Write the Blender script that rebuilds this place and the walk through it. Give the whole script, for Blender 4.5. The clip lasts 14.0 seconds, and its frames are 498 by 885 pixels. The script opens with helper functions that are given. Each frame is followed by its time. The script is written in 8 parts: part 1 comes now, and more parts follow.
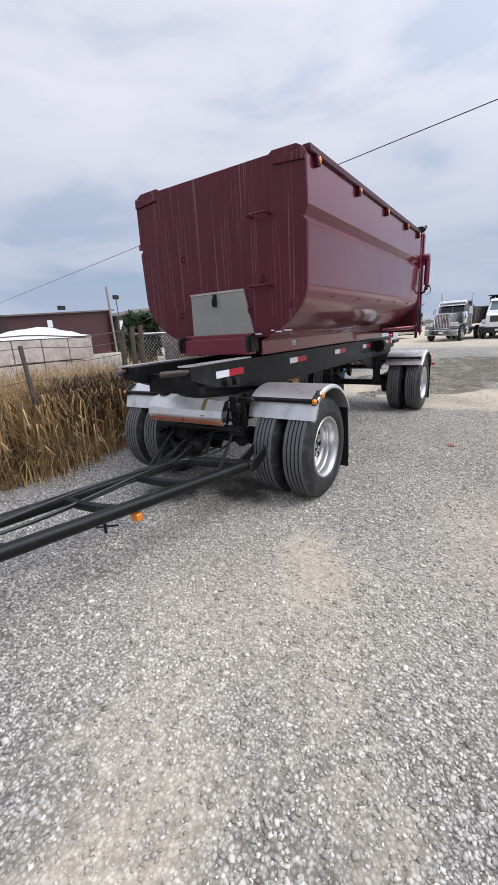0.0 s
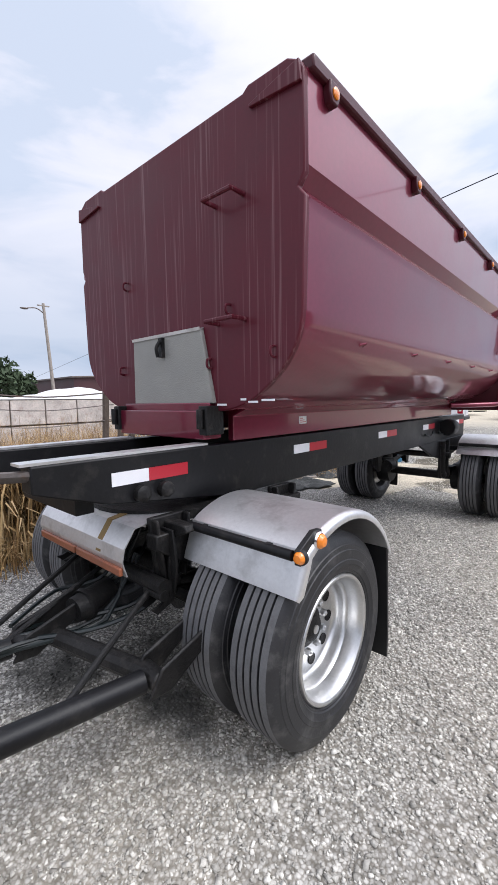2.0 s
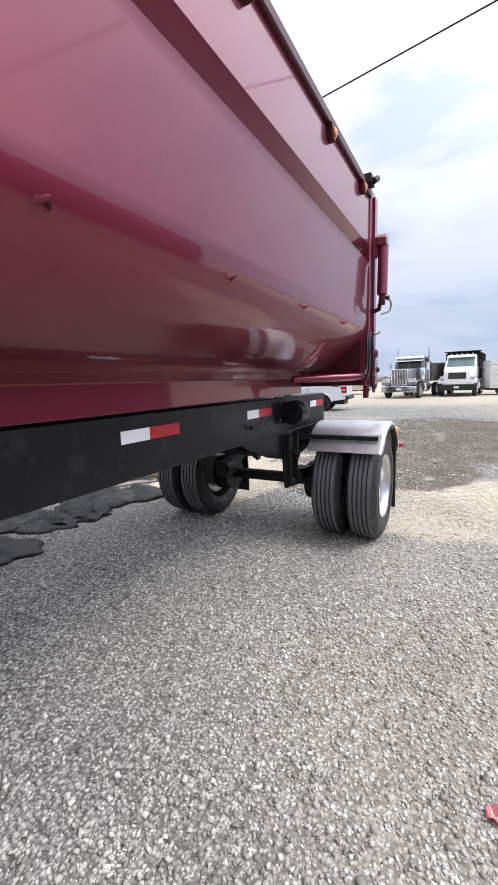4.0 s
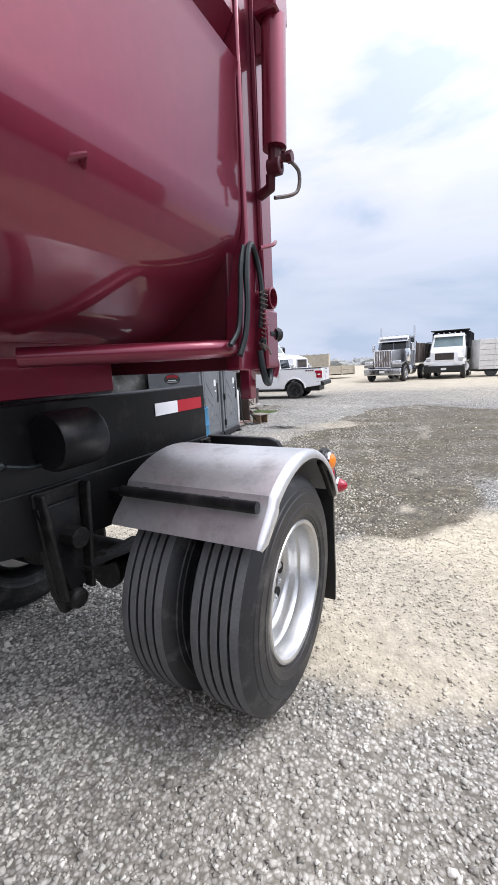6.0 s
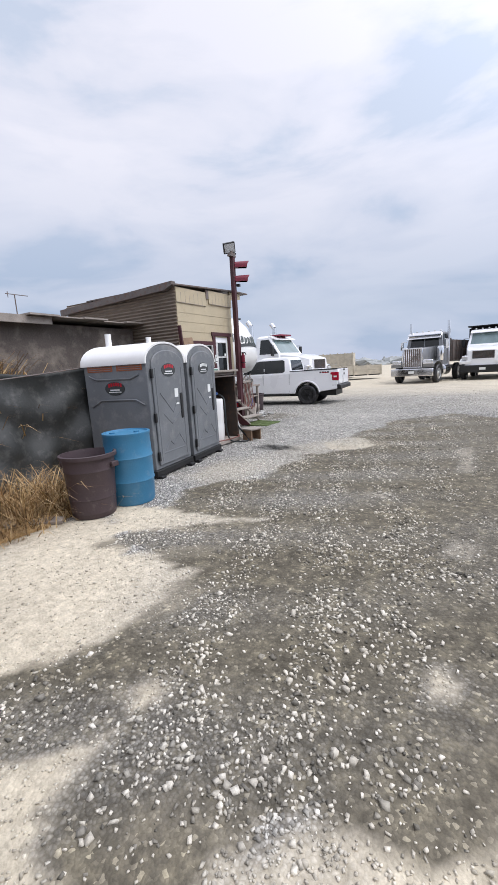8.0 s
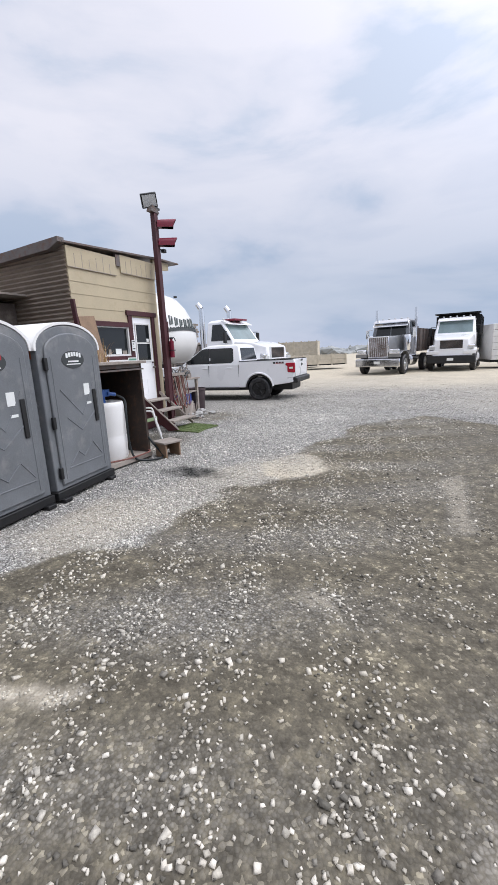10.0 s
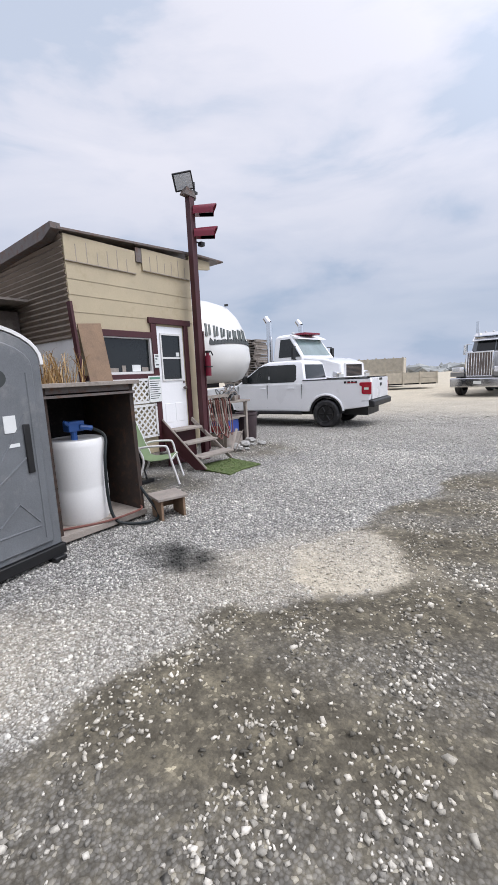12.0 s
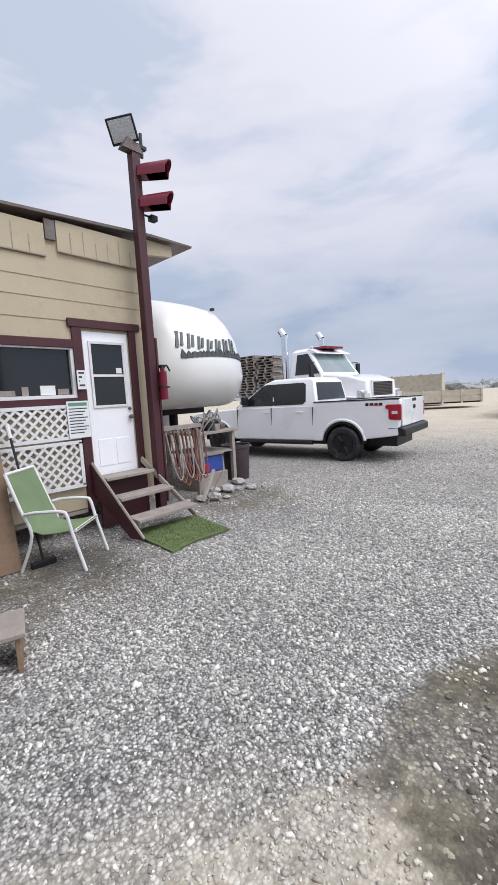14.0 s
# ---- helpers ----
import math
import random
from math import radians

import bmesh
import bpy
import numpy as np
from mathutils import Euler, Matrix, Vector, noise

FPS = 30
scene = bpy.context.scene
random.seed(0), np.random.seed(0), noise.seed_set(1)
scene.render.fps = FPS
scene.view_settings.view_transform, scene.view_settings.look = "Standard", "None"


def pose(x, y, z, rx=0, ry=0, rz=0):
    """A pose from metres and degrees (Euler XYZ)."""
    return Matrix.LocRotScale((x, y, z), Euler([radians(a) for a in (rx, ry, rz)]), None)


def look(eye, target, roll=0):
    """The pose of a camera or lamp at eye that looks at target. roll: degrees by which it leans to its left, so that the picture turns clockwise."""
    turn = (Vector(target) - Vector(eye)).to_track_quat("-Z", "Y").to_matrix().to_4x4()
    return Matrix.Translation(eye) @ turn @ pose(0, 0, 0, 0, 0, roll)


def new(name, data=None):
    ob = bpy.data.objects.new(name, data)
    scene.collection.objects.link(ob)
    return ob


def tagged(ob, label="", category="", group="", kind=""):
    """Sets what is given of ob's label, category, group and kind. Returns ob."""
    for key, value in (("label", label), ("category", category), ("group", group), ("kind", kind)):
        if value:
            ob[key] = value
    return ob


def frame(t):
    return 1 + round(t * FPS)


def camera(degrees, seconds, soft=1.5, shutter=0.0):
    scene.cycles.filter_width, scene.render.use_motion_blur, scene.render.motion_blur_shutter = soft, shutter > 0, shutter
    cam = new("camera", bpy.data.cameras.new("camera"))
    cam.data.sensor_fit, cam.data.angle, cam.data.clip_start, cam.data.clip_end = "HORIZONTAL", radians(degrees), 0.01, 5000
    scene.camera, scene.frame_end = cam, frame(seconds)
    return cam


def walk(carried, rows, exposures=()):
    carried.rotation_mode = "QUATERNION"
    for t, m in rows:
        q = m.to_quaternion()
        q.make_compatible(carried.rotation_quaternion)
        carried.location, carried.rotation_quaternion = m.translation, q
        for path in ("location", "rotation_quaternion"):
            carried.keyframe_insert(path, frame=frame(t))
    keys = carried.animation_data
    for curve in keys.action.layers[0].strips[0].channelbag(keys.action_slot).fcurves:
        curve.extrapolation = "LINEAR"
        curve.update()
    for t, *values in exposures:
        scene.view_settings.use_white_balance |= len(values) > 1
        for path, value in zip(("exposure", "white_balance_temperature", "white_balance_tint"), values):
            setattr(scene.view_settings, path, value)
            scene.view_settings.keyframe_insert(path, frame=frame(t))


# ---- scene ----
cam = camera(63.4, 14.0, soft=1.0)
PATH = [
    (0, (0.633, -0.736, 1.81), (-0.45, 0.858, 1.275), -3.3),
    (0.5, (0.477, -0.256, 1.793), (-0.699, 1.296, 1.337), -4.0),
    (1, (0.22, 0.264, 1.773), (-1.016, 1.77, 1.321), -3.8),
    (1.5, (0.078, 0.868, 1.745), (-1.212, 2.351, 1.378), -4.0),
    (2, (-0.021, 1.416, 1.789), (-1.351, 2.895, 1.582), -0.8),
    (2.5, (-0.107, 2.006, 1.783), (-1.308, 3.596, 1.612), 0.3),
    (3, (-0.124, 2.657, 1.761), (-1.205, 4.327, 1.554), -0.5),
    (3.2, (-0.177, 2.956, 1.717), (-1.229, 4.641, 1.49), -0.8),
    (5.3, (-0.335, 5.729, 1.629), (-1.207, 7.491, 1.26), -2.8),
    (5.5, (-0.361, 6.019, 1.611), (-1.242, 7.775, 1.235), -2.7),
    (6, (-0.381, 6.649, 1.615), (-1.285, 8.394, 1.243), -2.8),
    (6.5, (-0.337, 7.324, 1.645), (-1.279, 9.049, 1.273), -2.4),
    (7, (-0.439, 7.982, 1.596), (-1.425, 9.685, 1.234), -2.6),
    (7.5, (-0.516, 8.571, 1.605), (-1.521, 10.261, 1.243), -2.8),
    (8, (-0.665, 9.164, 1.621), (-1.687, 10.844, 1.257), -3.3),
    (8.5, (-0.842, 9.812, 1.67), (-1.809, 11.514, 1.258), -3.4),
    (8.7, (-0.873, 10.084, 1.653), (-1.753, 11.822, 1.204), -2.6),
    (10.8, (-1.302, 12.63, 1.629), (-2.196, 14.371, 1.216), -2.8),
    (11, (-1.362, 12.883, 1.594), (-2.379, 14.558, 1.198), -3.6),
    (11.5, (-1.551, 13.444, 1.59), (-2.726, 15.02, 1.222), -2.4),
    (12, (-1.736, 13.994, 1.597), (-2.952, 15.547, 1.268), -2.6),
    (12.5, (-1.882, 14.592, 1.612), (-3.117, 16.137, 1.313), -3.0),
    (13, (-2.118, 15.19, 1.599), (-3.377, 16.723, 1.344), -3.3),
    (13.5, (-2.287, 15.821, 1.636), (-3.585, 17.326, 1.414), -3.2),
    (14, (-2.52, 16.386, 1.616), (-3.866, 17.847, 1.384), -3.1),
]
walk(cam, [(t, look(eye, aim, roll)) for t, eye, aim, roll in PATH],
     exposures=[(0, 0.0), (1, 0.1), (1.5, 0.2), (3, 0.32), (5.5, 0.36), (6.5, 0.28), (7.5, 0.2), (8.5, 0.05), (11, 0.05), (14, 0.0)])

# ---- sky and light ----
scene.view_settings.exposure = 0.0
world = bpy.data.worlds.new("overcast_sky")
scene.world = world
world.use_nodes = True
SUN_ELEVATION, SUN_TURN = 56.6, 71.6


def sky():
    nt = world.node_tree
    nt.nodes.clear()
    out = nt.nodes.new("ShaderNodeOutputWorld")
    bg = nt.nodes.new("ShaderNodeBackground")
    clear = nt.nodes.new("ShaderNodeTexSky")
    clear.sky_type = "NISHITA"
    clear.sun_disc = False
    clear.sun_elevation, clear.sun_rotation = radians(SUN_ELEVATION), radians(SUN_TURN)
    dim = nt.nodes.new("ShaderNodeMixRGB")
    dim.blend_type = "MULTIPLY"
    dim.inputs[0].default_value = 1.0
    dim.inputs[2].default_value = (0.10, 0.10, 0.10, 1)
    co = nt.nodes.new("ShaderNodeTexCoord")
    stretch = nt.nodes.new("ShaderNodeMapping")
    stretch.inputs["Scale"].default_value = (1.0, 1.0, 3.4)
    big = nt.nodes.new("ShaderNodeTexNoise")
    big.inputs["Scale"].default_value, big.inputs["Detail"].default_value = 2.3, 8
    big.inputs["Roughness"].default_value, big.inputs["Distortion"].default_value = 0.52, 0.35
    ramp = nt.nodes.new("ShaderNodeValToRGB")
    e = ramp.color_ramp.elements
    e[0].position, e[0].color = 0.38, (0.62, 0.70, 0.845, 1)
    e[1].position, e[1].color = 0.58, (0.88, 0.89, 0.98, 1)
    mid = e.new(0.47)
    mid.color = (0.79, 0.82, 0.93, 1)
    # a greyer, bluer deck low over the land
    sep = nt.nodes.new("ShaderNodeSeparateXYZ")
    band = nt.nodes.new("ShaderNodeValToRGB")
    b = band.color_ramp.elements
    b[0].position, b[0].color = 0.0, (0.75, 0.80, 0.905, 1)
    b[1].position, b[1].color = 0.42, (1.065, 1.055, 1.07, 1)
    low = b.new(0.12)
    low.color = (0.665, 0.73, 0.815, 1)
    tone = nt.nodes.new("ShaderNodeMixRGB")
    tone.blend_type = "MULTIPLY"
    tone.inputs[0].default_value = 1.0
    mix = nt.nodes.new("ShaderNodeMixRGB")
    mix.inputs[0].default_value = 0.9
    link = nt.links.new
    link(co.outputs["Generated"], stretch.inputs["Vector"])
    link(stretch.outputs["Vector"], big.inputs["Vector"])
    link(big.outputs["Fac"], ramp.inputs["Fac"])
    link(co.outputs["Generated"], sep.inputs[0])
    link(sep.outputs["Z"], band.inputs["Fac"])
    link(ramp.outputs["Color"], tone.inputs[1])
    link(band.outputs["Color"], tone.inputs[2])
    link(clear.outputs["Color"], dim.inputs[1])
    link(dim.outputs["Color"], mix.inputs[1])
    link(tone.outputs["Color"], mix.inputs[2])
    # the veiled sun brightens the cloud round it
    toward = nt.nodes.new("ShaderNodeVectorMath")
    toward.operation = "DOT_PRODUCT"
    toward.inputs[1].default_value = Vector((15, 5, 24)).normalized()
    wide = nt.nodes.new("ShaderNodeMath")
    wide.operation, wide.use_clamp = "MULTIPLY", True
    wide.inputs[1].default_value = 1.0
    lobe = nt.nodes.new("ShaderNodeMath")
    lobe.operation = "POWER"
    lobe.inputs[1].default_value = 4.0
    amount = nt.nodes.new("ShaderNodeMath")
    amount.operation = "MULTIPLY_ADD"
    amount.inputs[1].default_value, amount.inputs[2].default_value = 2.5, 1.0
    veil = nt.nodes.new("ShaderNodeVectorMath")
    veil.operation = "SCALE"
    link(co.outputs["Generated"], toward.inputs[0])
    link(toward.outputs["Value"], wide.inputs[0])
    link(wide.outputs[0], lobe.inputs[0])
    link(lobe.outputs[0], amount.inputs[0])
    link(mix.outputs["Color"], veil.inputs[0])
    link(amount.outputs[0], veil.inputs["Scale"])
    link(veil.outputs["Vector"], bg.inputs["Color"])
    bg.inputs["Strength"].default_value = 0.92
    link(bg.outputs["Background"], out.inputs["Surface"])


sky()
sun = new("sun", bpy.data.lights.new("sun", "SUN"))
sun.data.energy, sun.data.angle, sun.data.color = 1.15, radians(28), (1.0, 0.975, 0.945)
sun.matrix_world = look((15, 5, 24), (0, 0, 0))


# ---- materials ----
def material(name, color, rough=0.6, metal=0.0, vary=0.18, size=6.0, fine=60.0, bump=0.15, coat=0.0, dirt=None, dirt_amount=0.0, spec=0.5):
    """A surface with broad stains and fine grain; dirt is a second colour that lies on in patches."""
    m = bpy.data.materials.new(name)
    m.use_nodes = True
    nt = m.node_tree
    p = nt.nodes["Principled BSDF"]
    link = nt.links.new
    co = nt.nodes.new("ShaderNodeTexCoord")
    broad = nt.nodes.new("ShaderNodeTexNoise")
    broad.inputs["Scale"].default_value, broad.inputs["Detail"].default_value = size, 4
    grain = nt.nodes.new("ShaderNodeTexNoise")
    grain.inputs["Scale"].default_value, grain.inputs["Detail"].default_value = fine, 3
    for n in (broad, grain):
        link(co.outputs["Object"], n.inputs["Vector"])
    ramp = nt.nodes.new("ShaderNodeValToRGB")
    e = ramp.color_ramp.elements
    e[0].position, e[0].color = 0.3, (*[c * (1 - vary) for c in color], 1)
    e[1].position, e[1].color = 0.7, (*[min(1, c * (1 + vary)) for c in color], 1)
    add = nt.nodes.new("ShaderNodeMath")
    add.operation = "MULTIPLY_ADD"
    add.inputs[1].default_value = 0.35
    link(grain.outputs["Fac"], add.inputs[0])
    scale = nt.nodes.new("ShaderNodeMath")
    scale.operation = "MULTIPLY"
    scale.inputs[1].default_value = 0.65
    link(broad.outputs["Fac"], scale.inputs[0])
    link(scale.outputs[0], add.inputs[2])
    link(add.outputs[0], ramp.inputs["Fac"])
    col = ramp.outputs["Color"]
    if dirt:
        patch = nt.nodes.new("ShaderNodeTexNoise")
        patch.inputs["Scale"].default_value, patch.inputs["Detail"].default_value = size * 1.7, 6
        patch.inputs["Roughness"].default_value = 0.65
        link(co.outputs["Object"], patch.inputs["Vector"])
        where = nt.nodes.new("ShaderNodeMapRange")
        where.inputs["From Min"].default_value = 0.62 - 0.3 * dirt_amount
        where.inputs["From Max"].default_value = 0.82 - 0.2 * dirt_amount
        where.inputs["To Max"].default_value = min(1.0, 0.4 + dirt_amount)
        link(patch.outputs["Fac"], where.inputs["Value"])
        mix = nt.nodes.new("ShaderNodeMixRGB")
        mix.inputs[2].default_value = (*dirt, 1)
        link(where.outputs[0], mix.inputs[0])
        link(col, mix.inputs[1])
        col = mix.outputs["Color"]
    link(col, p.inputs["Base Color"])
    rr = nt.nodes.new("ShaderNodeMapRange")
    rr.inputs["To Min"].default_value, rr.inputs["To Max"].default_value = max(0.02, rough * 0.8), min(1, rough * 1.25)
    link(broad.outputs["Fac"], rr.inputs["Value"])
    link(rr.outputs[0], p.inputs["Roughness"])
    p.inputs["Metallic"].default_value = metal
    p.inputs["Coat Weight"].default_value, p.inputs["Coat Roughness"].default_value = coat, 0.06
    p.inputs["Specular IOR Level"].default_value = spec
    if bump:
        b = nt.nodes.new("ShaderNodeBump")
        b.inputs["Strength"].default_value, b.inputs["Distance"].default_value = bump, 0.01
        link(grain.outputs["Fac"], b.inputs["Height"])
        link(b.outputs["Normal"], p.inputs["Normal"])
    return m


def glow(name, color, strength):
    m = material(name, color, 0.25, vary=0.05, bump=0)
    p = m.node_tree.nodes["Principled BSDF"]
    p.inputs["Emission Color"].default_value, p.inputs["Emission Strength"].default_value = (*color, 1), strength
    return m


def streaked(name, color, mark, rough, coat, amount):
    """Paint with thin run marks down it."""
    m = material(name, color, rough, 0, 0.12, 3, 40, 0.02, coat)
    nt = m.node_tree
    p = nt.nodes["Principled BSDF"]
    co = nt.nodes.new("ShaderNodeTexCoord")
    mp = nt.nodes.new("ShaderNodeMapping")
    mp.inputs["Scale"].default_value = (55, 55, 0.8)
    n = nt.nodes.new("ShaderNodeTexNoise")
    n.inputs["Scale"].default_value, n.inputs["Detail"].default_value = 1.0, 4
    r = nt.nodes.new("ShaderNodeMapRange")
    r.inputs["From Min"].default_value, r.inputs["From Max"].default_value, r.inputs["To Max"].default_value = 0.56, 0.74, amount
    mix = nt.nodes.new("ShaderNodeMixRGB")
    mix.inputs[2].default_value = (*mark, 1)
    nt.links.new(co.outputs["Object"], mp.inputs["Vector"])
    nt.links.new(mp.outputs["Vector"], n.inputs["Vector"])
    nt.links.new(n.outputs["Fac"], r.inputs["Value"])
    old = p.inputs["Base Color"].links[0].from_socket
    nt.links.new(r.outputs[0], mix.inputs[0])
    nt.links.new(old, mix.inputs[1])
    nt.links.new(mix.outputs["Color"], p.inputs["Base Color"])
    return m


MAROON = material("maroon_paint", (0.185, 0.012, 0.036), 0.44, 0.62, 0.16, 1.5, 30, 0.004, 0.85, (0.20, 0.04, 0.055), 0.08, 0.5)
MAROON.node_tree.nodes["Principled BSDF"].inputs["Coat IOR"].default_value = 1.5
# darker copy of the maroon: shade on rail and end plate put into colour
MAROON_SHADED = material("shaded_maroon_paint", (0.06, 0.006, 0.012), 0.45, 0, 0.15, 3, 40, 0.02, 0.1, (0.12, 0.04, 0.05), 0.1, 0.3)
MAROON_FRONT = streaked("maroon_front_paint", (0.094, 0.008, 0.018), (0.30, 0.17, 0.175), 0.5, 0.1, 0.5)
MAROON_FRONT.node_tree.nodes["Principled BSDF"].inputs["Specular IOR Level"].default_value = 0.3
MAROON_WOOD = material("maroon_wood_paint", (0.06, 0.013, 0.017), 0.55, 0, 0.25, 4, 50, 0.2)
BLACK = material("black_chassis_paint", (0.007, 0.007, 0.008), 0.42, 0, 0.3, 4, 40, 0.1, 0.0, (0.045, 0.042, 0.038), 0.24, 0.28)
GREASE = material("greasy_black_steel", (0.009, 0.0085, 0.0085), 0.5, 0.0, 0.4, 9, 60, 0.4, 0, (0.05, 0.045, 0.04), 0.32, 0.3)
RUBBER = material("tyre_rubber", (0.019, 0.019, 0.021), 0.48, 0, 0.3, 5, 90, 0.12, 0, (0.12, 0.117, 0.113), 0.33, 0.5)
RUBBER_TREAD = material("worn_tread_rubber", (0.115, 0.115, 0.118), 0.8, 0, 0.25, 8, 90, 0.2, 0, (0.15, 0.145, 0.14), 0.3)
HOSE = material("black_hose", (0.007, 0.012, 0.013), 0.45, 0, 0.2, 10, 60, 0.1)
ALUMINIUM = material("dull_aluminium", (0.74, 0.735, 0.735), 0.40, 0.84, 0.12, 3, 50, 0.06, 0, (0.40, 0.385, 0.37), 0.34)
RIM = material("brushed_aluminium_rim", (0.62, 0.62, 0.615), 0.30, 0.9, 0.14, 5, 80, 0.03, 0, (0.4, 0.38, 0.35), 0.2)
CHROME = material("chrome", (0.8, 0.8, 0.81), 0.1, 1.0, 0.05, 4, 60, 0)
GREY_PLATE = material("grey_diamond_plate", (0.31, 0.305, 0.28), 0.5, 0.15, 0.12, 5, 120, 0.3)
STEEL = material("rusty_steel", (0.16, 0.14, 0.13), 0.6, 0.4, 0.25, 6, 70, 0.2, 0, (0.16, 0.07, 0.035), 0.45)
REFLECT_W = material("white_reflective_tape", (0.82, 0.82, 0.84), 0.35, 0, 0.05, 10, 200, 0.05)
REFLECT_R = material("red_reflective_tape", (0.42, 0.008, 0.022), 0.35, 0, 0.08, 10, 200, 0.05)
AMBER = material("amber_lens", (0.85, 0.24, 0.02), 0.18, 0, 0.06, 8, 80, 0.02, 0.6)
RED_LENS = material("red_lens", (0.40, 0.008, 0.03), 0.15, 0, 0.06, 8, 80, 0.02, 0.6)
GLASS = material("dark_window_glass", (0.014, 0.017, 0.018), 0.06, 0, 0.15, 2, 20, 0, 0.0, None, 0, 0.5)
WINDSCREEN = material("windscreen_glass", (0.16, 0.22, 0.22), 0.06, 0, 0.2, 2, 20, 0, 0.5)
WHITE = material("white_car_paint", (0.90, 0.90, 0.91), 0.28, 0, 0.05, 1, 30, 0, 0.7)
WHITE_OLD = material("weathered_white", (0.72, 0.71, 0.69), 0.5, 0, 0.1, 2, 50, 0.05, 0, (0.42, 0.38, 0.33), 0.2)
BLACK_TRIM = material("black_plastic", (0.009, 0.009, 0.0095), 0.5, 0, 0.2, 6, 80, 0.1)
PLASTIC_GREY = material("grey_moulded_plastic", (0.155, 0.165, 0.175), 0.5, 0, 0.2, 2.5, 90, 0.15, 0, (0.29, 0.285, 0.275), 0.32)
PLASTIC_WHITE = material("white_translucent_plastic", (0.8, 0.79, 0.77), 0.45, 0, 0.05, 3, 60, 0.05)
BLUE_DRUM = material("blue_plastic_drum", (0.045, 0.19, 0.33), 0.42, 0, 0.12, 4, 60, 0.08, 0, (0.2, 0.28, 0.34), 0.2)
BROWN_BIN = material("brown_plastic_bin", (0.062, 0.042, 0.046), 0.5, 0, 0.2, 5, 60, 0.12, 0, (0.2, 0.17, 0.15), 0.15)
TAN = material("tan_painted_boards", (0.47, 0.395, 0.265), 0.62, 0, 0.08, 3, 45, 0.15, 0, (0.36, 0.28, 0.17), 0.2)
CORRUGATED = material("brown_corrugated_sheet", (0.25, 0.205, 0.165), 0.55, 0.2, 0.15, 3, 40, 0.1, 0, (0.34, 0.3, 0.25), 0.3)
WOOD = material("weathered_wood", (0.31, 0.27, 0.235), 0.8, 0, 0.25, 5, 60, 0.4, 0, (0.15, 0.12, 0.1), 0.3)
PLYWOOD = material("plywood", (0.25, 0.165, 0.105), 0.75, 0, 0.25, 4, 60, 0.2, 0, (0.15, 0.10, 0.07), 0.35)
TARP = material("black_shade_cloth", (0.034, 0.036, 0.034), 0.6, 0, 0.35, 3, 30, 0.3, 0, (0.14, 0.14, 0.13), 0.35)
TURF = material("green_artificial_turf", (0.12, 0.165, 0.055), 0.95, 0, 0.3, 8, 250, 0.9, 0, (0.22, 0.2, 0.12), 0.3)
SLING = material("green_sling_fabric", (0.165, 0.225, 0.115), 0.8, 0, 0.12, 6, 150, 0.2)
ROPE = material("faded_cord", (0.19, 0.075, 0.06), 0.7, 0, 0.2, 10, 60, 0.1)
ROCK = material("concrete", (0.42, 0.41, 0.39), 0.85, 0, 0.15, 6, 60, 0.3)
def blade_material(name, stops):
    """Blades of many shades, one shade to each."""
    m = bpy.data.materials.new(name)
    m.use_nodes = True
    nt = m.node_tree
    p = nt.nodes["Principled BSDF"]
    geo, ramp = nt.nodes.new("ShaderNodeNewGeometry"), nt.nodes.new("ShaderNodeValToRGB")
    e = ramp.color_ramp.elements
    while len(e) < len(stops):
        e.new(0.5)
    for el, (pos, c) in zip(e, stops):
        el.position, el.color = pos, (*c, 1)
    nt.links.new(geo.outputs["Random Per Island"], ramp.inputs["Fac"])
    nt.links.new(ramp.outputs["Color"], p.inputs["Base Color"])
    p.inputs["Roughness"].default_value = 0.85
    return m


STRAW = blade_material("dry_grass", ((0.0, (0.06, 0.034, 0.014)), (0.3, (0.24, 0.135, 0.05)), (0.7, (0.44, 0.285, 0.12)), (1.0, (0.58, 0.43, 0.24))))
DEAD = blade_material("dead_weed", ((0.0, (0.035, 0.022, 0.012)), (0.5, (0.10, 0.062, 0.03)), (0.85, (0.22, 0.14, 0.07)), (1.0, (0.44, 0.31, 0.15))))
LEAF = material("dark_foliage", (0.05, 0.075, 0.035), 0.8, 0, 0.4, 3, 30, 0.0)
BARK = material("bark", (0.13, 0.10, 0.08), 0.9, 0, 0.3, 5, 40, 0.4)
RED_ENAMEL = material("red_enamel", (0.17, 0.004, 0.022), 0.4, 0, 0.15, 5, 60, 0.03, 0.1)
CREAM = material("cream_gel_coat", (0.74, 0.73, 0.70), 0.3, 0, 0.05, 1.5, 40, 0.01, 0.3)
PAPER = material("white_paper", (0.76, 0.77, 0.75), 0.7, 0, 0.04, 6, 60, 0.02)
INK = material("dark_ink", (0.04, 0.045, 0.045), 0.6, 0, 0.1, 6, 60, 0)
FLOOD_GLASS = material("lamp_glass", (0.55, 0.56, 0.56), 0.12, 0, 0.05, 6, 60, 0.1, 0.5)


# ---- mesh helpers ----
OFFSET = {}


def thing(name, label, category, at=(0, 0, 0), rz=0, group="", world_coords=True, kind=""):
    """An empty at the base of a thing. Its parts are given in world coordinates, or in its own if world_coords is off."""
    ob = new(name)
    ob.empty_display_size = 0.2
    ob.matrix_basis = pose(*at, 0, 0, rz)
    OFFSET[ob] = Vector(at) if world_coords else Vector((0, 0, 0))
    return tagged(ob, label, category, group, kind)


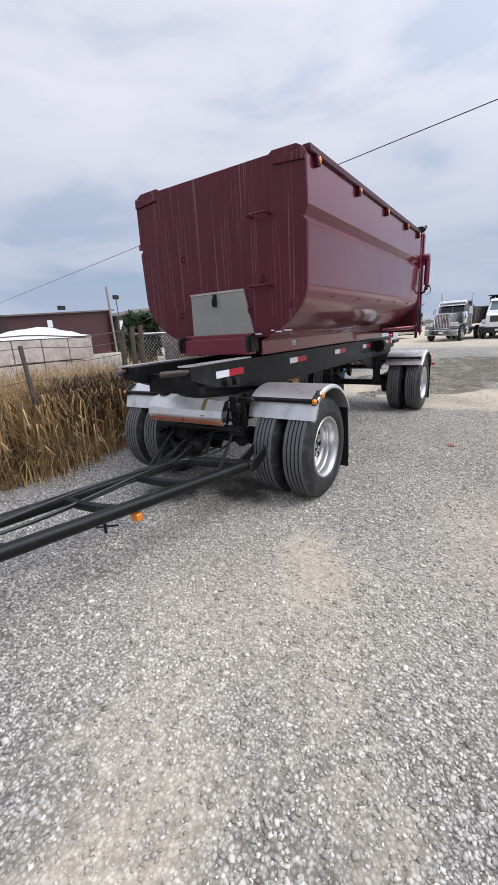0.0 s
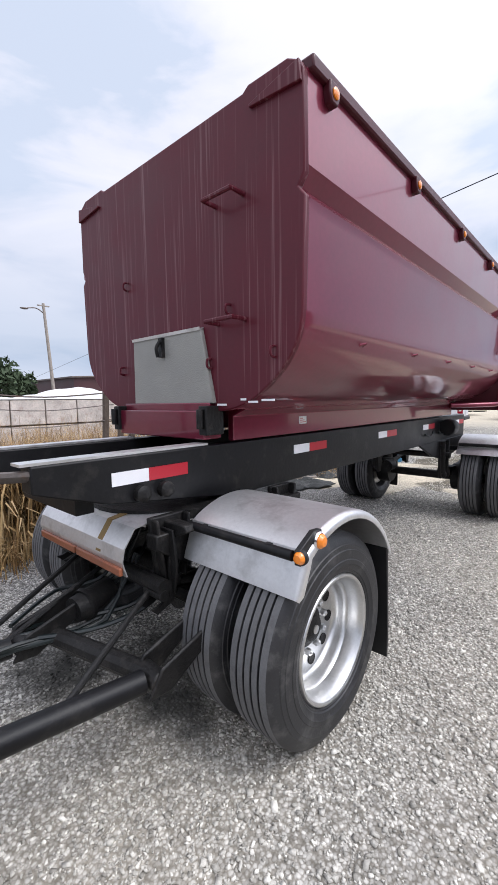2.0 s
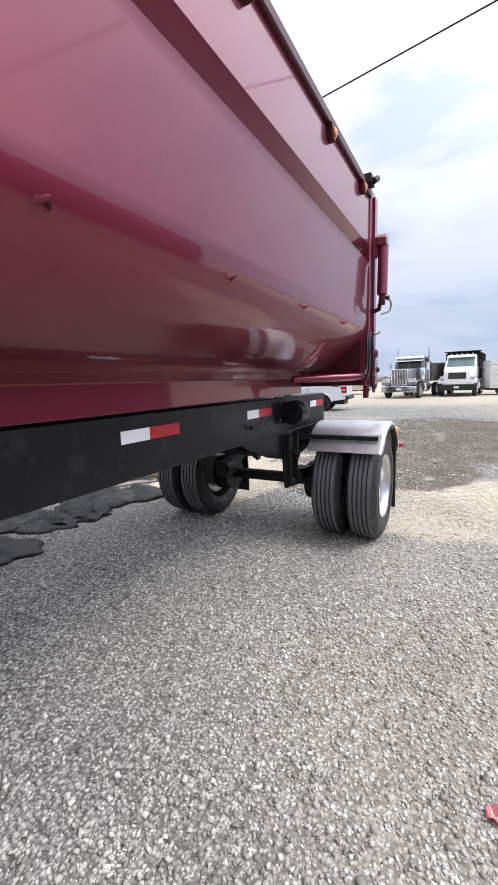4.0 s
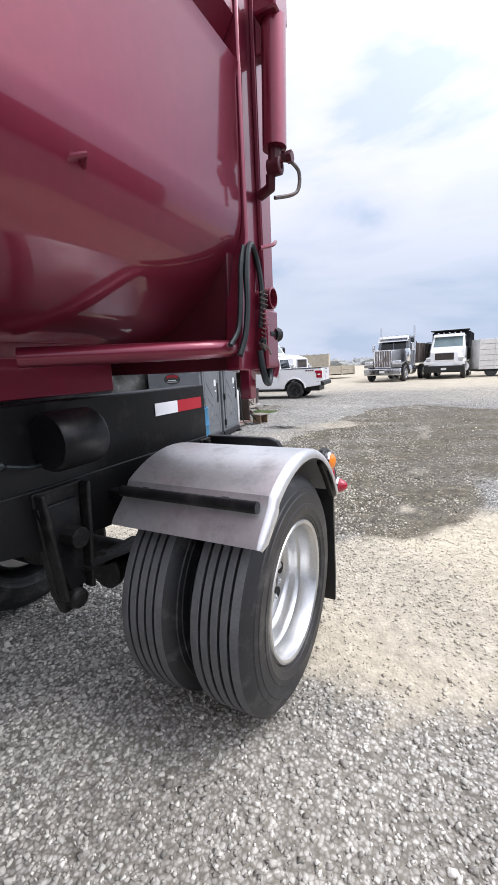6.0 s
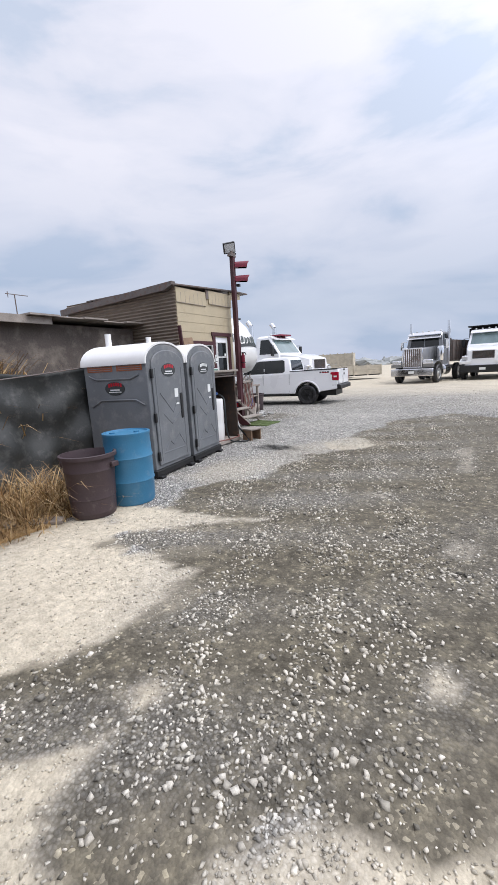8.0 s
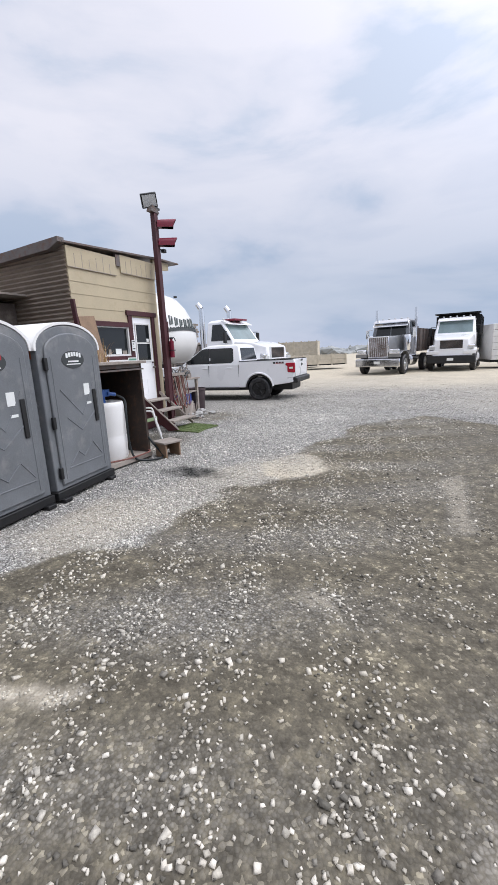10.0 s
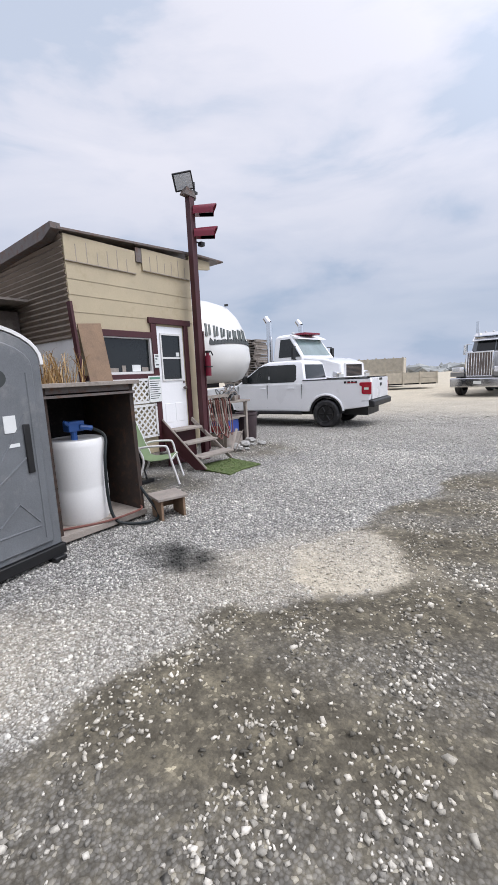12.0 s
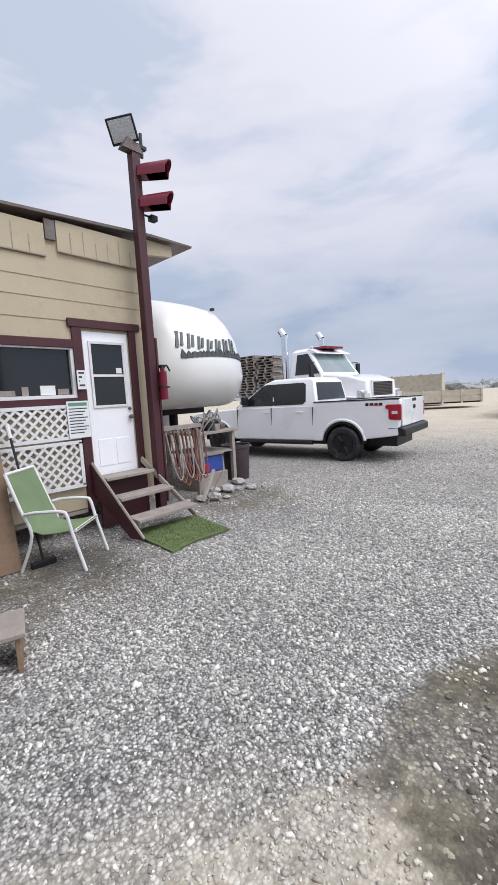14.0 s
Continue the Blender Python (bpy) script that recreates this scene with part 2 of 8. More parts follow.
def finish(bm, mat, name, smooth=35, recalc=True):
    if recalc:
        bmesh.ops.recalc_face_normals(bm, faces=bm.faces[:])
    me = bpy.data.meshes.new(name)
    bm.to_mesh(me)
    bm.free()
    for m in (mat if isinstance(mat, (list, tuple)) else [mat]):
        me.materials.append(m)
    if smooth:
        me.polygons.foreach_set("use_smooth", [True] * len(me.polygons))
        me.set_sharp_from_angle(angle=radians(smooth))
    return me


def part(name, bm, mat, parent, label="", bevel=0.0, smooth=35, recalc=True):
    off = OFFSET.get(parent, Vector((0, 0, 0)))
    if off.length:
        bmesh.ops.translate(bm, vec=-off, verts=bm.verts[:])
    ob = new(name, finish(bm, mat, name, smooth, recalc))
    ob.parent = parent
    OFFSET[ob] = off
    if bevel:
        b = ob.modifiers.new("edges", "BEVEL")
        b.width, b.segments, b.limit_method, b.angle_limit = bevel, 2, "ANGLE", radians(40)
    return tagged(ob, label)


def solo(name, bm, mat, label, category, at=(0, 0, 0), group="", kind="", bevel=0.0, smooth=35):
    """A thing of one mesh, given in world coordinates."""
    bmesh.ops.translate(bm, vec=-Vector(at), verts=bm.verts[:])
    ob = new(name, finish(bm, mat, name, smooth))
    ob.location = at
    OFFSET[ob] = Vector(at)
    if bevel:
        b = ob.modifiers.new("edges", "BEVEL")
        b.width, b.segments, b.limit_method, b.angle_limit = bevel, 2, "ANGLE", radians(40)
    return tagged(ob, label, category, group, kind)


def B():
    return bmesh.new()


def box(bm, x0, x1, y0, y1, z0, z1, m=None, mi=0):
    vs = [bm.verts.new(m @ Vector(p) if m else p) for p in ((x0, y0, z0), (x1, y0, z0), (x1, y1, z0), (x0, y1, z0), (x0, y0, z1), (x1, y0, z1), (x1, y1, z1), (x0, y1, z1))]
    for f in ((3, 2, 1, 0), (4, 5, 6, 7), (0, 1, 5, 4), (1, 2, 6, 5), (2, 3, 7, 6), (3, 0, 4, 7)):
        bm.faces.new([vs[i] for i in f]).material_index = mi
    return bm


def prism(bm, pts, axis, a0, a1, m=None):
    """A polygon pushed along an axis. pts are the two other coordinates, in the order x, y, z."""
    def put(p, a):
        q = {"x": (a, p[0], p[1]), "y": (p[0], a, p[1]), "z": (p[0], p[1], a)}[axis]
        return bm.verts.new(m @ Vector(q) if m else q)
    lo, hi = [put(p, a0) for p in pts], [put(p, a1) for p in pts]
    n = len(pts)
    bm.faces.new(lo)
    bm.faces.new(hi[::-1])
    for i in range(n):
        bm.faces.new((lo[i], hi[i], hi[(i + 1) % n], lo[(i + 1) % n]))
    return bm


def sheet(bm, line, axis, a0, a1, thick, m=None):
    """A folded or bent sheet: a line pushed along an axis, with thickness below it."""
    n = len(line)
    under = []
    for i in range(n):
        p, q = Vector(line[max(0, i - 1)]), Vector(line[min(n - 1, i + 1)])
        d = (q - p).normalized()
        under.append((line[i][0] + d.y * thick, line[i][1] - d.x * thick))
    def put(p, a):
        q = {"x": (a, p[0], p[1]), "y": (p[0], a, p[1]), "z": (p[0], p[1], a)}[axis]
        return bm.verts.new(m @ Vector(q) if m else q)
    t0, t1 = [put(p, a0) for p in line], [put(p, a1) for p in line]
    u0, u1 = [put(p, a0) for p in under], [put(p, a1) for p in under]
    for i in range(n - 1):
        bm.faces.new((t0[i], t1[i], t1[i + 1], t0[i + 1]))
        bm.faces.new((u0[i], u0[i + 1], u1[i + 1], u1[i]))
        bm.faces.new((t0[i], t0[i + 1], u0[i + 1], u0[i]))
        bm.faces.new((t1[i], u1[i], u1[i + 1], t1[i + 1]))
    bm.faces.new((t0[0], u0[0], u1[0], t1[0]))
    bm.faces.new((t0[-1], t1[-1], u1[-1], u0[-1]))
    return bm


def sweep(bm, pts, r, n=8, m=None, squash=1.0):
    """A round bar or hose along points."""
    pts = [Vector(p) for p in pts]
    if m:
        pts = [m @ p for p in pts]
    rings = []
    side = None
    for i, p in enumerate(pts):
        d = (pts[min(i + 1, len(pts) - 1)] - pts[max(i - 1, 0)]).normalized()
        if side is None:
            side = d.orthogonal().normalized()
        side = (side - d * side.dot(d)).normalized()
        up = d.cross(side)
        rr = r[i] if isinstance(r, (list, tuple)) else r
        rings.append([bm.verts.new(p + (side * math.cos(a) + up * math.sin(a) * squash) * rr) for a in (2 * math.pi * k / n for k in range(n))])
    for a, b in zip(rings, rings[1:]):
        for k in range(n):
            bm.faces.new((a[k], a[(k + 1) % n], b[(k + 1) % n], b[k]))
    bm.faces.new(rings[0][::-1])
    bm.faces.new(rings[-1])
    return bm


def curve(pts, steps=6):
    """A smooth line through points."""
    pts = [Vector(p) for p in pts]
    out = []
    for i in range(len(pts) - 1):
        p0, p1, p2, p3 = pts[max(i - 1, 0)], pts[i], pts[i + 1], pts[min(i + 2, len(pts) - 1)]
        for k in range(steps):
            t = k / steps
            out.append(0.5 * ((2 * p1) + (p2 - p0) * t + (2 * p0 - 5 * p1 + 4 * p2 - p3) * t * t + (3 * p1 - p0 - 3 * p2 + p3) * t ** 3))
    return out + [pts[-1]]


def lathe(bm, profile, axis="z", centre=(0, 0, 0), n=24, closed=False, m=None):
    """A profile of (radius, height) turned round an axis."""
    c = Vector(centre)
    rings = []
    for r, h in profile:
        ring = []
        for k in range(n):
            a = 2 * math.pi * k / n
            u, v = r * math.cos(a), r * math.sin(a)
            p = {"z": Vector((u, v, h)), "x": Vector((h, u, v)), "y": Vector((u, h, v))}[axis] + c
            ring.append(bm.verts.new(m @ p if m else p))
        rings.append(ring)
    pairs = list(zip(rings, rings[1:])) + ([(rings[-1], rings[0])] if closed else [])
    for a, b in pairs:
        for k in range(n):
            bm.faces.new((a[k], a[(k + 1) % n], b[(k + 1) % n], b[k]))
    if not closed:
        bm.faces.new(rings[0][::-1])
        bm.faces.new(rings[-1])
    return bm


def loft(bm, sections, cap=True):
    """Skin over closed sections of equal count."""
    rings = [[bm.verts.new(p) for p in s] for s in sections]
    n = len(rings[0])
    for a, b in zip(rings, rings[1:]):
        for k in range(n):
            bm.faces.new((a[k], a[(k + 1) % n], b[(k + 1) % n], b[k]))
    if cap:
        bm.faces.new(rings[0][::-1])
        bm.faces.new(rings[-1])
    return bm


def dot(bm, p, r, squash=(1, 1, 1), seg=10):
    bmesh.ops.create_uvsphere(bm, u_segments=seg, v_segments=max(4, seg // 2 + 1), radius=r, matrix=Matrix.Translation(p) @ Matrix.Diagonal((*squash, 1)))
    return bm


# ---- the ground ----
DAMP = ((-1.42, 9.62), (-1.9, 9.3), (-2.6, 9.5), (-2.96, 9.92), (-2.75, 10.56), (-2.57, 11.67), (-3.85, 11.52), (-3.86, 11.92), (-2.75, 12.76), (-4.02, 12.6),
        (-4.3, 13.4), (-3.6, 14.2), (-3.55, 15.0), (-3.5, 15.9), (-3.0, 16.4), (-2.54, 16.95), (-2.65, 17.15), (-2.75, 17.32), (-2.78, 17.54), (-3.0, 17.67), (-3.3, 17.72), (-3.25, 18.15), (-3.03, 18.9), (-2.9, 20.4), (-1.6, 22.0), (1.5, 20), (1.2, 15),
        (-0.05, 12.5), (-0.1, 11.2), (-0.6, 10.45), (-1.2, 10.14), (-1.38, 9.98))
PALE = (((-2.96, 9.92), (-2.75, 10.56), (-2.57, 11.67), (-3.85, 11.52), (-4.7, 12.0), (-5.2, 10.5), (-4.6, 8.6), (-3.2, 8.8)),
        ((-3.86, 12.0), (-2.75, 12.76), (-4.02, 12.65), (-4.4, 12.4)),
        ((-3.32, 17.5), (-3.0, 17.67), (-2.78, 17.54), (-2.75, 17.32), (-2.65, 17.15), (-2.54, 17.01), (-2.57, 16.86), (-2.78, 16.63), (-3.0, 16.5), (-3.3, 16.8)),
        ((-3.55, 14.8), (-3.37, 15.65), (-3.15, 16.18), (-2.78, 16.63), (-2.9, 17.4), (-3.5, 17.5), (-4.0, 16.6), (-4.4, 15.3), (-4.8, 13.9), (-4.1, 13.7)),
        ((-1.9, 9.3), (-1.2, 10.14), (-0.6, 10.45), (-0.1, 11.2), (0.9, 11.6), (1.6, 9.9), (1.0, 8.8), (-0.4, 8.5), (-1.3, 8.8)),
        ((-1.3, 0.9), (-0.9, 2.2), (-0.2, 2.0), (0.0, 0.7), (0.5, -0.6), (-0.6, -0.5)))


# dusty islands within the damp ground
ISLANDS = (((-2.46, 9.78), (-2.32, 9.93), (-2.14, 10.14), (-2.07, 10.0), (-2.03, 9.84), (-1.93, 9.72), (-1.80, 9.60), (-2.0, 9.40), (-2.3, 9.45)),
           ((-2.22, 10.37), (-2.16, 10.50), (-2.07, 10.47), (-2.10, 10.30)), ((-0.90, 11.2), (-0.81, 11.31), (-0.74, 11.22), (-0.75, 11.03), (-0.86, 11.0)),
           ((-0.98, 12.6), (-0.72, 12.62), (-0.66, 12.95), (-0.92, 12.98)), ((-1.0, 15.4), (-0.8, 15.5), (-0.95, 17.2), (-1.15, 17.0)), ((-1.9, 13.9), (-1.7, 13.95), (-1.72, 14.1), (-1.95, 14.1)))


def inside(x, y, poly):
    """Signed distance to a polygon, positive inside."""
    px, py = np.array([p[0] for p in poly]), np.array([p[1] for p in poly])
    qx, qy = np.roll(px, -1), np.roll(py, -1)
    best = np.full(x.shape, 1e9)
    odd = np.zeros(x.shape, bool)
    for a, b, c, d in zip(px, py, qx, qy):
        ex, ey = c - a, d - b
        t = np.clip(((x - a) * ex + (y - b) * ey) / (ex * ex + ey * ey), 0, 1)
        best = np.minimum(best, np.hypot(x - a - t * ex, y - b - t * ey))
        cross = ((b > y) != (d > y)) & (x < (c - a) * (y - b) / (d - b + 1e-12) + a)
        odd ^= cross
    return np.where(odd, best, -best)


def wobble(x, y, s, seed):
    """Cheap smooth noise from a few waves, about -1 to 1."""
    rng = np.random.default_rng(seed)
    out = np.zeros(x.shape)
    for k in range(9):
        a, f, ph = rng.uniform(0, 6.28), s * rng.uniform(0.5, 2.6), rng.uniform(0, 6.28)
        out += np.sin((x * math.cos(a) + y * math.sin(a)) * f + ph) / (1 + 0.5 * k)
    return out / 2.2


def soft_step(v, w):
    t = np.clip(v / w * 0.5 + 0.5, 0, 1)
    return t * t * (3 - 2 * t)


def zones(x, y):
    """How damp and how dusty the yard is, at places."""
    edge = 0.10 * wobble(x, y, 6.0, 3) + 0.05 * wobble(x, y, 17.0, 4)
    damp = soft_step(inside(x, y, DAMP) + edge, 0.05)
    damp *= np.clip(0.90 + 0.25 * wobble(x, y, 2.3, 8), 0.62, 1)
    pale = np.zeros(x.shape)
    for poly in PALE:
        front = poly[0][1] < 5
        worn = poly[0] == (-1.9, 9.3)
        thin = poly[0] == (-3.55, 14.8)
        pale = np.maximum(pale, soft_step(inside(x, y, poly) + (0 if front else 0.16) + (5 if front else 1.4) * edge, 0.7 if front else 0.16 if worn else 0.25 if thin else 0.06) * (0.85 if front else 1.15 if worn else 0.45 if thin else 1.1))
    pale *= np.clip(0.80 + 0.35 * wobble(x, y, 2.0, 11), 0.3, 1)
    pale = np.clip(pale, 0, 1)
    for k, poly in enumerate(ISLANDS):
        spot = soft_step(inside(x, y, poly) + (0.6 if k == 0 else 0.25) * edge, 0.05) * (1 if k < 3 else 0.5)
        damp, pale = damp * (1 - 0.9 * spot), np.maximum(pale, spot)
    pale = np.maximum(pale, soft_step(y - 29 + 3 * wobble(x, y, 0.4, 5), 8) * 0.9)
    dusty = soft_step(9.0 - y, 1.6) * (1 - 0.4 * soft_step(y - 6.0, 1.2)) * soft_step(y - 0.6, 2.0) * soft_step(x + 2.0, 1.2) * np.clip(0.36 + 0.42 * wobble(x, y, 1.1, 14), 0.05, 0.8)
    pale = np.maximum(pale, dusty)
    soil = np.maximum(0.85 * np.exp(-(((x + 6.5) / 0.95) ** 2 + ((y - 17.5) / 1.25) ** 2) ** 2), 0.8 * np.exp(-(((x + 6.9) / 0.9) ** 2 + ((y - 20.9) / 0.9) ** 2) ** 2))
    damp = np.maximum(damp, soil * np.clip(0.85 + 0.5 * wobble(x, y, 5.0, 15), 0.25, 1))
    oil_and_shade = np.zeros(x.shape)
    # oil stains; those under the trailer's front also carry its shade as colour
    for ox, oy, rx, ry, deep in ((-4.36, 16.28, 0.46, 0.25, 0.95), (-1.85, 2.74, 0.36, 0.20, 1.0), (-2.7, 2.42, 0.34, 0.26, 0.85), (-2.2, 3.0, 0.6, 0.3, 0.7), (-6.4, 18.1, 0.6, 0.5, 0.35)):
        oil_and_shade = np.maximum(oil_and_shade, deep * np.exp(-(((x - ox) / rx) ** 2 + ((y - oy) / ry) ** 2 + 0.35 * wobble(x, y, 8, 17) + 0.3 * wobble(x, y, 21, 18)) ** 2))
    return damp, pale, np.clip(oil_and_shade * (1 + 0.4 * wobble(x, y, 9, 7)), 0, 1)


def gravel_material(name, stones):
    m = bpy.data.materials.new(name)
    m.use_nodes = True
    nt = m.node_tree
    p = nt.nodes["Principled BSDF"]
    link = nt.links.new
    geo = nt.nodes.new("ShaderNodeNewGeometry")
    def noise_tex(scale, detail=4, rough=0.6):
        n = nt.nodes.new("ShaderNodeTexNoise")
        n.inputs["Scale"].default_value, n.inputs["Detail"].default_value, n.inputs["Roughness"].default_value = scale, detail, rough
        link(geo.outputs["Position"], n.inputs["Vector"])
        return n
    def attr(a):
        n = nt.nodes.new("ShaderNodeAttribute")
        n.attribute_name = a
        return n.outputs["Fac"]
    def mix(fac, a, b, mode="MIX"):
        n = nt.nodes.new("ShaderNodeMixRGB")
        n.blend_type = mode
        for s, v in zip(n.inputs, (fac, a, b)):
            if isinstance(v, tuple):
                s.default_value = (*v, 1)
            elif isinstance(v, (int, float)):
                s.default_value = v
            else:
                link(v, s)
        return n.outputs["Color"]
    def ramp(src, *stops):
        n = nt.nodes.new("ShaderNodeValToRGB")
        e = n.color_ramp.elements
        while len(e) < len(stops):
            e.new(0.5)
        for el, (pos, c) in zip(e, stops):
            el.position, el.color = pos, (*c, 1)
        link(src, n.inputs["Fac"])
        return n.outputs["Color"]
    broad = noise_tex(0.9, 5)
    if stones:
        rand = geo.outputs["Random Per Island"]
        fresh = ramp(rand, (0.0, (0.215, 0.21, 0.195)), (0.35, (0.42, 0.41, 0.38)), (0.75, (0.63, 0.615, 0.57)), (1.0, (0.85, 0.83, 0.77)))
        damp = ramp(rand, (0.0, (0.10, 0.093, 0.077)), (0.25, (0.26, 0.243, 0.207)), (0.5, (0.51, 0.473, 0.398)), (1.0, (0.82, 0.77, 0.67)))
        dust = ramp(rand, (0.0, (0.43, 0.39, 0.315)), (1.0, (0.70, 0.645, 0.535)))
        relief = noise_tex(130, 3).outputs["Fac"]
        strength = 0.25
    else:
        cell = nt.nodes.new("ShaderNodeTexVoronoi")
        cell.inputs["Scale"].default_value, cell.inputs["Randomness"].default_value = 56, 1.0
        bent = nt.nodes.new("ShaderNodeVectorMath")
        bent.operation = "MULTIPLY_ADD"
        link(noise_tex(30, 2).outputs["Color"], bent.inputs[0])
        bent.inputs[1].default_value = (0.018, 0.018, 0.018)
        link(geo.outputs["Position"], bent.inputs[2])
        link(bent.outputs[0], cell.inputs["Vector"])
        sep = nt.nodes.new("ShaderNodeSeparateColor")
        link(cell.outputs["Color"], sep.inputs["Color"])
        rand = sep.outputs["Red"]
        # darker cell edges: the shade between stones is put into the colour
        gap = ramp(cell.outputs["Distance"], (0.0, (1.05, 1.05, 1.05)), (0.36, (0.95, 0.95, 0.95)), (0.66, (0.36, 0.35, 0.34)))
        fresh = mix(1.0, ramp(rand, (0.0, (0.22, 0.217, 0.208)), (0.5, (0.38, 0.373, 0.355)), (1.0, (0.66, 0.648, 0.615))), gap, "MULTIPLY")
        mud = ramp(noise_tex(7, 7, 0.7).outputs["Fac"], (0.34, (0.080, 0.071, 0.054)), (0.5, (0.125, 0.112, 0.086)), (0.64, (0.205, 0.182, 0.132)))
        grit = ramp(rand, (0.0, (0.85, 0.85, 0.85)), (0.86, (1.08, 1.07, 1.05)), (0.93, (1.5, 1.5, 1.48)), (1.0, (2.5, 2.5, 2.45)))
        damp = mix(1.0, mud, grit, "MULTIPLY")
        dust = ramp(noise_tex(9, 6).outputs["Fac"], (0.3, (0.49, 0.435, 0.335)), (0.7, (0.64, 0.575, 0.455)))
        inv = nt.nodes.new("ShaderNodeMath")
        inv.operation = "SUBTRACT"
        inv.inputs[0].default_value = 1.0
        link(cell.outputs["Distance"], inv.inputs[1])
        relief = inv.outputs[0]
        strength = 0.42
    col = mix(attr("pale"), fresh, dust)
    col = mix(attr("damp"), col, damp)
    col = mix(attr("oil_and_shade"), col, (0.045, 0.045, 0.042))
    tint = ramp(broad.outputs["Fac"], (0.3, (0.86, 0.85, 0.84)), (0.7, (1.08, 1.07, 1.05)))
    clump = ramp(noise_tex(16, 8, 0.8).outputs["Fac"], (0.36, (0.74, 0.74, 0.74)), (0.64, (1.22, 1.22, 1.22)))
    col = mix(1.0, col, clump, "MULTIPLY")
    col = mix(1.0, col, tint, "MULTIPLY")
    link(col, p.inputs["Base Color"])
    p.inputs["Roughness"].default_value = 0.92
    p.inputs["Specular IOR Level"].default_value = 0.18
    b = nt.nodes.new("ShaderNodeBump")
    b.inputs["Strength"].default_value, b.inputs["Distance"].default_value = strength, 0.012
    link(relief, b.inputs["Height"])
    link(b.outputs["Normal"], p.inputs["Normal"])
    return m


def spaced(lo, hi, step, far):
    inner = list(np.arange(lo, hi + step / 2, step))
    out, d = [], step
    a = hi
    while a < far:
        d *= 1.22
        a += d
        out.append(a)
    left, d, a = [], step, lo
    while a > -far:
        d *= 1.22
        a -= d
        left.append(a)
    return np.array(left[::-1] + inner + out)


def ground_height(x, y):
    near = np.exp(-np.maximum(0, np.hypot(x + 2, y - 10) - 25) / 20)
    return near * (0.010 * wobble(x, y, 1.6, 21) + 0.006 * wobble(x, y, 5.0, 22))


def set_zones(me, damp, pale, oil_and_shade):
    for name, v in (("damp", damp), ("pale", pale), ("oil_and_shade", oil_and_shade)):
        a = me.attributes.new(name, "FLOAT", "POINT")
        a.data.foreach_set("value", np.asarray(v, np.float32))


def make_ground():
    xs, ys = spaced(-9, 3.5, 0.085, 2500), spaced(-2, 25, 0.085, 2500)
    gx, gy = np.meshgrid(xs, ys)
    x, y = gx.ravel(), gy.ravel()
    z = ground_height(x, y)
    nx, ny = len(xs), len(ys)
    i = (np.arange(ny - 1)[:, None] * nx + np.arange(nx - 1)[None, :]).ravel()
    quads = np.stack([i, i + 1, i + 1 + nx, i + nx], 1)
    me = bpy.data.meshes.new("ground")
    me.vertices.add(len(x))
    me.vertices.foreach_set("co", np.stack([x, y, z], 1).astype(np.float32).ravel())
    me.loops.add(quads.size)
    me.loops.foreach_set("vertex_index", quads.ravel().astype(np.int32))
    me.polygons.add(len(quads))
    me.polygons.foreach_set("loop_start", (np.arange(len(quads)) * 4).astype(np.int32))
    me.update(calc_edges=True)
    me.polygons.foreach_set("use_smooth", [True] * len(quads))
    set_zones(me, *zones(x, y))
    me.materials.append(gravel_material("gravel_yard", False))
    tagged(new("ground", me), "grey crushed-gravel yard with damp patches and pale dust", "ground", kind="structure")


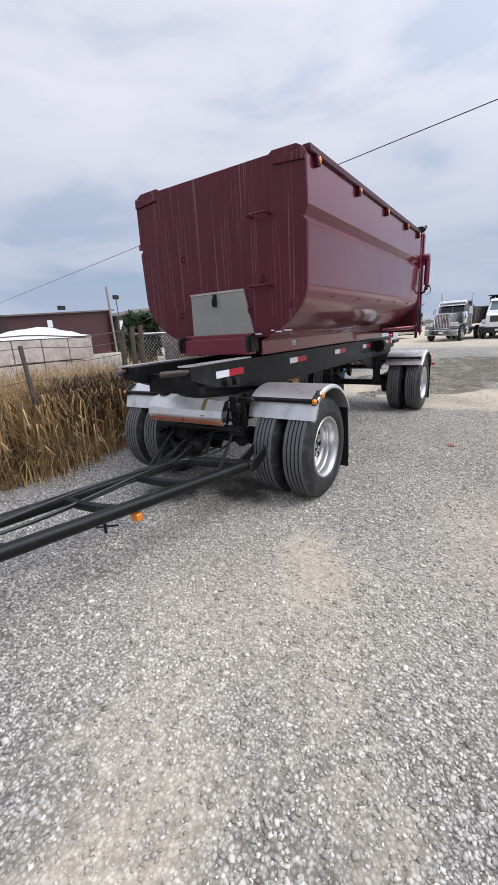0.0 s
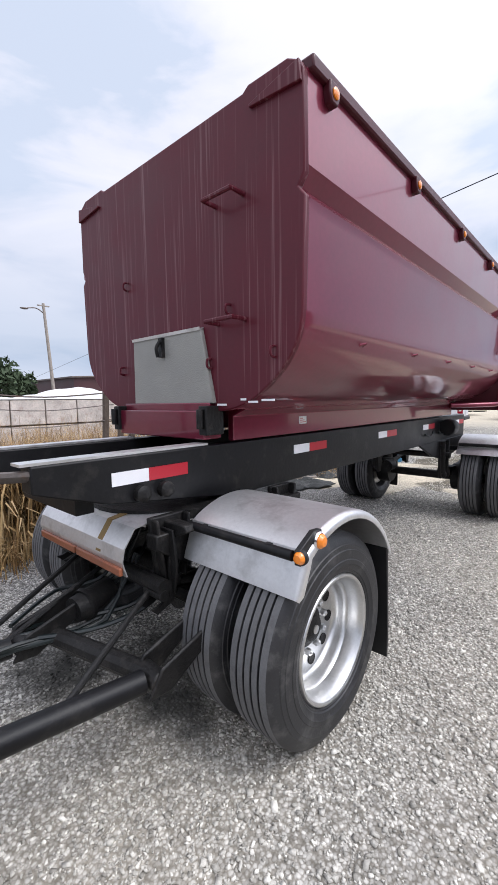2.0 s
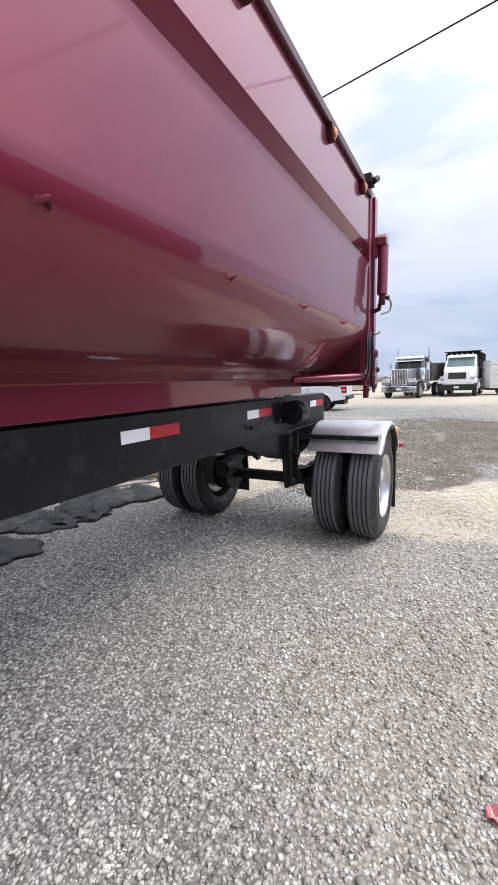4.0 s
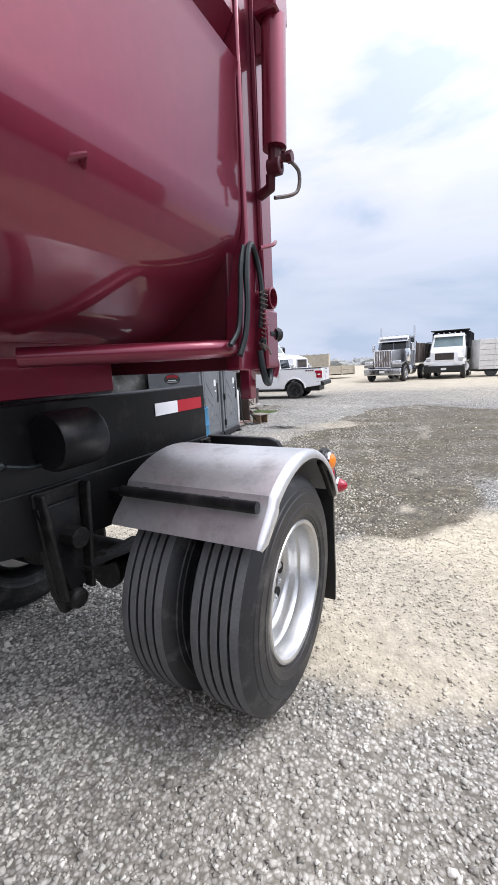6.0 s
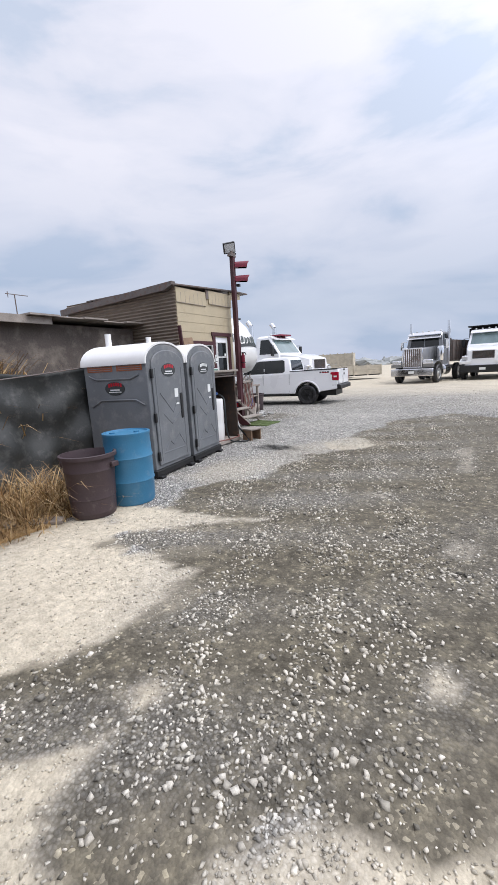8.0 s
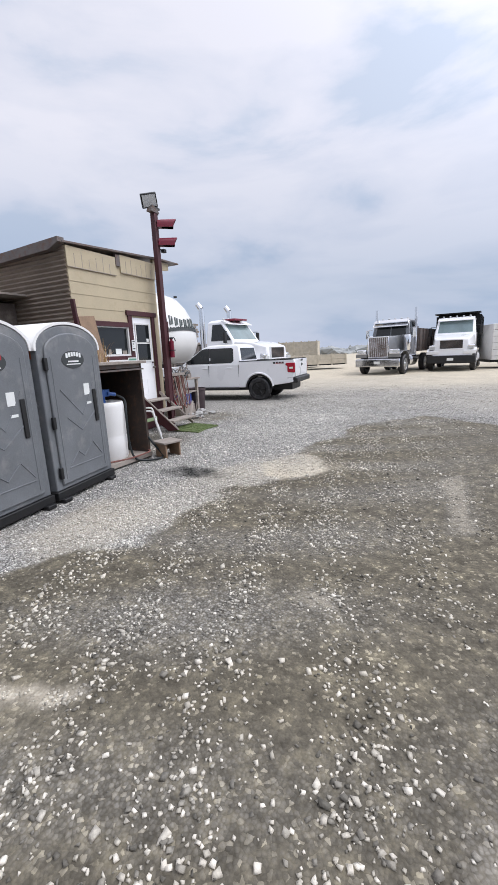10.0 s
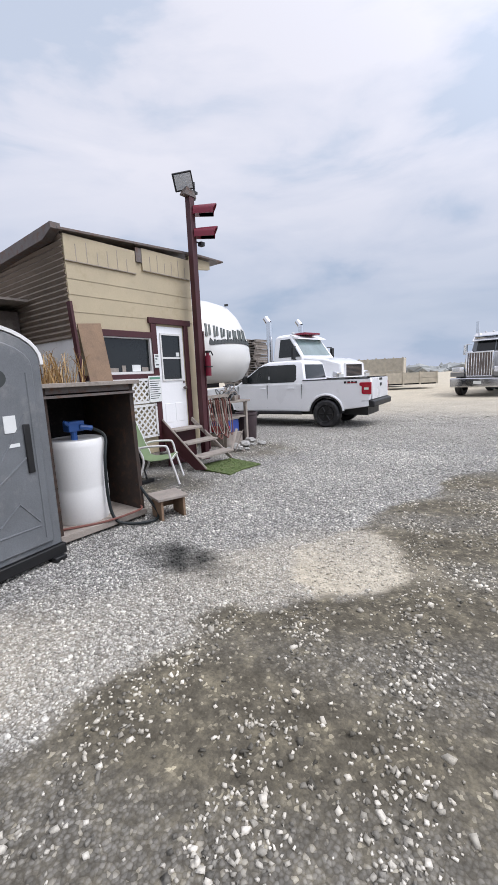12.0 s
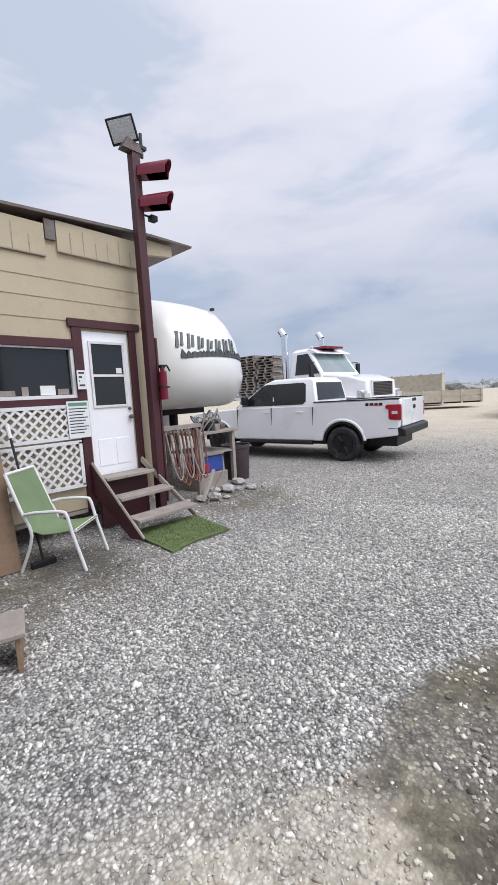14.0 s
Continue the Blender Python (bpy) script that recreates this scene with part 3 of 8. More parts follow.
def make_stones():
    """Loose stones along the way through the yard, one mesh."""
    rng = np.random.default_rng(5)
    n = 400000
    y = rng.uniform(-0.8, 22.0, n)
    y = np.where(rng.random(n) < 0.10, 21.0 + np.abs(rng.normal(0, 4.0, n)), y)
    mid = np.interp(y, [-1, 3, 8, 12, 17, 23, 30], [-0.2, -0.6, -0.8, -2.0, -3.4, -4.2, -4.4])
    x = mid + np.clip(rng.normal(0, 1.5, n) * (1 + 0.12 * np.maximum(0, y - 20)), -6.5, 6.5)
    damp, pale, oil_and_shade = zones(x, y)
    bare = soft_step(wobble(x, y, 1.3, 33) - 0.45, 0.5)
    keep = rng.random(n) < np.clip(0.97 - 0.70 * damp - 0.55 * np.clip(pale, 0, 1) * (1 - damp), 0.06, 1) * (1 - 0.6 * bare * (1 - 0.4 * damp))
    # wheel tracks leave bare streaks and rows of stones along the way
    along, across = 0.95 * y - 0.31 * x, 0.95 * x + 0.31 * y
    track = wobble(across * 3.2, along * 0.55, 1.5, 41) + 0.6 * wobble(x, y, 4.5, 42)
    keep &= rng.random(n) < np.where(damp > 0.3, np.clip(0.46 + 0.80 * track, 0.08, 1.0), np.clip(0.9 + 0.3 * track, 0.5, 1.0))
    x, y, damp, pale, oil_and_shade = x[keep], y[keep], damp[keep], pale[keep], oil_and_shade[keep]
    n = len(x)
    size = np.clip(rng.lognormal(-4.93, 0.36, n), 0.004, 0.019) * (1 - 0.25 * pale) * (1 + 0.16 * damp) * (1 + 0.05 * np.clip(y - 20, 0, 8))
    cube = np.array([(-1, -1, -1), (1, -1, -1), (1, 1, -1), (-1, 1, -1), (-1, -1, 1), (1, -1, 1), (1, 1, 1), (-1, 1, 1)]) * 0.72
    tri = np.array([(0, 2, 1), (0, 3, 2), (4, 5, 6), (4, 6, 7), (0, 1, 5), (0, 5, 4), (1, 2, 6), (1, 6, 5), (2, 3, 7), (2, 7, 6), (3, 0, 4), (3, 4, 7)])
    v = cube[None] + rng.uniform(-0.42, 0.42, (n, 8, 3))
    v = v * np.stack([rng.uniform(0.8, 1.45, n), rng.uniform(0.65, 1.0, n), rng.uniform(0.45, 0.8, n)], 1)[:, None, :] * size[:, None, None]
    t, a = rng.uniform(-0.5, 0.5, n), rng.uniform(0, 6.28, n)
    ct, st, ca, sa = np.cos(t)[:, None], np.sin(t)[:, None], np.cos(a)[:, None], np.sin(a)[:, None]
    X, Z = v[..., 0] * ct + v[..., 2] * st, -v[..., 0] * st + v[..., 2] * ct
    px, py = X * ca - v[..., 1] * sa + x[:, None], X * sa + v[..., 1] * ca + y[:, None]
    pz = Z + (ground_height(x, y) + size * 0.2)[:, None]
    co = np.stack([px, py, pz], 2).reshape(-1, 3).astype(np.float32)
    faces = (tri[None] + (np.arange(n) * 8)[:, None, None]).reshape(-1, 3)
    me = bpy.data.meshes.new("gravel")
    me.vertices.add(len(co))
    me.vertices.foreach_set("co", co.ravel())
    me.loops.add(faces.size)
    me.loops.foreach_set("vertex_index", faces.ravel().astype(np.int32))
    me.polygons.add(len(faces))
    me.polygons.foreach_set("loop_start", (np.arange(len(faces)) * 3).astype(np.int32))
    me.update(calc_edges=True)
    set_zones(me, *[np.repeat(q, 8) for q in (damp, pale, oil_and_shade)])
    me.materials.append(gravel_material("loose_stone", True))
    tagged(new("gravel", me), "loose grey and white crushed stones on the yard", "gravel", kind="stuff")


make_ground()
make_stones()

# ---- the transfer trailer ----
CX = -2.34  # its middle
FRONT_AXLE, REAR_AXLE, HUB = 3.19, 8.32, 0.548


def make_wheel(parent, x_out, y, side):
    """A wheel with its tyre. side: 1 where the outer face looks to +x."""
    s = side
    bm = B()
    # dished rim: lip, well, disc
    prof = [(0.337, 0.0), (0.331, 0.010), (0.322, 0.012), (0.313, 0.006), (0.309, -0.006), (0.305, -0.012), (0.299, -0.040), (0.293, -0.062), (0.291, -0.085), (0.285, -0.092),
            (0.281, -0.115), (0.278, -0.140), (0.271, -0.160), (0.258, -0.171), (0.240, -0.175), (0.185, -0.176), (0.165, -0.172), (0.11, -0.171),
            (0.11, -0.191), (0.2, -0.202), (0.265, -0.195), (0.292, -0.16), (0.31, -0.05), (0.325, -0.03)]
    lathe(bm, [(r, h * s) for r, h in prof], "x", (x_out - 0.012 * s, y, HUB), 64, closed=True)
    wheel = part("wheel", bm, RIM, parent, "brushed aluminium wheel with a black ribbed tyre")
    bm = B()
    w = 0.285
    t = [(0.332, -0.02), (0.345, -0.004), (0.352, -0.002), (0.357, 0.004), (0.385, 0.010), (0.389, 0.013), (0.412, 0.013), (0.416, 0.010), (0.462, 0.009), (0.466, 0.005), (0.488, 0.001), (0.492, -0.004), (0.512, -0.012), (0.534, -0.026), (0.546, -0.036)]
    ribs = []
    for g in (0.076, 0.119, 0.162, 0.205):
        ribs += [(0.550, -g + 0.005), (0.547, -g + 0.004), (0.533, -g + 0.002), (0.533, -g - 0.006), (0.547, -g - 0.008), (0.550, -g - 0.009)]
    back = [(r, -w - h) for r, h in t[::-1]]
    lathe(bm, [(r, h * s) for r, h in t + ribs + back], "x", (x_out, y, HUB), 72, closed=True)
    for f in bm.faces:
        if min(math.hypot(v.co.y - y, v.co.z - HUB) for v in f.verts) > 0.5455:
            f.material_index = 1
    part("tyre", bm, [RUBBER, RUBBER_TREAD], wheel, smooth=28)
    return wheel


def wheel_details(wheel, x_out, y, s):
    """Hub cap, nuts and hand holes of an outer wheel."""
    bm = B()
    base = x_out - 0.188 * s
    lathe(bm, [(0.112, -0.03 * s), (0.112, 0.010 * s), (0.090, 0.014 * s), (0.084, 0.024 * s), (0.072, 0.030 * s), (0.068, 0.046 * s), (0.050, 0.054 * s), (0.0005, 0.056 * s)], "x", (base, y, HUB), 24)
    part("hub", bm, GREASE, wheel, "black hub cap")
    bm = B()
    lathe(bm, [(0.024, 0.054 * s), (0.024, 0.060 * s), (0.016, 0.063 * s), (0.0005, 0.064 * s)], "x", (base, y, HUB), 16)
    part("hub_plug", bm, RIM, wheel, "bright plug in the hub cap")
    for k in range(10):
        a = 2 * math.pi * k / 10 + 0.2
        bm = B()
        lathe(bm, [(0.020, -0.01 * s), (0.020, 0.024 * s), (0.016, 0.034 * s), (0.009, 0.040 * s), (0.0005, 0.042 * s)], "x", (base + 0.002 * s, y + 0.138 * math.cos(a), HUB + 0.138 * math.sin(a)), 6)
        part("lug_nut", bm, RIM, wheel)
    for k in range(10):
        a = 2 * math.pi * k / 10 + 0.5
        bm = B()
        lathe(bm, [(0.032, -0.016 * s), (0.032, 0.002 * s), (0.029, 0.001 * s), (0.028, -0.001 * s), (0.0005, -0.001 * s)], "x", (base + 0.004 * s, y + 0.214 * math.cos(a), HUB + 0.214 * math.sin(a)), 18)
        part("hand_hole", bm, GREASE, wheel)


def arc(cy, cz, r, a0, a1, n):
    return [(cy + r * math.cos(radians(a0 + (a1 - a0) * k / n)), cz + r * math.sin(radians(a0 + (a1 - a0) * k / n))) for k in range(n + 1)]


def make_fender(parent, xa, xb, y):
    """Half-round fender over a pair of wheels, with its rolled lip and cross bar. xa is the outer edge."""
    lo, hi = min(xa, xb), max(xa, xb)
    front = y == FRONT_AXLE
    line = [(y - 0.415, 0.925), (y - 0.405, 0.96), (y - 0.36, 1.085)] + arc(y, 0.60, 0.63, 123, 27, 20) if front else [(y - 0.47, 0.965), (y - 0.452, 0.995), (y - 0.36, 1.09)] + arc(y, 0.60, 0.63, 123, 27, 20)
    by, bz = (y - 0.395, 1.115) if front else (y - 0.405, 1.10)
    bm = B()
    sheet(bm, line, "x", lo, hi, 0.008)
    f = part("fender", bm, ALUMINIUM, parent, "half-round dull aluminium fender")
    bm = B()
    e = xa
    out = 0.012 if xa > xb else -0.012
    ring = []
    for i, p in enumerate(line):
        q = (0.60 - p[1], p[0] - y)
        L = math.hypot(*q)
        into = ((y - p[0]) / L, (0.60 - p[1]) / L)
        sag = 0.5 if i == 0 else 0.85 if i == 1 else 1.0
        sec = [(0, 0), (0.012, 0.002), (0.023, 0.009), (0.030, 0.019), (0.033, 0.032), (0.032, 0.044), (0.027, 0.045), (0.025, 0.02), (0, 0.008)]
        ring.append([bm.verts.new((e + math.copysign(a, out) * sag, p[0] + into[0] * b * sag, p[1] + into[1] * b * sag)) for a, b in sec])
    for a, b in zip(ring, ring[1:]):
        for k in range(9):
            bm.faces.new((a[k], a[(k + 1) % 9], b[(k + 1) % 9], b[k]))
    bm.faces.new(ring[0])
    bm.faces.new(ring[-1][::-1])
    part("lip", bm, ALUMINIUM, f, "rolled aluminium lip", smooth=60)
    bm = B()
    sweep(bm, [(lo + 0.02, by, bz), (hi - 0.02, by, bz)], 0.024, 12)
    box(bm, lo + 0.1, lo + 0.13, by - 0.01, by + 0.05, bz - 0.02, bz + 0.01)
    box(bm, hi - 0.20, hi - 0.17, by - 0.01, by + 0.05, bz - 0.02, bz + 0.01)
    part("cross_bar", bm, BLACK, f, "black tube across the front of the fender")
    # mud flap behind
    bm = B()
    prism(bm, [(y + 0.575, 0.88), (y + 0.60, 0.88), (y + 0.635, 0.30), (y + 0.625, 0.14), (y + 0.61, 0.14), (y + 0.615, 0.30)], "x", lo + 0.02, hi - 0.01)
    part("mud_flap", bm, BLACK_TRIM, f, "black rubber mud flap")
    return f


def lamp(parent, name, lens, p, r, axis, d, ring=CHROME):
    """A round lamp with a ring; d is the sign along the axis."""
    bm = B()
    lathe(bm, [(r * 1.18, 0), (r * 1.2, 0.012 * d), (r * 1.02, 0.02 * d), (r, 0.012 * d)], axis, p, 22)
    ob = part(name, bm, ring, parent)
    bm = B()
    lathe(bm, [(r, 0.008 * d), (r * 0.96, 0.026 * d), (r * 0.6, 0.04 * d), (0.001, 0.044 * d)], axis, p, 22)
    part("lens", bm, lens, ob)
    return ob


def make_trailer():
    t = thing("transfer_trailer", "maroon dump-body transfer trailer parked on black steel chassis", "trailer", (CX, 5.8, 0))
    # --- the box: half section, mirrored and pushed along the length
    y0, y1, top = 3.19, 8.28, 3.38
    half = [(1.135, top), (1.135, 2.945), (1.080, 2.862), (1.148, 2.782), (1.135, 2.730), (1.13, 2.25), (1.115, 2.15), (1.07, 2.045), (0.99, 1.945), (0.88, 1.855), (0.76, 1.785), (0.60, 1.735), (0.40, 1.72)]
    low = curve([(a, b, 0) for a, b in half[5:]], 3)
    half = half[:5] + [(p.x, p.y) for p in low]
    outer = half + [(-a, b) for a, b in half[::-1]]
    inner = [(a - math.copysign(0.05, a), b if i in (0, len(outer) - 1) else b + (0.05 if b < 2.1 else 0)) for i, (a, b) in enumerate(outer)]
    bm = B()
    rows = []
    for y in (y0, 4.4, 5.6, 6.8, y1):
        rows.append(([bm.verts.new((CX + a, y, b)) for a, b in outer], [bm.verts.new((CX + a, y, b)) for a, b in inner]))
    n = len(outer)
    for (o0, i0), (o1, i1) in zip(rows, rows[1:]):
        for k in range(n - 1):
            bm.faces.new((o0[k], o0[k + 1], o1[k + 1], o1[k]))
            bm.faces.new((i0[k], i1[k], i1[k + 1], i0[k + 1]))
        for k in (0, n - 1):
            bm.faces.new((o0[k], o1[k], i1[k], i0[k]))
    for o, i in (rows[0], rows[-1]):
        for k in range(n - 1):
            bm.faces.new((o[k], i[k], i[k + 1], o[k + 1]))
    body = part("dump_body", bm, MAROON, t, "glossy maroon half-round steel box with a pressed groove along it", smooth=14)
    # front plate with clipped upper corners
    edge = [(a * 1.004, b) for a, b in half[1:]]
    edge = [(1.135, 3.30), (1.135, 3.36), (1.11, 3.41), (1.04, 3.45), (0.78, 3.455), (0.74, 3.43)] + []
    right = [(1.14, 2.9), (1.10, 2.84), (1.145, 2.79)] + half[5:]
    outline = edge[::-1] + right
    full = outline + [(-a, b) for a, b in outline[::-1]]
    bm = B()
    prism(bm, [(CX + a, b) for a, b in full], "y", 3.155, 3.20)
    part("front_wall", bm, MAROON_FRONT, body, "maroon front wall with pale run marks", bevel=0.008)
    for s in (1, -1):
        bm = B()
        prism(bm, [(CX + s * 1.13, 3.30), (CX + s * 1.12, 3.40), (CX + s * 0.8, 3.34), (CX + s * 0.8, 3.325)], "y", 3.135, 3.156)
        part("corner_gusset", bm, MAROON_FRONT, body, bevel=0.004)
        # top rail
        bm = B()
        box(bm, CX + s * 1.08, CX + s * 1.165, 3.2, 8.28, 3.37, 3.44)
        part("top_rail", bm, MAROON_SHADED, body, "maroon top rail with shade in its colour", bevel=0.012)
        # sill along the foot of the box
        bm = B()
        prism(bm, [(CX + s * 0.44, 1.53), (CX + s * 0.49, 1.53), (CX + s * 0.49, 1.69), (CX + s * 0.60, 1.735), (CX + s * 0.44, 1.735)], "y", 3.3, 8.1)
        part("sill", bm, MAROON, body, "maroon sill rail", bevel=0.006)
    # lower front beam and grey hatch
    bm = B()
    box(bm, CX - 0.50, CX + 0.46, 3.07, 3.22, 1.55, 1.73)
    box(bm, CX - 0.50, CX + 0.46, 3.12, 3.16, 1.72, 1.78)
    part("front_beam", bm, MAROON, body, bevel=0.008)
    for s in (-0.52, 0.47):
        bm = B()
        box(bm, CX + s - 0.035, CX + s + 0.035, 3.05, 3.2, 1.58, 1.76)
        sweep(bm, [(CX + s, 3.03, 1.62), (CX + s, 3.03, 1.74)], 0.022, 8)
        part("latch", bm, GREASE, body, "greasy black latch block", bevel=0.006)
    bm = B()
    prism(bm, [(CX - 0.37, 1.775), (CX + 0.49, 1.775), (CX + 0.385, 2.245), (CX - 0.36, 2.245)], "y", 3.125, 3.158)
    hatch = part("hatch", bm, GREY_PLATE, body, "grey metal hatch cover", bevel=0.006)
    bm = B()
    sheet(bm, [(3.118, 2.248), (3.118, 2.232), (3.16, 2.252)], "x", CX - 0.365, CX + 0.39, 0.004)
    part("edge_strip", bm, ALUMINIUM, hatch)
    bm = B()
    box(bm, CX - 0.02, CX + 0.02, 3.10, 3.128, 2.09, 2.22)
    sweep(bm, curve([(CX, 3.10, 2.2), (CX, 3.07, 2.15), (CX, 3.08, 2.09)]), 0.012, 8)
    part("hatch_handle", bm, GREASE, hatch)
    # grab irons, bolts on the front wall
    for z in (2.92, 2.25):
        bm = B()
        zz = z
        sweep(bm, [(CX + 0.52, 3.16, zz), (CX + 0.52, 3.05, zz), (CX + 0.74, 3.05, zz), (CX + 0.74, 3.16, zz)], 0.014, 8)
        part("grab_iron", bm, MAROON_FRONT, body)
    for dx, z in ((0.45, 2.02), (0.95, 2.05), (-0.55, 2.03), (0.62, 2.32), (-0.45, 2.65)):
        bm = B()
        sweep(bm, curve([(CX + dx, 3.158, z + 0.03), (CX + dx, 3.12, z + 0.02), (CX + dx, 3.12, z - 0.02), (CX + dx, 3.158, z - 0.03)]), 0.008, 6)
        part("tie_ring", bm, MAROON_FRONT, body)
    # weld seam marks, pale and broken
    for x0, x1, z in ((0.76, 0.83, 1.775), (0.86, 0.95, 1.785), (0.70, 0.74, 1.79), (0.50, 0.58, 1.76)):
        bm = B()
        box(bm, CX + x0, CX + x1, 3.148, 3.154, z, z + 0.012)
        part("weld_patch", bm, REFLECT_W, body)
    # tarp marker lamps under the rail, in teardrop guards
    for s in (1, -1):
        for y in (3.38, 4.585, 5.80, 7.01, 7.93):
            bm = B()
            pts = [(y - 0.045, 3.39), (y + 0.045, 3.39), (y + 0.05, 3.33), (y + 0.03, 3.285), (y - 0.03, 3.285), (y - 0.05, 3.33)]
            prism(bm, pts, "x", CX + s * 1.13, CX + s * 1.178)
            g = part("lamp_guard", bm, MAROON_SHADED, body, "maroon lamp guard with an amber lamp", bevel=0.008)
            bm = B()
            lathe(bm, [(0.029, 0), (0.029, 0.006 * s), (0.018, 0.012 * s), (0.001, 0.014 * s)], "x", (CX + s * 1.178, y + 0.004, 3.337), 16)
            part("lens", bm, AMBER, g)
        for y in (3.85, 4.75, 5.65, 6.55, 7.45):
            bm = B()
            p = (1.098, 2.10)
            sweep(bm, [(CX + s * (1.115 - 0.06 * abs(math.cos(a)) + 0.022 * math.sin(a)), y - 0.04 * math.cos(a), 2.08 + 0.055 * math.sin(a)) for a in [math.pi * q / 8 for q in range(9)]], 0.009, 7)
            part("tie_hook", bm, MAROON, body)
    bm = B()
    box(bm, CX - 1.22, CX - 1.135, 3.2, 3.36, 2.86, 2.93)
    part("side_lamp", bm, MAROON, body, bevel=0.01)
    # sticker on the sill
    bm = B()
    box(bm, CX + 0.491, CX + 0.495, 4.04, 4.14, 1.60, 1.66)
    stk = part("sticker", bm, PAPER, body, "small white printed sticker")
    for k in range(3):
        bm = B()
        box(bm, CX + 0.495, CX + 0.4965, 4.05, 4.13 - 0.02 * k, 1.611 + 0.015 * k, 1.617 + 0.015 * k)
        part("print_line", bm, REFLECT_R, stk)
    # rear frame posts and tailgate
    for s in (1, -1):
        bm = B()
        prism(bm, [(8.285, 3.46), (8.285, 2.15), (8.21, 1.90), (8.17, 1.60), (8.495, 1.57), (8.505, 3.44), (8.46, 3.48)], "x", CX + s * 1.07, CX + s * 1.150)
        part("rear_post", bm, MAROON, body, "maroon rear corner post", bevel=0.01)
        bm = B()
        box(bm, CX + s * 1.148, CX + s * 1.172, 8.39, 8.496, 1.62, 3.42)
        part("post_rib", bm, MAROON, body, bevel=0.006)
        bm = B()
        sweep(bm, curve([(CX + s * 1.10, 8.30, 1.69), (CX + s * 1.09, 8.10, 1.69), (CX + s * 1.0, 7.95, 1.685), (CX + s * 0.62, 7.55, 1.68)]), 0.036, 14)
        part("lower_pipe", bm, MAROON, body)
        bm = B()
        box(bm, CX + s * 1.1, CX + s * 1.2, 8.05, 8.2, 3.42, 3.5)
        sweep(bm, [(CX + s * 1.21, 8.1, 3.44), (CX + s * 1.21, 8.26, 3.52)], 0.03, 8)
        part("hinge_block", bm, GREASE, body, bevel=0.006)
    bm = B()
    box(bm, CX - 1.09, CX + 1.09, 8.21, 8.285, 1.60, 2.28)
    part("rear_bolster", bm, MAROON_SHADED, body, "maroon plate under the end of the box, coloured as in shade", bevel=0.006)
    bm = B()
    box(bm, CX - 1.06, CX + 1.06, 8.36, 8.42, 1.68, 3.38)
    for z in (1.72, 2.3, 2.88, 3.33):
        box(bm, CX - 1.1, CX + 1.1, 8.422, 8.47, z - 0.05, z + 0.05)
    part("tailgate", bm, MAROON, body, "maroon ribbed tailgate", bevel=0.008)
    # gate cylinder
    for s in (1, -1):
        cx = CX + s * 1.25
        bm = B()
        sweep(bm, [(cx, 8.375, 2.49), (cx, 8.405, 2.96)], 0.05, 20)
        c = part("gate_cylinder", bm, MAROON, body, "maroon hydraulic cylinder at the tailgate")
        bm = B()
        sweep(bm, [(cx, 8.37, 2.42), (cx, 8.375, 2.50)], 0.028, 10)
        lathe(bm, [(0.026, -0.03), (0.034, -0.026), (0.034, 0.026), (0.026, 0.03), (0.014, 0.03), (0.014, -0.03)], "x", (cx, 8.372, 2.42), 16, closed=True)
        sweep(bm, [(cx - 0.02 * s, 8.385, 2.475), (cx + 0.06 * s, 8.41, 2.455)], [0.022, 0.018], 6)
        lathe(bm, [(0.0005, 0.044 * s), (0.024, 0.044 * s), (0.024, 0.066 * s), (0.0005, 0.066 * s)], "x", (cx, 8.405, 2.458), 6)
        part("rod_end", bm, MAROON_SHADED, c)
        bm = B()
        sweep(bm, [(cx - 0.02 * s, 8.372, 2.40), (cx - 0.03 * s, 8.39, 2.355), (cx - 0.09 * s, 8.40, 2.335)], [0.022, 0.024, 0.022], 8)
        part("clevis", bm, MAROON_SHADED, c, bevel=0.004)
        bm = B()
        prism(bm, [(8.33, 2.95), (8.33, 3.02), (8.38, 3.06), (8.46, 3.06), (8.46, 2.95)], "x", cx - 0.055, cx + 0.04)
        box(bm, min(cx, cx - 0.12 * s), max(cx, cx - 0.12 * s), 8.40, 8.46, 2.86, 3.05)
        part("cylinder_mount", bm, MAROON, c, bevel=0.008)
        bm = B()
        sweep(bm, curve([(cx + 0.05 * s, 8.41, 2.45), (cx + 0.07 * s, 8.47, 2.42), (cx + 0.06 * s, 8.46, 2.34), (cx, 8.36, 2.30)]), 0.008, 6)
        part("oil_line", bm, STEEL, c)
        xf = CX + s * 1.20
        for dx, r, pts in ((-0.035, 0.013, [(8.14, 1.66), (8.18, 1.74), (8.21, 1.86), (8.23, 1.99), (8.275, 2.10), (8.32, 2.12), (8.35, 2.06), (8.36, 1.96), (8.35, 1.86), (8.34, 1.78)]),
                           (-0.055, 0.011, [(8.10, 1.70), (8.16, 1.77), (8.19, 1.90), (8.22, 2.02), (8.27, 2.11)]),
                           (-0.02, 0.015, [(8.30, 1.68), (8.305, 1.60), (8.335, 1.545), (8.385, 1.535), (8.415, 1.575), (8.405, 1.63), (8.36, 1.67), (8.325, 1.73)])):
            bm = B()
            sweep(bm, curve([(xf + s * (dx + 0.010 * math.sin(q)), a, b) for q, (a, b) in enumerate(pts)]), r, 8)
            part("hydraulic_hose", bm, HOSE, body, "black hydraulic hose")
        bm = B()
        sweep(bm, [(xf - 0.02 * s, 8.325, 1.72), (xf - 0.015 * s, 8.375, 1.665)], [0.017, 0.021], 6)
        part("hose_end", bm, STEEL, body, "crimped steel hose end")
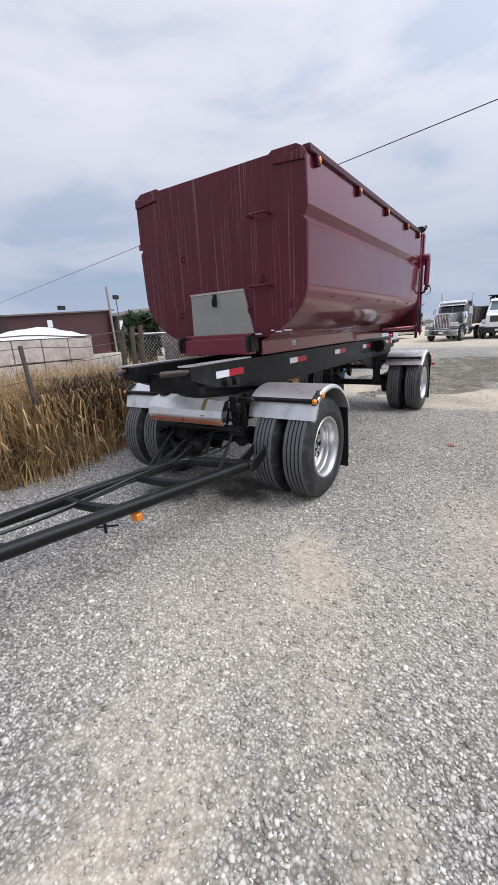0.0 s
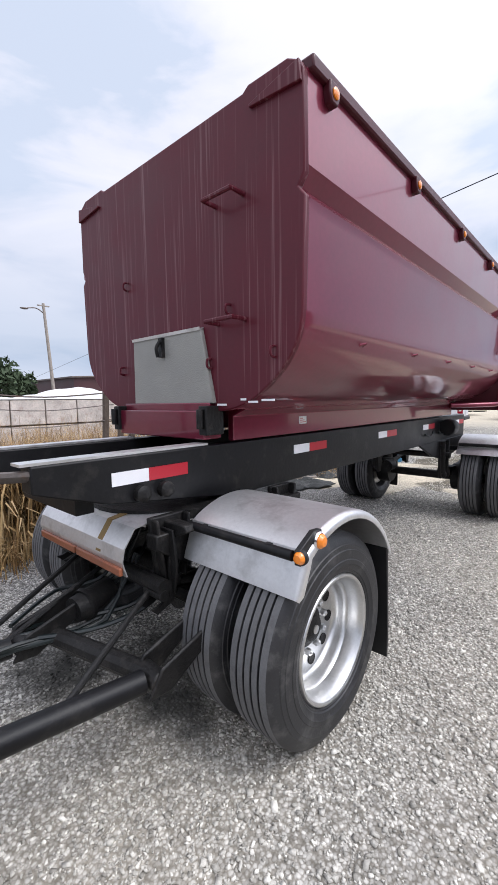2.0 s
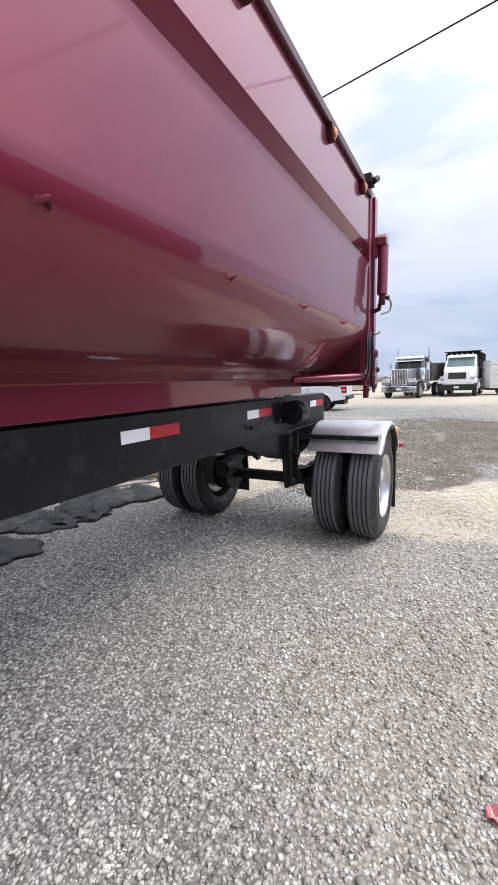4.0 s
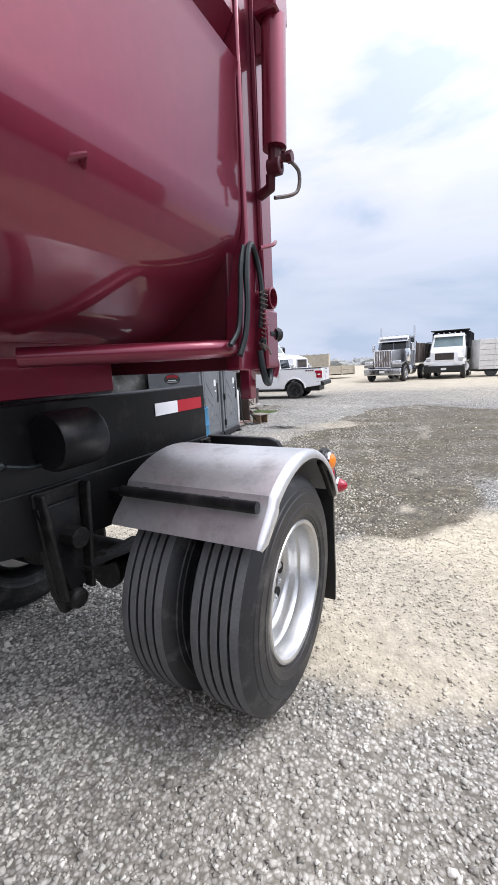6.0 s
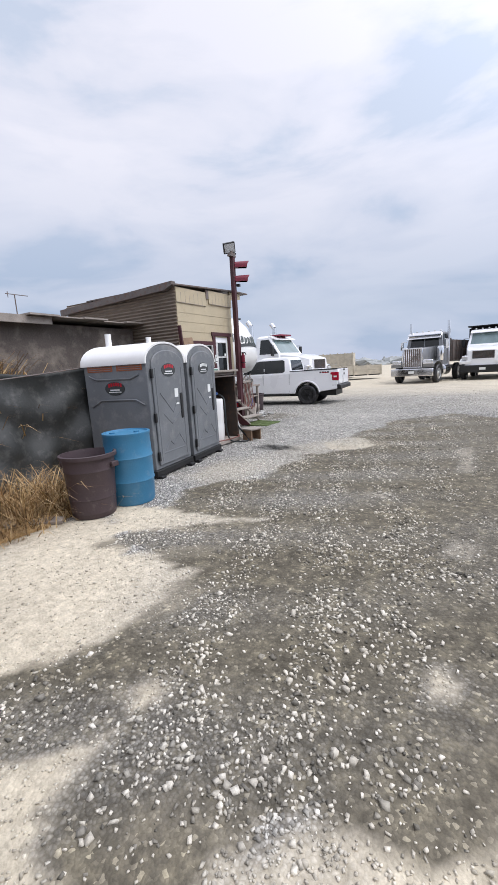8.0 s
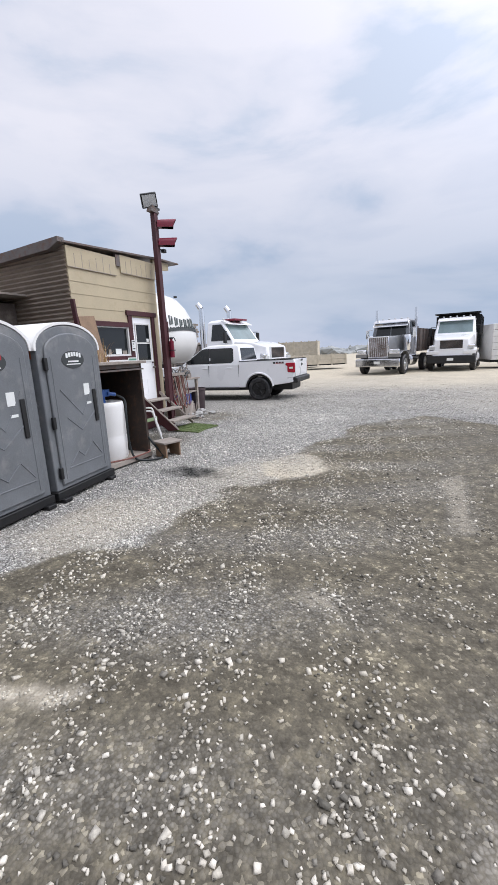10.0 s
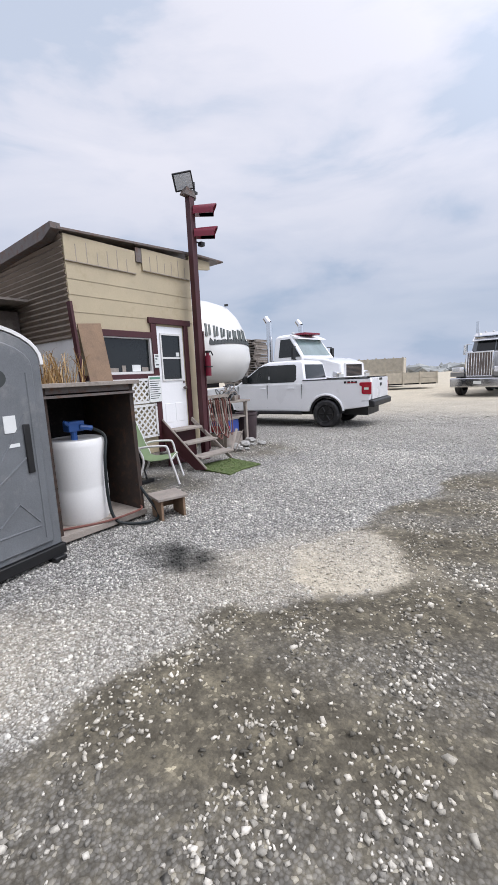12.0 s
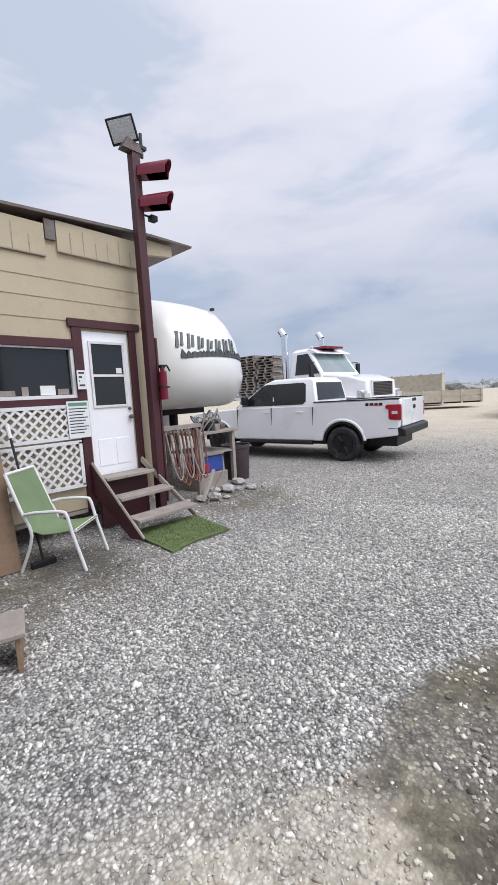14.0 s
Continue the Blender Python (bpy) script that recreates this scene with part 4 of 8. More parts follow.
        bm = B()
        lathe(bm, [(0.046, -0.05 * s), (0.048, 0.03 * s), (0.040, 0.032 * s), (0.038, -0.045 * s)], "x", (xf - 0.03 * s, 8.425, 1.915), 20, closed=True)
        ring = part("socket_ring", bm, MAROON, body)
        bm = B()
        lathe(bm, [(0.0005, -0.04 * s), (0.037, -0.04 * s), (0.037, -0.044 * s), (0.0005, -0.044 * s)], "x", (xf - 0.03 * s, 8.425, 1.915), 20)
        part("socket_floor", bm, GREASE, ring)
        bm = B()
        box(bm, min(xf, xf - 0.06 * s), max(xf, xf - 0.06 * s), 8.34, 8.47, 1.60, 1.86)
        part("gate_plate", bm, MAROON, body, bevel=0.01)
        bm = B()
        sweep(bm, [(xf - 0.02 * s, 8.38, 1.755), (xf - 0.02 * s, 8.44, 1.755), (xf - 0.02 * s, 8.441, 1.755), (xf - 0.015 * s, 8.49, 1.755)], [0.024, 0.024, 0.034, 0.034], 12)
        part("coupling", bm, GREASE, body, "black hydraulic coupling")
        for yy in (8.335, 8.36):
            bm = B()
            pts = [(xf + s * (-0.012 + 0.012 * math.cos(a * 1.25)), yy + 0.012 * math.sin(a * 1.25), 1.94 - 0.0042 * a) for a in range(52)]
            sweep(bm, pts, 0.003, 4)
            part("coil_spring", bm, STEEL, body)
        bm = B()
        sweep(bm, curve([(xf, 8.30, 2.10), (xf + 0.03 * s, 8.36, 2.12), (xf + 0.03 * s, 8.40, 2.14)]), 0.009, 6)
        part("hook", bm, MAROON, body)
        bm = B()
        sweep(bm, curve([(xf - 0.03 * s, 8.42, 1.66), (xf - 0.02 * s, 8.47, 1.62), (xf - 0.03 * s, 8.46, 1.56)]), 0.022, 8)
        part("gate_latch", bm, MAROON, body)
        bm = B()
        box(bm, CX + s * 1.1, CX + s * 1.15, 8.25, 8.31, 1.47, 1.6)
        part("latch_lug", bm, MAROON, body, bevel=0.005)
    # --- chassis
    for s in (1, -1):
        bm = B()
        x0, x1 = CX + s * 0.47, CX + s * 0.35
        prism(bm, [(2.06, 1.515), (2.06, 1.39), (2.42, 1.275), (3.36, 1.16), (8.91, 1.16), (8.91, 1.51)], "x", min(x0, x1), max(x0, x1))
        rail = part("chassis_rail", bm, BLACK, t, "black steel chassis rail with red and white tape", bevel=0.008)
        bm = B()
        box(bm, CX + s * 0.36, CX + s * 0.46, 2.02, 3.1, 1.517, 1.53)
        part("wear_strip", bm, ALUMINIUM, rail)
        for y, L in ((2.435, 0.49), (3.996, 0.49), (5.548, 0.49), (6.924, 0.46), (8.403, 0.46)):
            for (a, b), mm in (((0, 0.45), REFLECT_W), ((0.45, 1), REFLECT_R)):
                bm = B()
                xx = CX + s * 0.472
                box(bm, min(xx, xx + 0.003 * s), max(xx, xx + 0.003 * s), y + a * L, y + b * L - 0.002, 1.365, 1.435)
                part("reflective_tape", bm, mm, rail)
        bm = B()
        sweep(bm, [(CX + s * 0.44, 2.08, 1.47), (CX + s * 0.30, 1.85, 1.47)], 0.035, 8, squash=0.6)
        part("rail_tip", bm, STEEL, rail)
        for y in (2.6, 2.75):
            bm = B()
            lathe(bm, [(0.045, 0), (0.045, 0.04 * s), (0.03, 0.05 * s), (0.001, 0.05 * s)], "x", (CX + s * 0.47, y, 1.305), 14)
            part("rail_plug", bm, GREASE, rail)
        for y in (6.95, 7.5):
            bm = B()
            sweep(bm, curve([(CX + s * 0.49, y, 1.30), (CX + s * 0.51, y + 0.15, 1.27), (CX + s * 0.5, y + 0.3, 1.33)]), 0.009, 6)
            dot(bm, (CX + s * 0.5, y, 1.30), 0.02)
            part("air_line", bm, HOSE, rail)
    for y in (2.35, 3.6, 4.6, 5.6, 6.6, 7.6, 8.8):
        bm = B()
        box(bm, CX - 0.35, CX + 0.35, y - 0.05, y + 0.05, 1.22, 1.42)
        part("crossmember", bm, BLACK, t, bevel=0.006)
    bm = B()
    lathe(bm, [(0.11, 7.85), (0.12, 7.87), (0.12, 8.05), (0.11, 8.07)], "y", (CX + 0.56, -0.2, 1.36), 20)
    part("air_tank", bm, BLACK, t, "black air tank")
    # turntable and front bogie
    bm = B()
    lathe(bm, [(0.55, 1.09), (0.58, 1.10), (0.58, 1.155), (0.40, 1.16)], "z", (CX, FRONT_AXLE, 0), 36)
    part("turntable", bm, GREASE, t, "greasy steel turntable ring", bevel=0)
    for s in (1, -1):
        bm = B()
        prism(bm, [(2.62, 1.08), (2.62, 1.0), (2.80, 0.88), (3.95, 0.84), (3.95, 1.08)], "x", CX + s * 0.52 - 0.05, CX + s * 0.52 + 0.05)
        part("bogie_rail", bm, GREASE, t, bevel=0.008)
        for ya in (FRONT_AXLE, REAR_AXLE):
            for k in range(4):
                bm = B()
                L = 0.55 - 0.09 * k
                sheet(bm, [(ya - L, 0.76 - 0.016 * k + 0.02), (ya - L / 2, 0.74 - 0.016 * k), (ya, 0.73 - 0.016 * k), (ya + L / 2, 0.74 - 0.016 * k), (ya + L, 0.76 - 0.016 * k + 0.02)], "x", CX + s * 0.52 - 0.04, CX + s * 0.52 + 0.04, 0.014)
                part("leaf_spring", bm, GREASE, t)
            for dy in ((-0.44, 0.6) if ya == FRONT_AXLE else (-0.6, 0.6)):
                bm = B()
                low = 0.60 if ya == REAR_AXLE else 0.72
                prism(bm, [(ya + dy - 0.12, 1.16), (ya + dy + 0.12, 1.16), (ya + dy + 0.07, low + 0.12), (ya + dy + 0.04, low), (ya + dy - 0.05, low), (ya + dy - 0.08, low + 0.1)], "x", CX + s * 0.46, CX + s * 0.50)
                for rib in (-0.12, 0.10):
                    prism(bm, [(ya + dy + rib, 1.16), (ya + dy + rib + 0.02, 1.16), (ya + dy + rib * 0.6 + 0.02, low + 0.08), (ya + dy + rib * 0.6, low + 0.08)], "x", CX + s * 0.50, CX + s * 0.56)
                lathe(bm, [(0.045, 0.0), (0.045, 0.05 * s), (0.03, 0.06 * s), (0.0005, 0.06 * s)], "x", (CX + s * 0.495, ya + dy, low + 0.06), 14)
                part("spring_hanger", bm, GREASE, t, bevel=0.01)
            bm = B()
            sweep(bm, [(CX + s * 0.45, ya - 0.14, 0.66), (CX + s * 0.45, ya - 0.34, 0.66)], 0.085, 16)
            sweep(bm, [(CX + s * 0.45, ya - 0.34, 0.66), (CX + s * 0.45, ya - 0.37, 0.66)], 0.098, 16)
            part("brake_chamber", bm, GREASE, t, "black brake chamber")
            bm = B()
            lathe(bm, [(0.205, 0), (0.21, 0.05 * s), (0.21, 0.2 * s), (0.15, 0.22 * s)], "x", (CX + s * 0.5, ya, HUB), 24)
            part("brake_drum", bm, GREASE, t)
            f = make_fender(t, CX + s * 1.345, CX + s * (0.60 if ya == FRONT_AXLE else 0.64), ya)
            for xo in (1.325, 0.97):
                w = make_wheel(t, CX + s * xo, ya, s)
                if xo > 1:
                    wheel_details(w, CX + s * xo, ya, s)
            # lamps at the fender
            if ya == FRONT_AXLE:
                bm = B()
                prism(bm, [(ya - 0.395, 1.075), (ya - 0.345, 1.065), (ya - 0.21, 1.15), (ya - 0.22, 1.20), (ya - 0.28, 1.205), (ya - 0.40, 1.14)], "x", CX + s * 1.345 - 0.012, CX + s * 1.345 + 0.018)
                br = part("lamp_bracket", bm, BLACK_TRIM, f, bevel=0.004)
                lamp(br, "marker_lamp", AMBER, (CX + s * 1.36, ya - 0.255, 1.155), 0.036, "x", s)
                lamp(br, "turn_lamp", AMBER, (CX + s * 1.358, ya - 0.372, 1.112), 0.030, "y", -1, BLACK_TRIM)
            else:
                bm = B()
                xs2 = sorted((CX + s * 1.305, CX + s * 1.345))
                prism(bm, [(ya + 0.36, 1.08), (ya + 0.37, 1.12), (ya + 0.40, 1.148), (ya + 0.45, 1.155), (ya + 0.50, 1.135), (ya + 0.56, 1.075), (ya + 0.615, 1.0), (ya + 0.655, 0.925), (ya + 0.668, 0.875), (ya + 0.655, 0.835), (ya + 0.62, 0.82), (ya + 0.58, 0.83), (ya + 0.53, 0.89), (ya + 0.46, 0.98)], "x", *xs2)
                br = part("lamp_bracket", bm, BLACK_TRIM, f, "black lamp bracket behind the fender", bevel=0.012)
                lamp(br, "marker_lamp", AMBER, (CX + s * 1.345, ya + 0.45, 1.078), 0.046, "x", s)
                bm = B()
                dot(bm, (CX + s * 1.345, ya + 0.55, 0.972), 0.034, (0.3, 0.75, 1.15), 14)
                part("red_reflector", bm, RED_LENS, br)
                bm = B()
                lathe(bm, [(0.050, 0), (0.052, 0.012 * s), (0.043, 0.022 * s)], "x", (CX + s * 1.345, ya + 0.612, 0.895), 20)
                tl = part("tail_lamp", bm, CHROME, br)
                bm = B()
                lathe(bm, [(0.043, 0.01 * s), (0.041, 0.03 * s), (0.030, 0.05 * s), (0.018, 0.064 * s), (0.001, 0.07 * s)], "x", (CX + s * 1.345, ya + 0.612, 0.895), 20)
                part("lens", bm, RED_LENS, tl)
    for ya in (FRONT_AXLE, REAR_AXLE):
        bm = B()
        sweep(bm, [(CX - 1.0, ya, HUB), (CX + 1.0, ya, HUB)], 0.065, 14)
        part("axle", bm, GREASE, t, "greasy black axle tube")
    for ya, zz in ((FRONT_AXLE - 0.55, 0.80), (FRONT_AXLE + 0.55, 0.95), (REAR_AXLE - 0.6, 0.95), (REAR_AXLE + 0.55, 1.0)):
        bm = B()
        sweep(bm, [(CX - 0.6, ya, zz), (CX + 0.6, ya, zz)], 0.045, 10)
        part("cross_tube", bm, GREASE, t)
    # rear hanger plates under the rail
    for s in (1, -1):
        bm = B()
        prism(bm, [(6.8, 1.17), (8.9, 1.17), (8.75, 1.0), (8.5, 0.95), (8.0, 0.88), (7.65, 0.90), (7.3, 0.98)], "x", CX + s * 0.44, CX + s * 0.48)
        prism(bm, [(7.6, 1.1), (7.8, 1.1), (7.78, 0.7), (7.7, 0.7)], "x", CX + s * 0.47, CX + s * 0.52)
        part("subframe", bm, BLACK, t, bevel=0.006)
        bm = B()
        prism(bm, [(CX + s * 0.47, 1.17), (CX + s * 0.92, 1.165), (CX + s * 0.98, 1.145), (CX + s * 1.015, 1.09), (CX + s * 1.02, 0.96), (CX + s * 0.47, 0.94)], "y", 8.91, 8.96)
        part("rear_beam", bm, BLACK, t, bevel=0.008)
        bm = B()
        box(bm, CX + s * 0.45, CX + s * 1.2, 8.0, 8.06, 1.0, 1.06)
        part("fender_arm", bm, BLACK, t, bevel=0.006)
        bm = B()
        box(bm, CX + s * 0.45, CX + s * 1.2, FRONT_AXLE + 0.02, FRONT_AXLE + 0.08, 1.09, 1.15)
        part("fender_arm", bm, BLACK, t, bevel=0.006)
    # folded bright panel with amber strips between the front fenders
    bm = B()
    sheet(bm, [(2.50, 0.865), (2.475, 0.95), (2.49, 1.02), (2.56, 1.12), (2.85, 1.155)], "x", CX - 0.60, CX + 0.46, 0.008)
    pan = part("front_panel", bm, ALUMINIUM, t, "folded bright aluminium panel with amber marker strips", smooth=12)
    for x0 in (-0.57, -0.05):
        bm = B()
        box(bm, CX + x0, CX + x0 + 0.5, 2.465, 2.488, 0.875, 0.92)
        part("amber_strip", bm, material("dull_amber_strip", (0.30, 0.10, 0.05), 0.35) if x0 < -0.5 else bpy.data.materials["dull_amber_strip"], pan, bevel=0.006)
    bm = B()
    sheet(bm, [(2.4795, 0.955), (2.4945, 1.02), (2.564, 1.12), (2.66, 1.134)], "x", CX + 0.18, CX + 0.235, 0.002)
    bmesh.ops.translate(bm, vec=(0, -0.003, 0.003), verts=bm.verts[:])
    part("rust_stain", bm, material("rust_stain", (0.26, 0.17, 0.06), 0.5, 0.3), pan)
    for s in (1, -1):
        # drooping plate beside the panel, its foot bracket and the arm out to the fender bar
        bm = B()
        prism(bm, [(CX + s * 0.44, 1.10), (CX + s * 0.60, 1.10), (CX + s * 0.63, 0.90), (CX + s * 0.60, 0.74), (CX + s * 0.46, 0.70), (CX + s * 0.43, 0.86)], "y", 2.70, 2.715)
        plate = part("end_plate", bm, GREASE, t, "greasy black end plate", bevel=0.005)
        bm = B()
        prism(bm, [(2.56, 0.70), (2.60, 0.66), (2.71, 0.70), (2.71, 0.95), (2.69, 0.95), (2.68, 0.73), (2.60, 0.70)], "x", CX + s * 0.57, CX + s * 0.585)
        part("foot_bracket", bm, GREASE, plate)
        bm = B()
        prism(bm, [(2.56, 0.70), (2.60, 0.66), (2.71, 0.70), (2.71, 0.95), (2.69, 0.95), (2.68, 0.73), (2.60, 0.70)], "x", CX + s * 0.46, CX + s * 0.475)
        part("foot_bracket", bm, GREASE, plate)
        bm = B()
        sweep(bm, [(CX + s * 0.45, 2.63, 0.76), (CX + s * 0.61, 2.63, 0.76)], 0.03, 12)
        part("bracket_pin", bm, GREASE, plate)
        bm = B()
        prism(bm, [(CX + s * 0.44, 1.13), (CX + s * 0.68, 1.135), (CX + s * 0.70, 1.10), (CX + s * 0.46, 1.00)], "y", 2.72, 2.80)
        part("bar_arm", bm, GREASE, t, "black arm carrying the fender bar", bevel=0.008)
        bm = B()
        sweep(bm, [(CX + s * 0.53, 2.76, 0.72), (CX + s * 0.62, 2.95, 0.56), (CX + s * 0.64, 3.10, 0.54)], 0.035, 10)
        part("torque_arm", bm, GREASE, t)
    # drawbar, turned a little to the trailer's left
    ends = []
    for (x0, ya), (x1, yb) in (((CX + 0.798, 2.36), (CX + 0.36, -0.15)), ((CX + 0.05, 2.05), (CX - 0.13, 0.15))):
        d = Vector((x1 - x0, yb - ya, 0)).normalized()
        a = Vector((x0, ya, 0.52))
        ends.append((a, a + d * 4.6 + Vector((0, 0, 0.12))))
    bar = None
    for a, b in ends:
        bm = B()
        sweep(bm, [a, a + (b - a) * 0.5, b], 0.053, 14)
        tube = part("drawbar_tube", bm, BLACK, t, "black steel drawbar tube")
        bar = bar or tube
    for k in (0.14, 0.29, 0.46, 0.66):
        p, q = ends[0][0].lerp(ends[0][1], k), ends[1][0].lerp(ends[1][1], k - 0.05)
        bm = B()
        sweep(bm, curve([p, p.lerp(q, 0.5) + Vector((0, 0, -0.02)), q]), 0.04, 8)
        part("drawbar_brace", bm, BLACK, t)
    for k, off in enumerate((0.05, 0.09, -0.03)):
        p0 = ends[1][0]
        pts = [p0.lerp(ends[1][1], u) + Vector((0.09 + off * math.sin(u * 7), 0, 0.04 + 0.05 * math.sin(u * 9 + k) - 0.03 * k)) for u in [i / 10 for i in range(-1, 11)]]
        pts = [Vector((CX + 0.1 + off, 2.75, 0.85))] + pts
        bm = B()
        sweep(bm, curve(pts, 3), 0.012, 6)
        part("air_hose", bm, HOSE, t, "black air hose along the drawbar")
    p = ends[0][0].lerp(ends[0][1], 0.268)
    bm = B()
    box(bm, p.x - 0.03, p.x + 0.05, p.y - 0.03, p.y + 0.03, p.z - 0.12, p.z - 0.06)
    part("drawbar_lamp", bm, AMBER, bar, "amber marker lamp", bevel=0.008)
    bm = B()
    sweep(bm, [(p.x - 0.12, p.y - 0.2, p.z - 0.06), (p.x - 0.12, p.y - 0.2, p.z - 0.17)], 0.012, 6)
    sweep(bm, [(p.x - 0.18, p.y - 0.24, p.z - 0.12), (p.x - 0.05, p.y - 0.13, p.z - 0.12)], 0.008, 6)
    part("hose_hook", bm, GREASE, bar)
    for a, _ in ends:
        bm = B()
        sweep(bm, [(a.x - 0.075, a.y + 0.05, a.z), (a.x + 0.075, a.y + 0.05, a.z)], 0.05, 14)
        for dx in (-0.085, 0.065):
            prism(bm, [(a.y - 0.02, a.z - 0.05), (a.y + 0.10, a.z - 0.06), (a.y + 0.40, a.z + 0.10), (a.y + 0.38, a.z + 0.17), (a.y + 0.05, a.z + 0.07)], "x", a.x + dx, a.x + dx + 0.02)
        part("drawbar_hinge", bm, GREASE, t, bevel=0.012)
    bm = B()
    sweep(bm, [ends[0][0] + Vector((0, 0.05, 0)), ends[1][0] + Vector((-0.02, 0.18, 0))], 0.05, 10)
    part("cross_tube", bm, GREASE, t)
    for a, top in ((ends[0][0].lerp(ends[0][1], 0.08), (CX + 0.45, 2.72, 0.80)), (ends[1][0].lerp(ends[1][1], 0.06), (CX - 0.35, 2.7, 0.80)), (ends[1][0].lerp(ends[1][1], 0.02), (CX - 0.1, 2.7, 0.75))):
        bm = B()
        sweep(bm, [a, top], 0.016, 8)
        part("support_link", bm, GREASE, t)
    bm = B()
    sweep(bm, [(CX + 0.05, 2.62, 0.64), (CX + 0.09, 2.45, 0.62), (CX + 0.09, 2.449, 0.62), (CX + 0.10, 2.42, 0.617), (CX + 0.10, 2.419, 0.617), (CX + 0.11, 2.36, 0.615)], [0.07, 0.08, 0.094, 0.094, 0.08, 0.072], 20)
    part("brake_chamber", bm, GREASE, t)
    for k in range(5):
        bm = B()
        x = CX - 0.3 + 0.16 * k
        sweep(bm, curve([(x, 3.0, 0.95), (x + 0.05, 2.75, 0.6 + 0.06 * (k % 3)), (x - 0.06, 2.45, 0.55), (CX - 0.1 + 0.05 * k, 2.1, 0.56)]), 0.013, 6)
        part("air_hose", bm, HOSE, t)
    return t


make_trailer()

# ---- the site office and what stands round it ----
WX = -7.44  # face of its front wall


def make_office():
    o = thing("site_office", "tan board-clad site office with corrugated side and maroon trim", "building", (-9.3, 18.45, 0), kind="")
    y0, y1 = 17.24, 19.72
    def top(y):
        return 3.70 + (y - y0) * 0.055
    # front wall in pieces round the door and window
    bm = B()
    X0, X1 = WX - 0.12, WX - 0.02
    box(bm, X0, X1, y0, y1, 2.66, 3.68)
    box(bm, X0, X1, y0, 17.62, 0.3, 2.66)
    box(bm, X0, X1, 18.66, 18.80, 0.3, 2.66)
    box(bm, X0, X1, 19.42, y1, 0.3, 2.66)
    box(bm, X0, X1, 17.62, 18.66, 0.3, 1.70)
    box(bm, X0, X1, 17.62, 18.66, 2.32, 2.66)
    box(bm, X0, X1, 18.80, 19.42, 2.52, 2.66)
    w = part("front_wall", bm, TAN, o)
    # broad lapped boards
    z = 2.36
    rows = (2.36, 2.62, 2.86, 3.08, 3.30, 3.36)
    for k, (a, b) in enumerate(zip(rows, rows[1:])):
        if k == 4:
            continue
        bm = B()
        ya, yb = y0 + 0.01, 18.70 if b < 2.7 else y1 - 0.02
        prism(bm, [(WX - 0.022, a), (WX - 0.004, a + 0.004), (WX - 0.012, b + 0.012), (WX - 0.022, b + 0.012)], "y", ya, yb)
        part("board", bm, TAN, w)
    # upper vertical-grooved panels, one slipped lower, and a gap between
    for ya, yb, za, dz in ((y0, 18.46, 3.32, 0.0), (18.60, y1, 3.40, 0.0)):
        bm = B()
        box(bm, WX - 0.02, WX + 0.012, ya, yb, za, top(ya) - 0.02)
        p = part("panel", bm, TAN, w)
        n = 7
        for k in range(1, n):
            yy = ya + (yb - ya) * k / n
            bm = B()
            box(bm, WX + 0.012, WX + 0.0135, yy - 0.006, yy + 0.006, za + 0.005, za + 0.20 + 0.05 * (k % 3))
            part("groove", bm, WOOD, p)
        bm = B()
        box(bm, WX + 0.012, WX + 0.016, ya, yb, za, za + 0.012)
        part("shadow_joint", bm, WOOD, p)
    bm = B()
    box(bm, WX - 0.015, WX + 0.02, 18.47, 18.585, 3.52, 3.74)
    part("loose_block", bm, STEEL, w)
    # roof
    bm = B()
    prism(bm, [(17.15, 3.70), (17.15, 3.735), (19.9, 3.90), (20.62, 3.90), (20.62, 3.87), (19.9, 3.86)], "x", WX - 3.2, WX + 0.06)
    part("roof", bm, STEEL, o, "thin dark sheet roof with an overhanging eave", bevel=0.004)
    bm = B()
    prism(bm, [(19.72, 3.85), (20.3, 3.84), (20.3, 3.70), (19.72, 3.62)], "x", WX - 0.1, WX - 0.03)
    part("eave_board", bm, TAN, o)
    # side wall of corrugated sheets
    bm = B()
    n = 18
    line = []
    for k in range(n * 4 + 1):
        z = 2.24 + k * (3.72 - 2.24) / (n * 4)
        line.append((17.22 - 0.022 * math.sin(k * math.pi / 2), z))
    sheet(bm, line, "x", WX - 4.2, WX - 0.005, 0.004)
    part("corrugated_wall", bm, CORRUGATED, o, "brown corrugated metal side wall", smooth=60)
    bm = B()
    box(bm, WX - 4.2, WX - 0.01, 17.235, 17.30, 0.2, 2.26)
    part("side_wall", bm, WHITE_OLD, o, "white painted lower side wall")
    bm = B()
    prism(bm, [(WX + 0.05, 3.70), (WX + 0.05, 3.78), (WX - 4.3, 3.60), (WX - 4.3, 3.44), (WX - 0.2, 3.6)], "y", 17.06, 17.2)
    part("fascia", bm, STEEL, o, "grey roof fascia")
    bm = B()
    box(bm, WX - 4.2, WX - 0.12, 19.60, y1, 0.2, 3.75)
    box(bm, WX - 4.2, WX - 4.1, 17.3, 19.6, 0.2, 3.6)
    part("rear_wall", bm, TAN, o)
    # maroon trim
    for a, b, za, zb in ((18.66, 18.775, 0.3, 2.55), (19.435, 19.53, 0.3, 2.56), (17.45, 18.66, 2.30, 2.40), (17.3, 18.66, 1.60, 1.70)):
        bm = B()
        box(bm, WX - 0.018, WX + 0.026, a, b, za, zb)
        part("trim_board", bm, MAROON_WOOD, o, bevel=0.004)
    bm = B()
    box(bm, WX - 0.018, WX + 0.03, 18.62, 19.60, 2.555, 2.655)
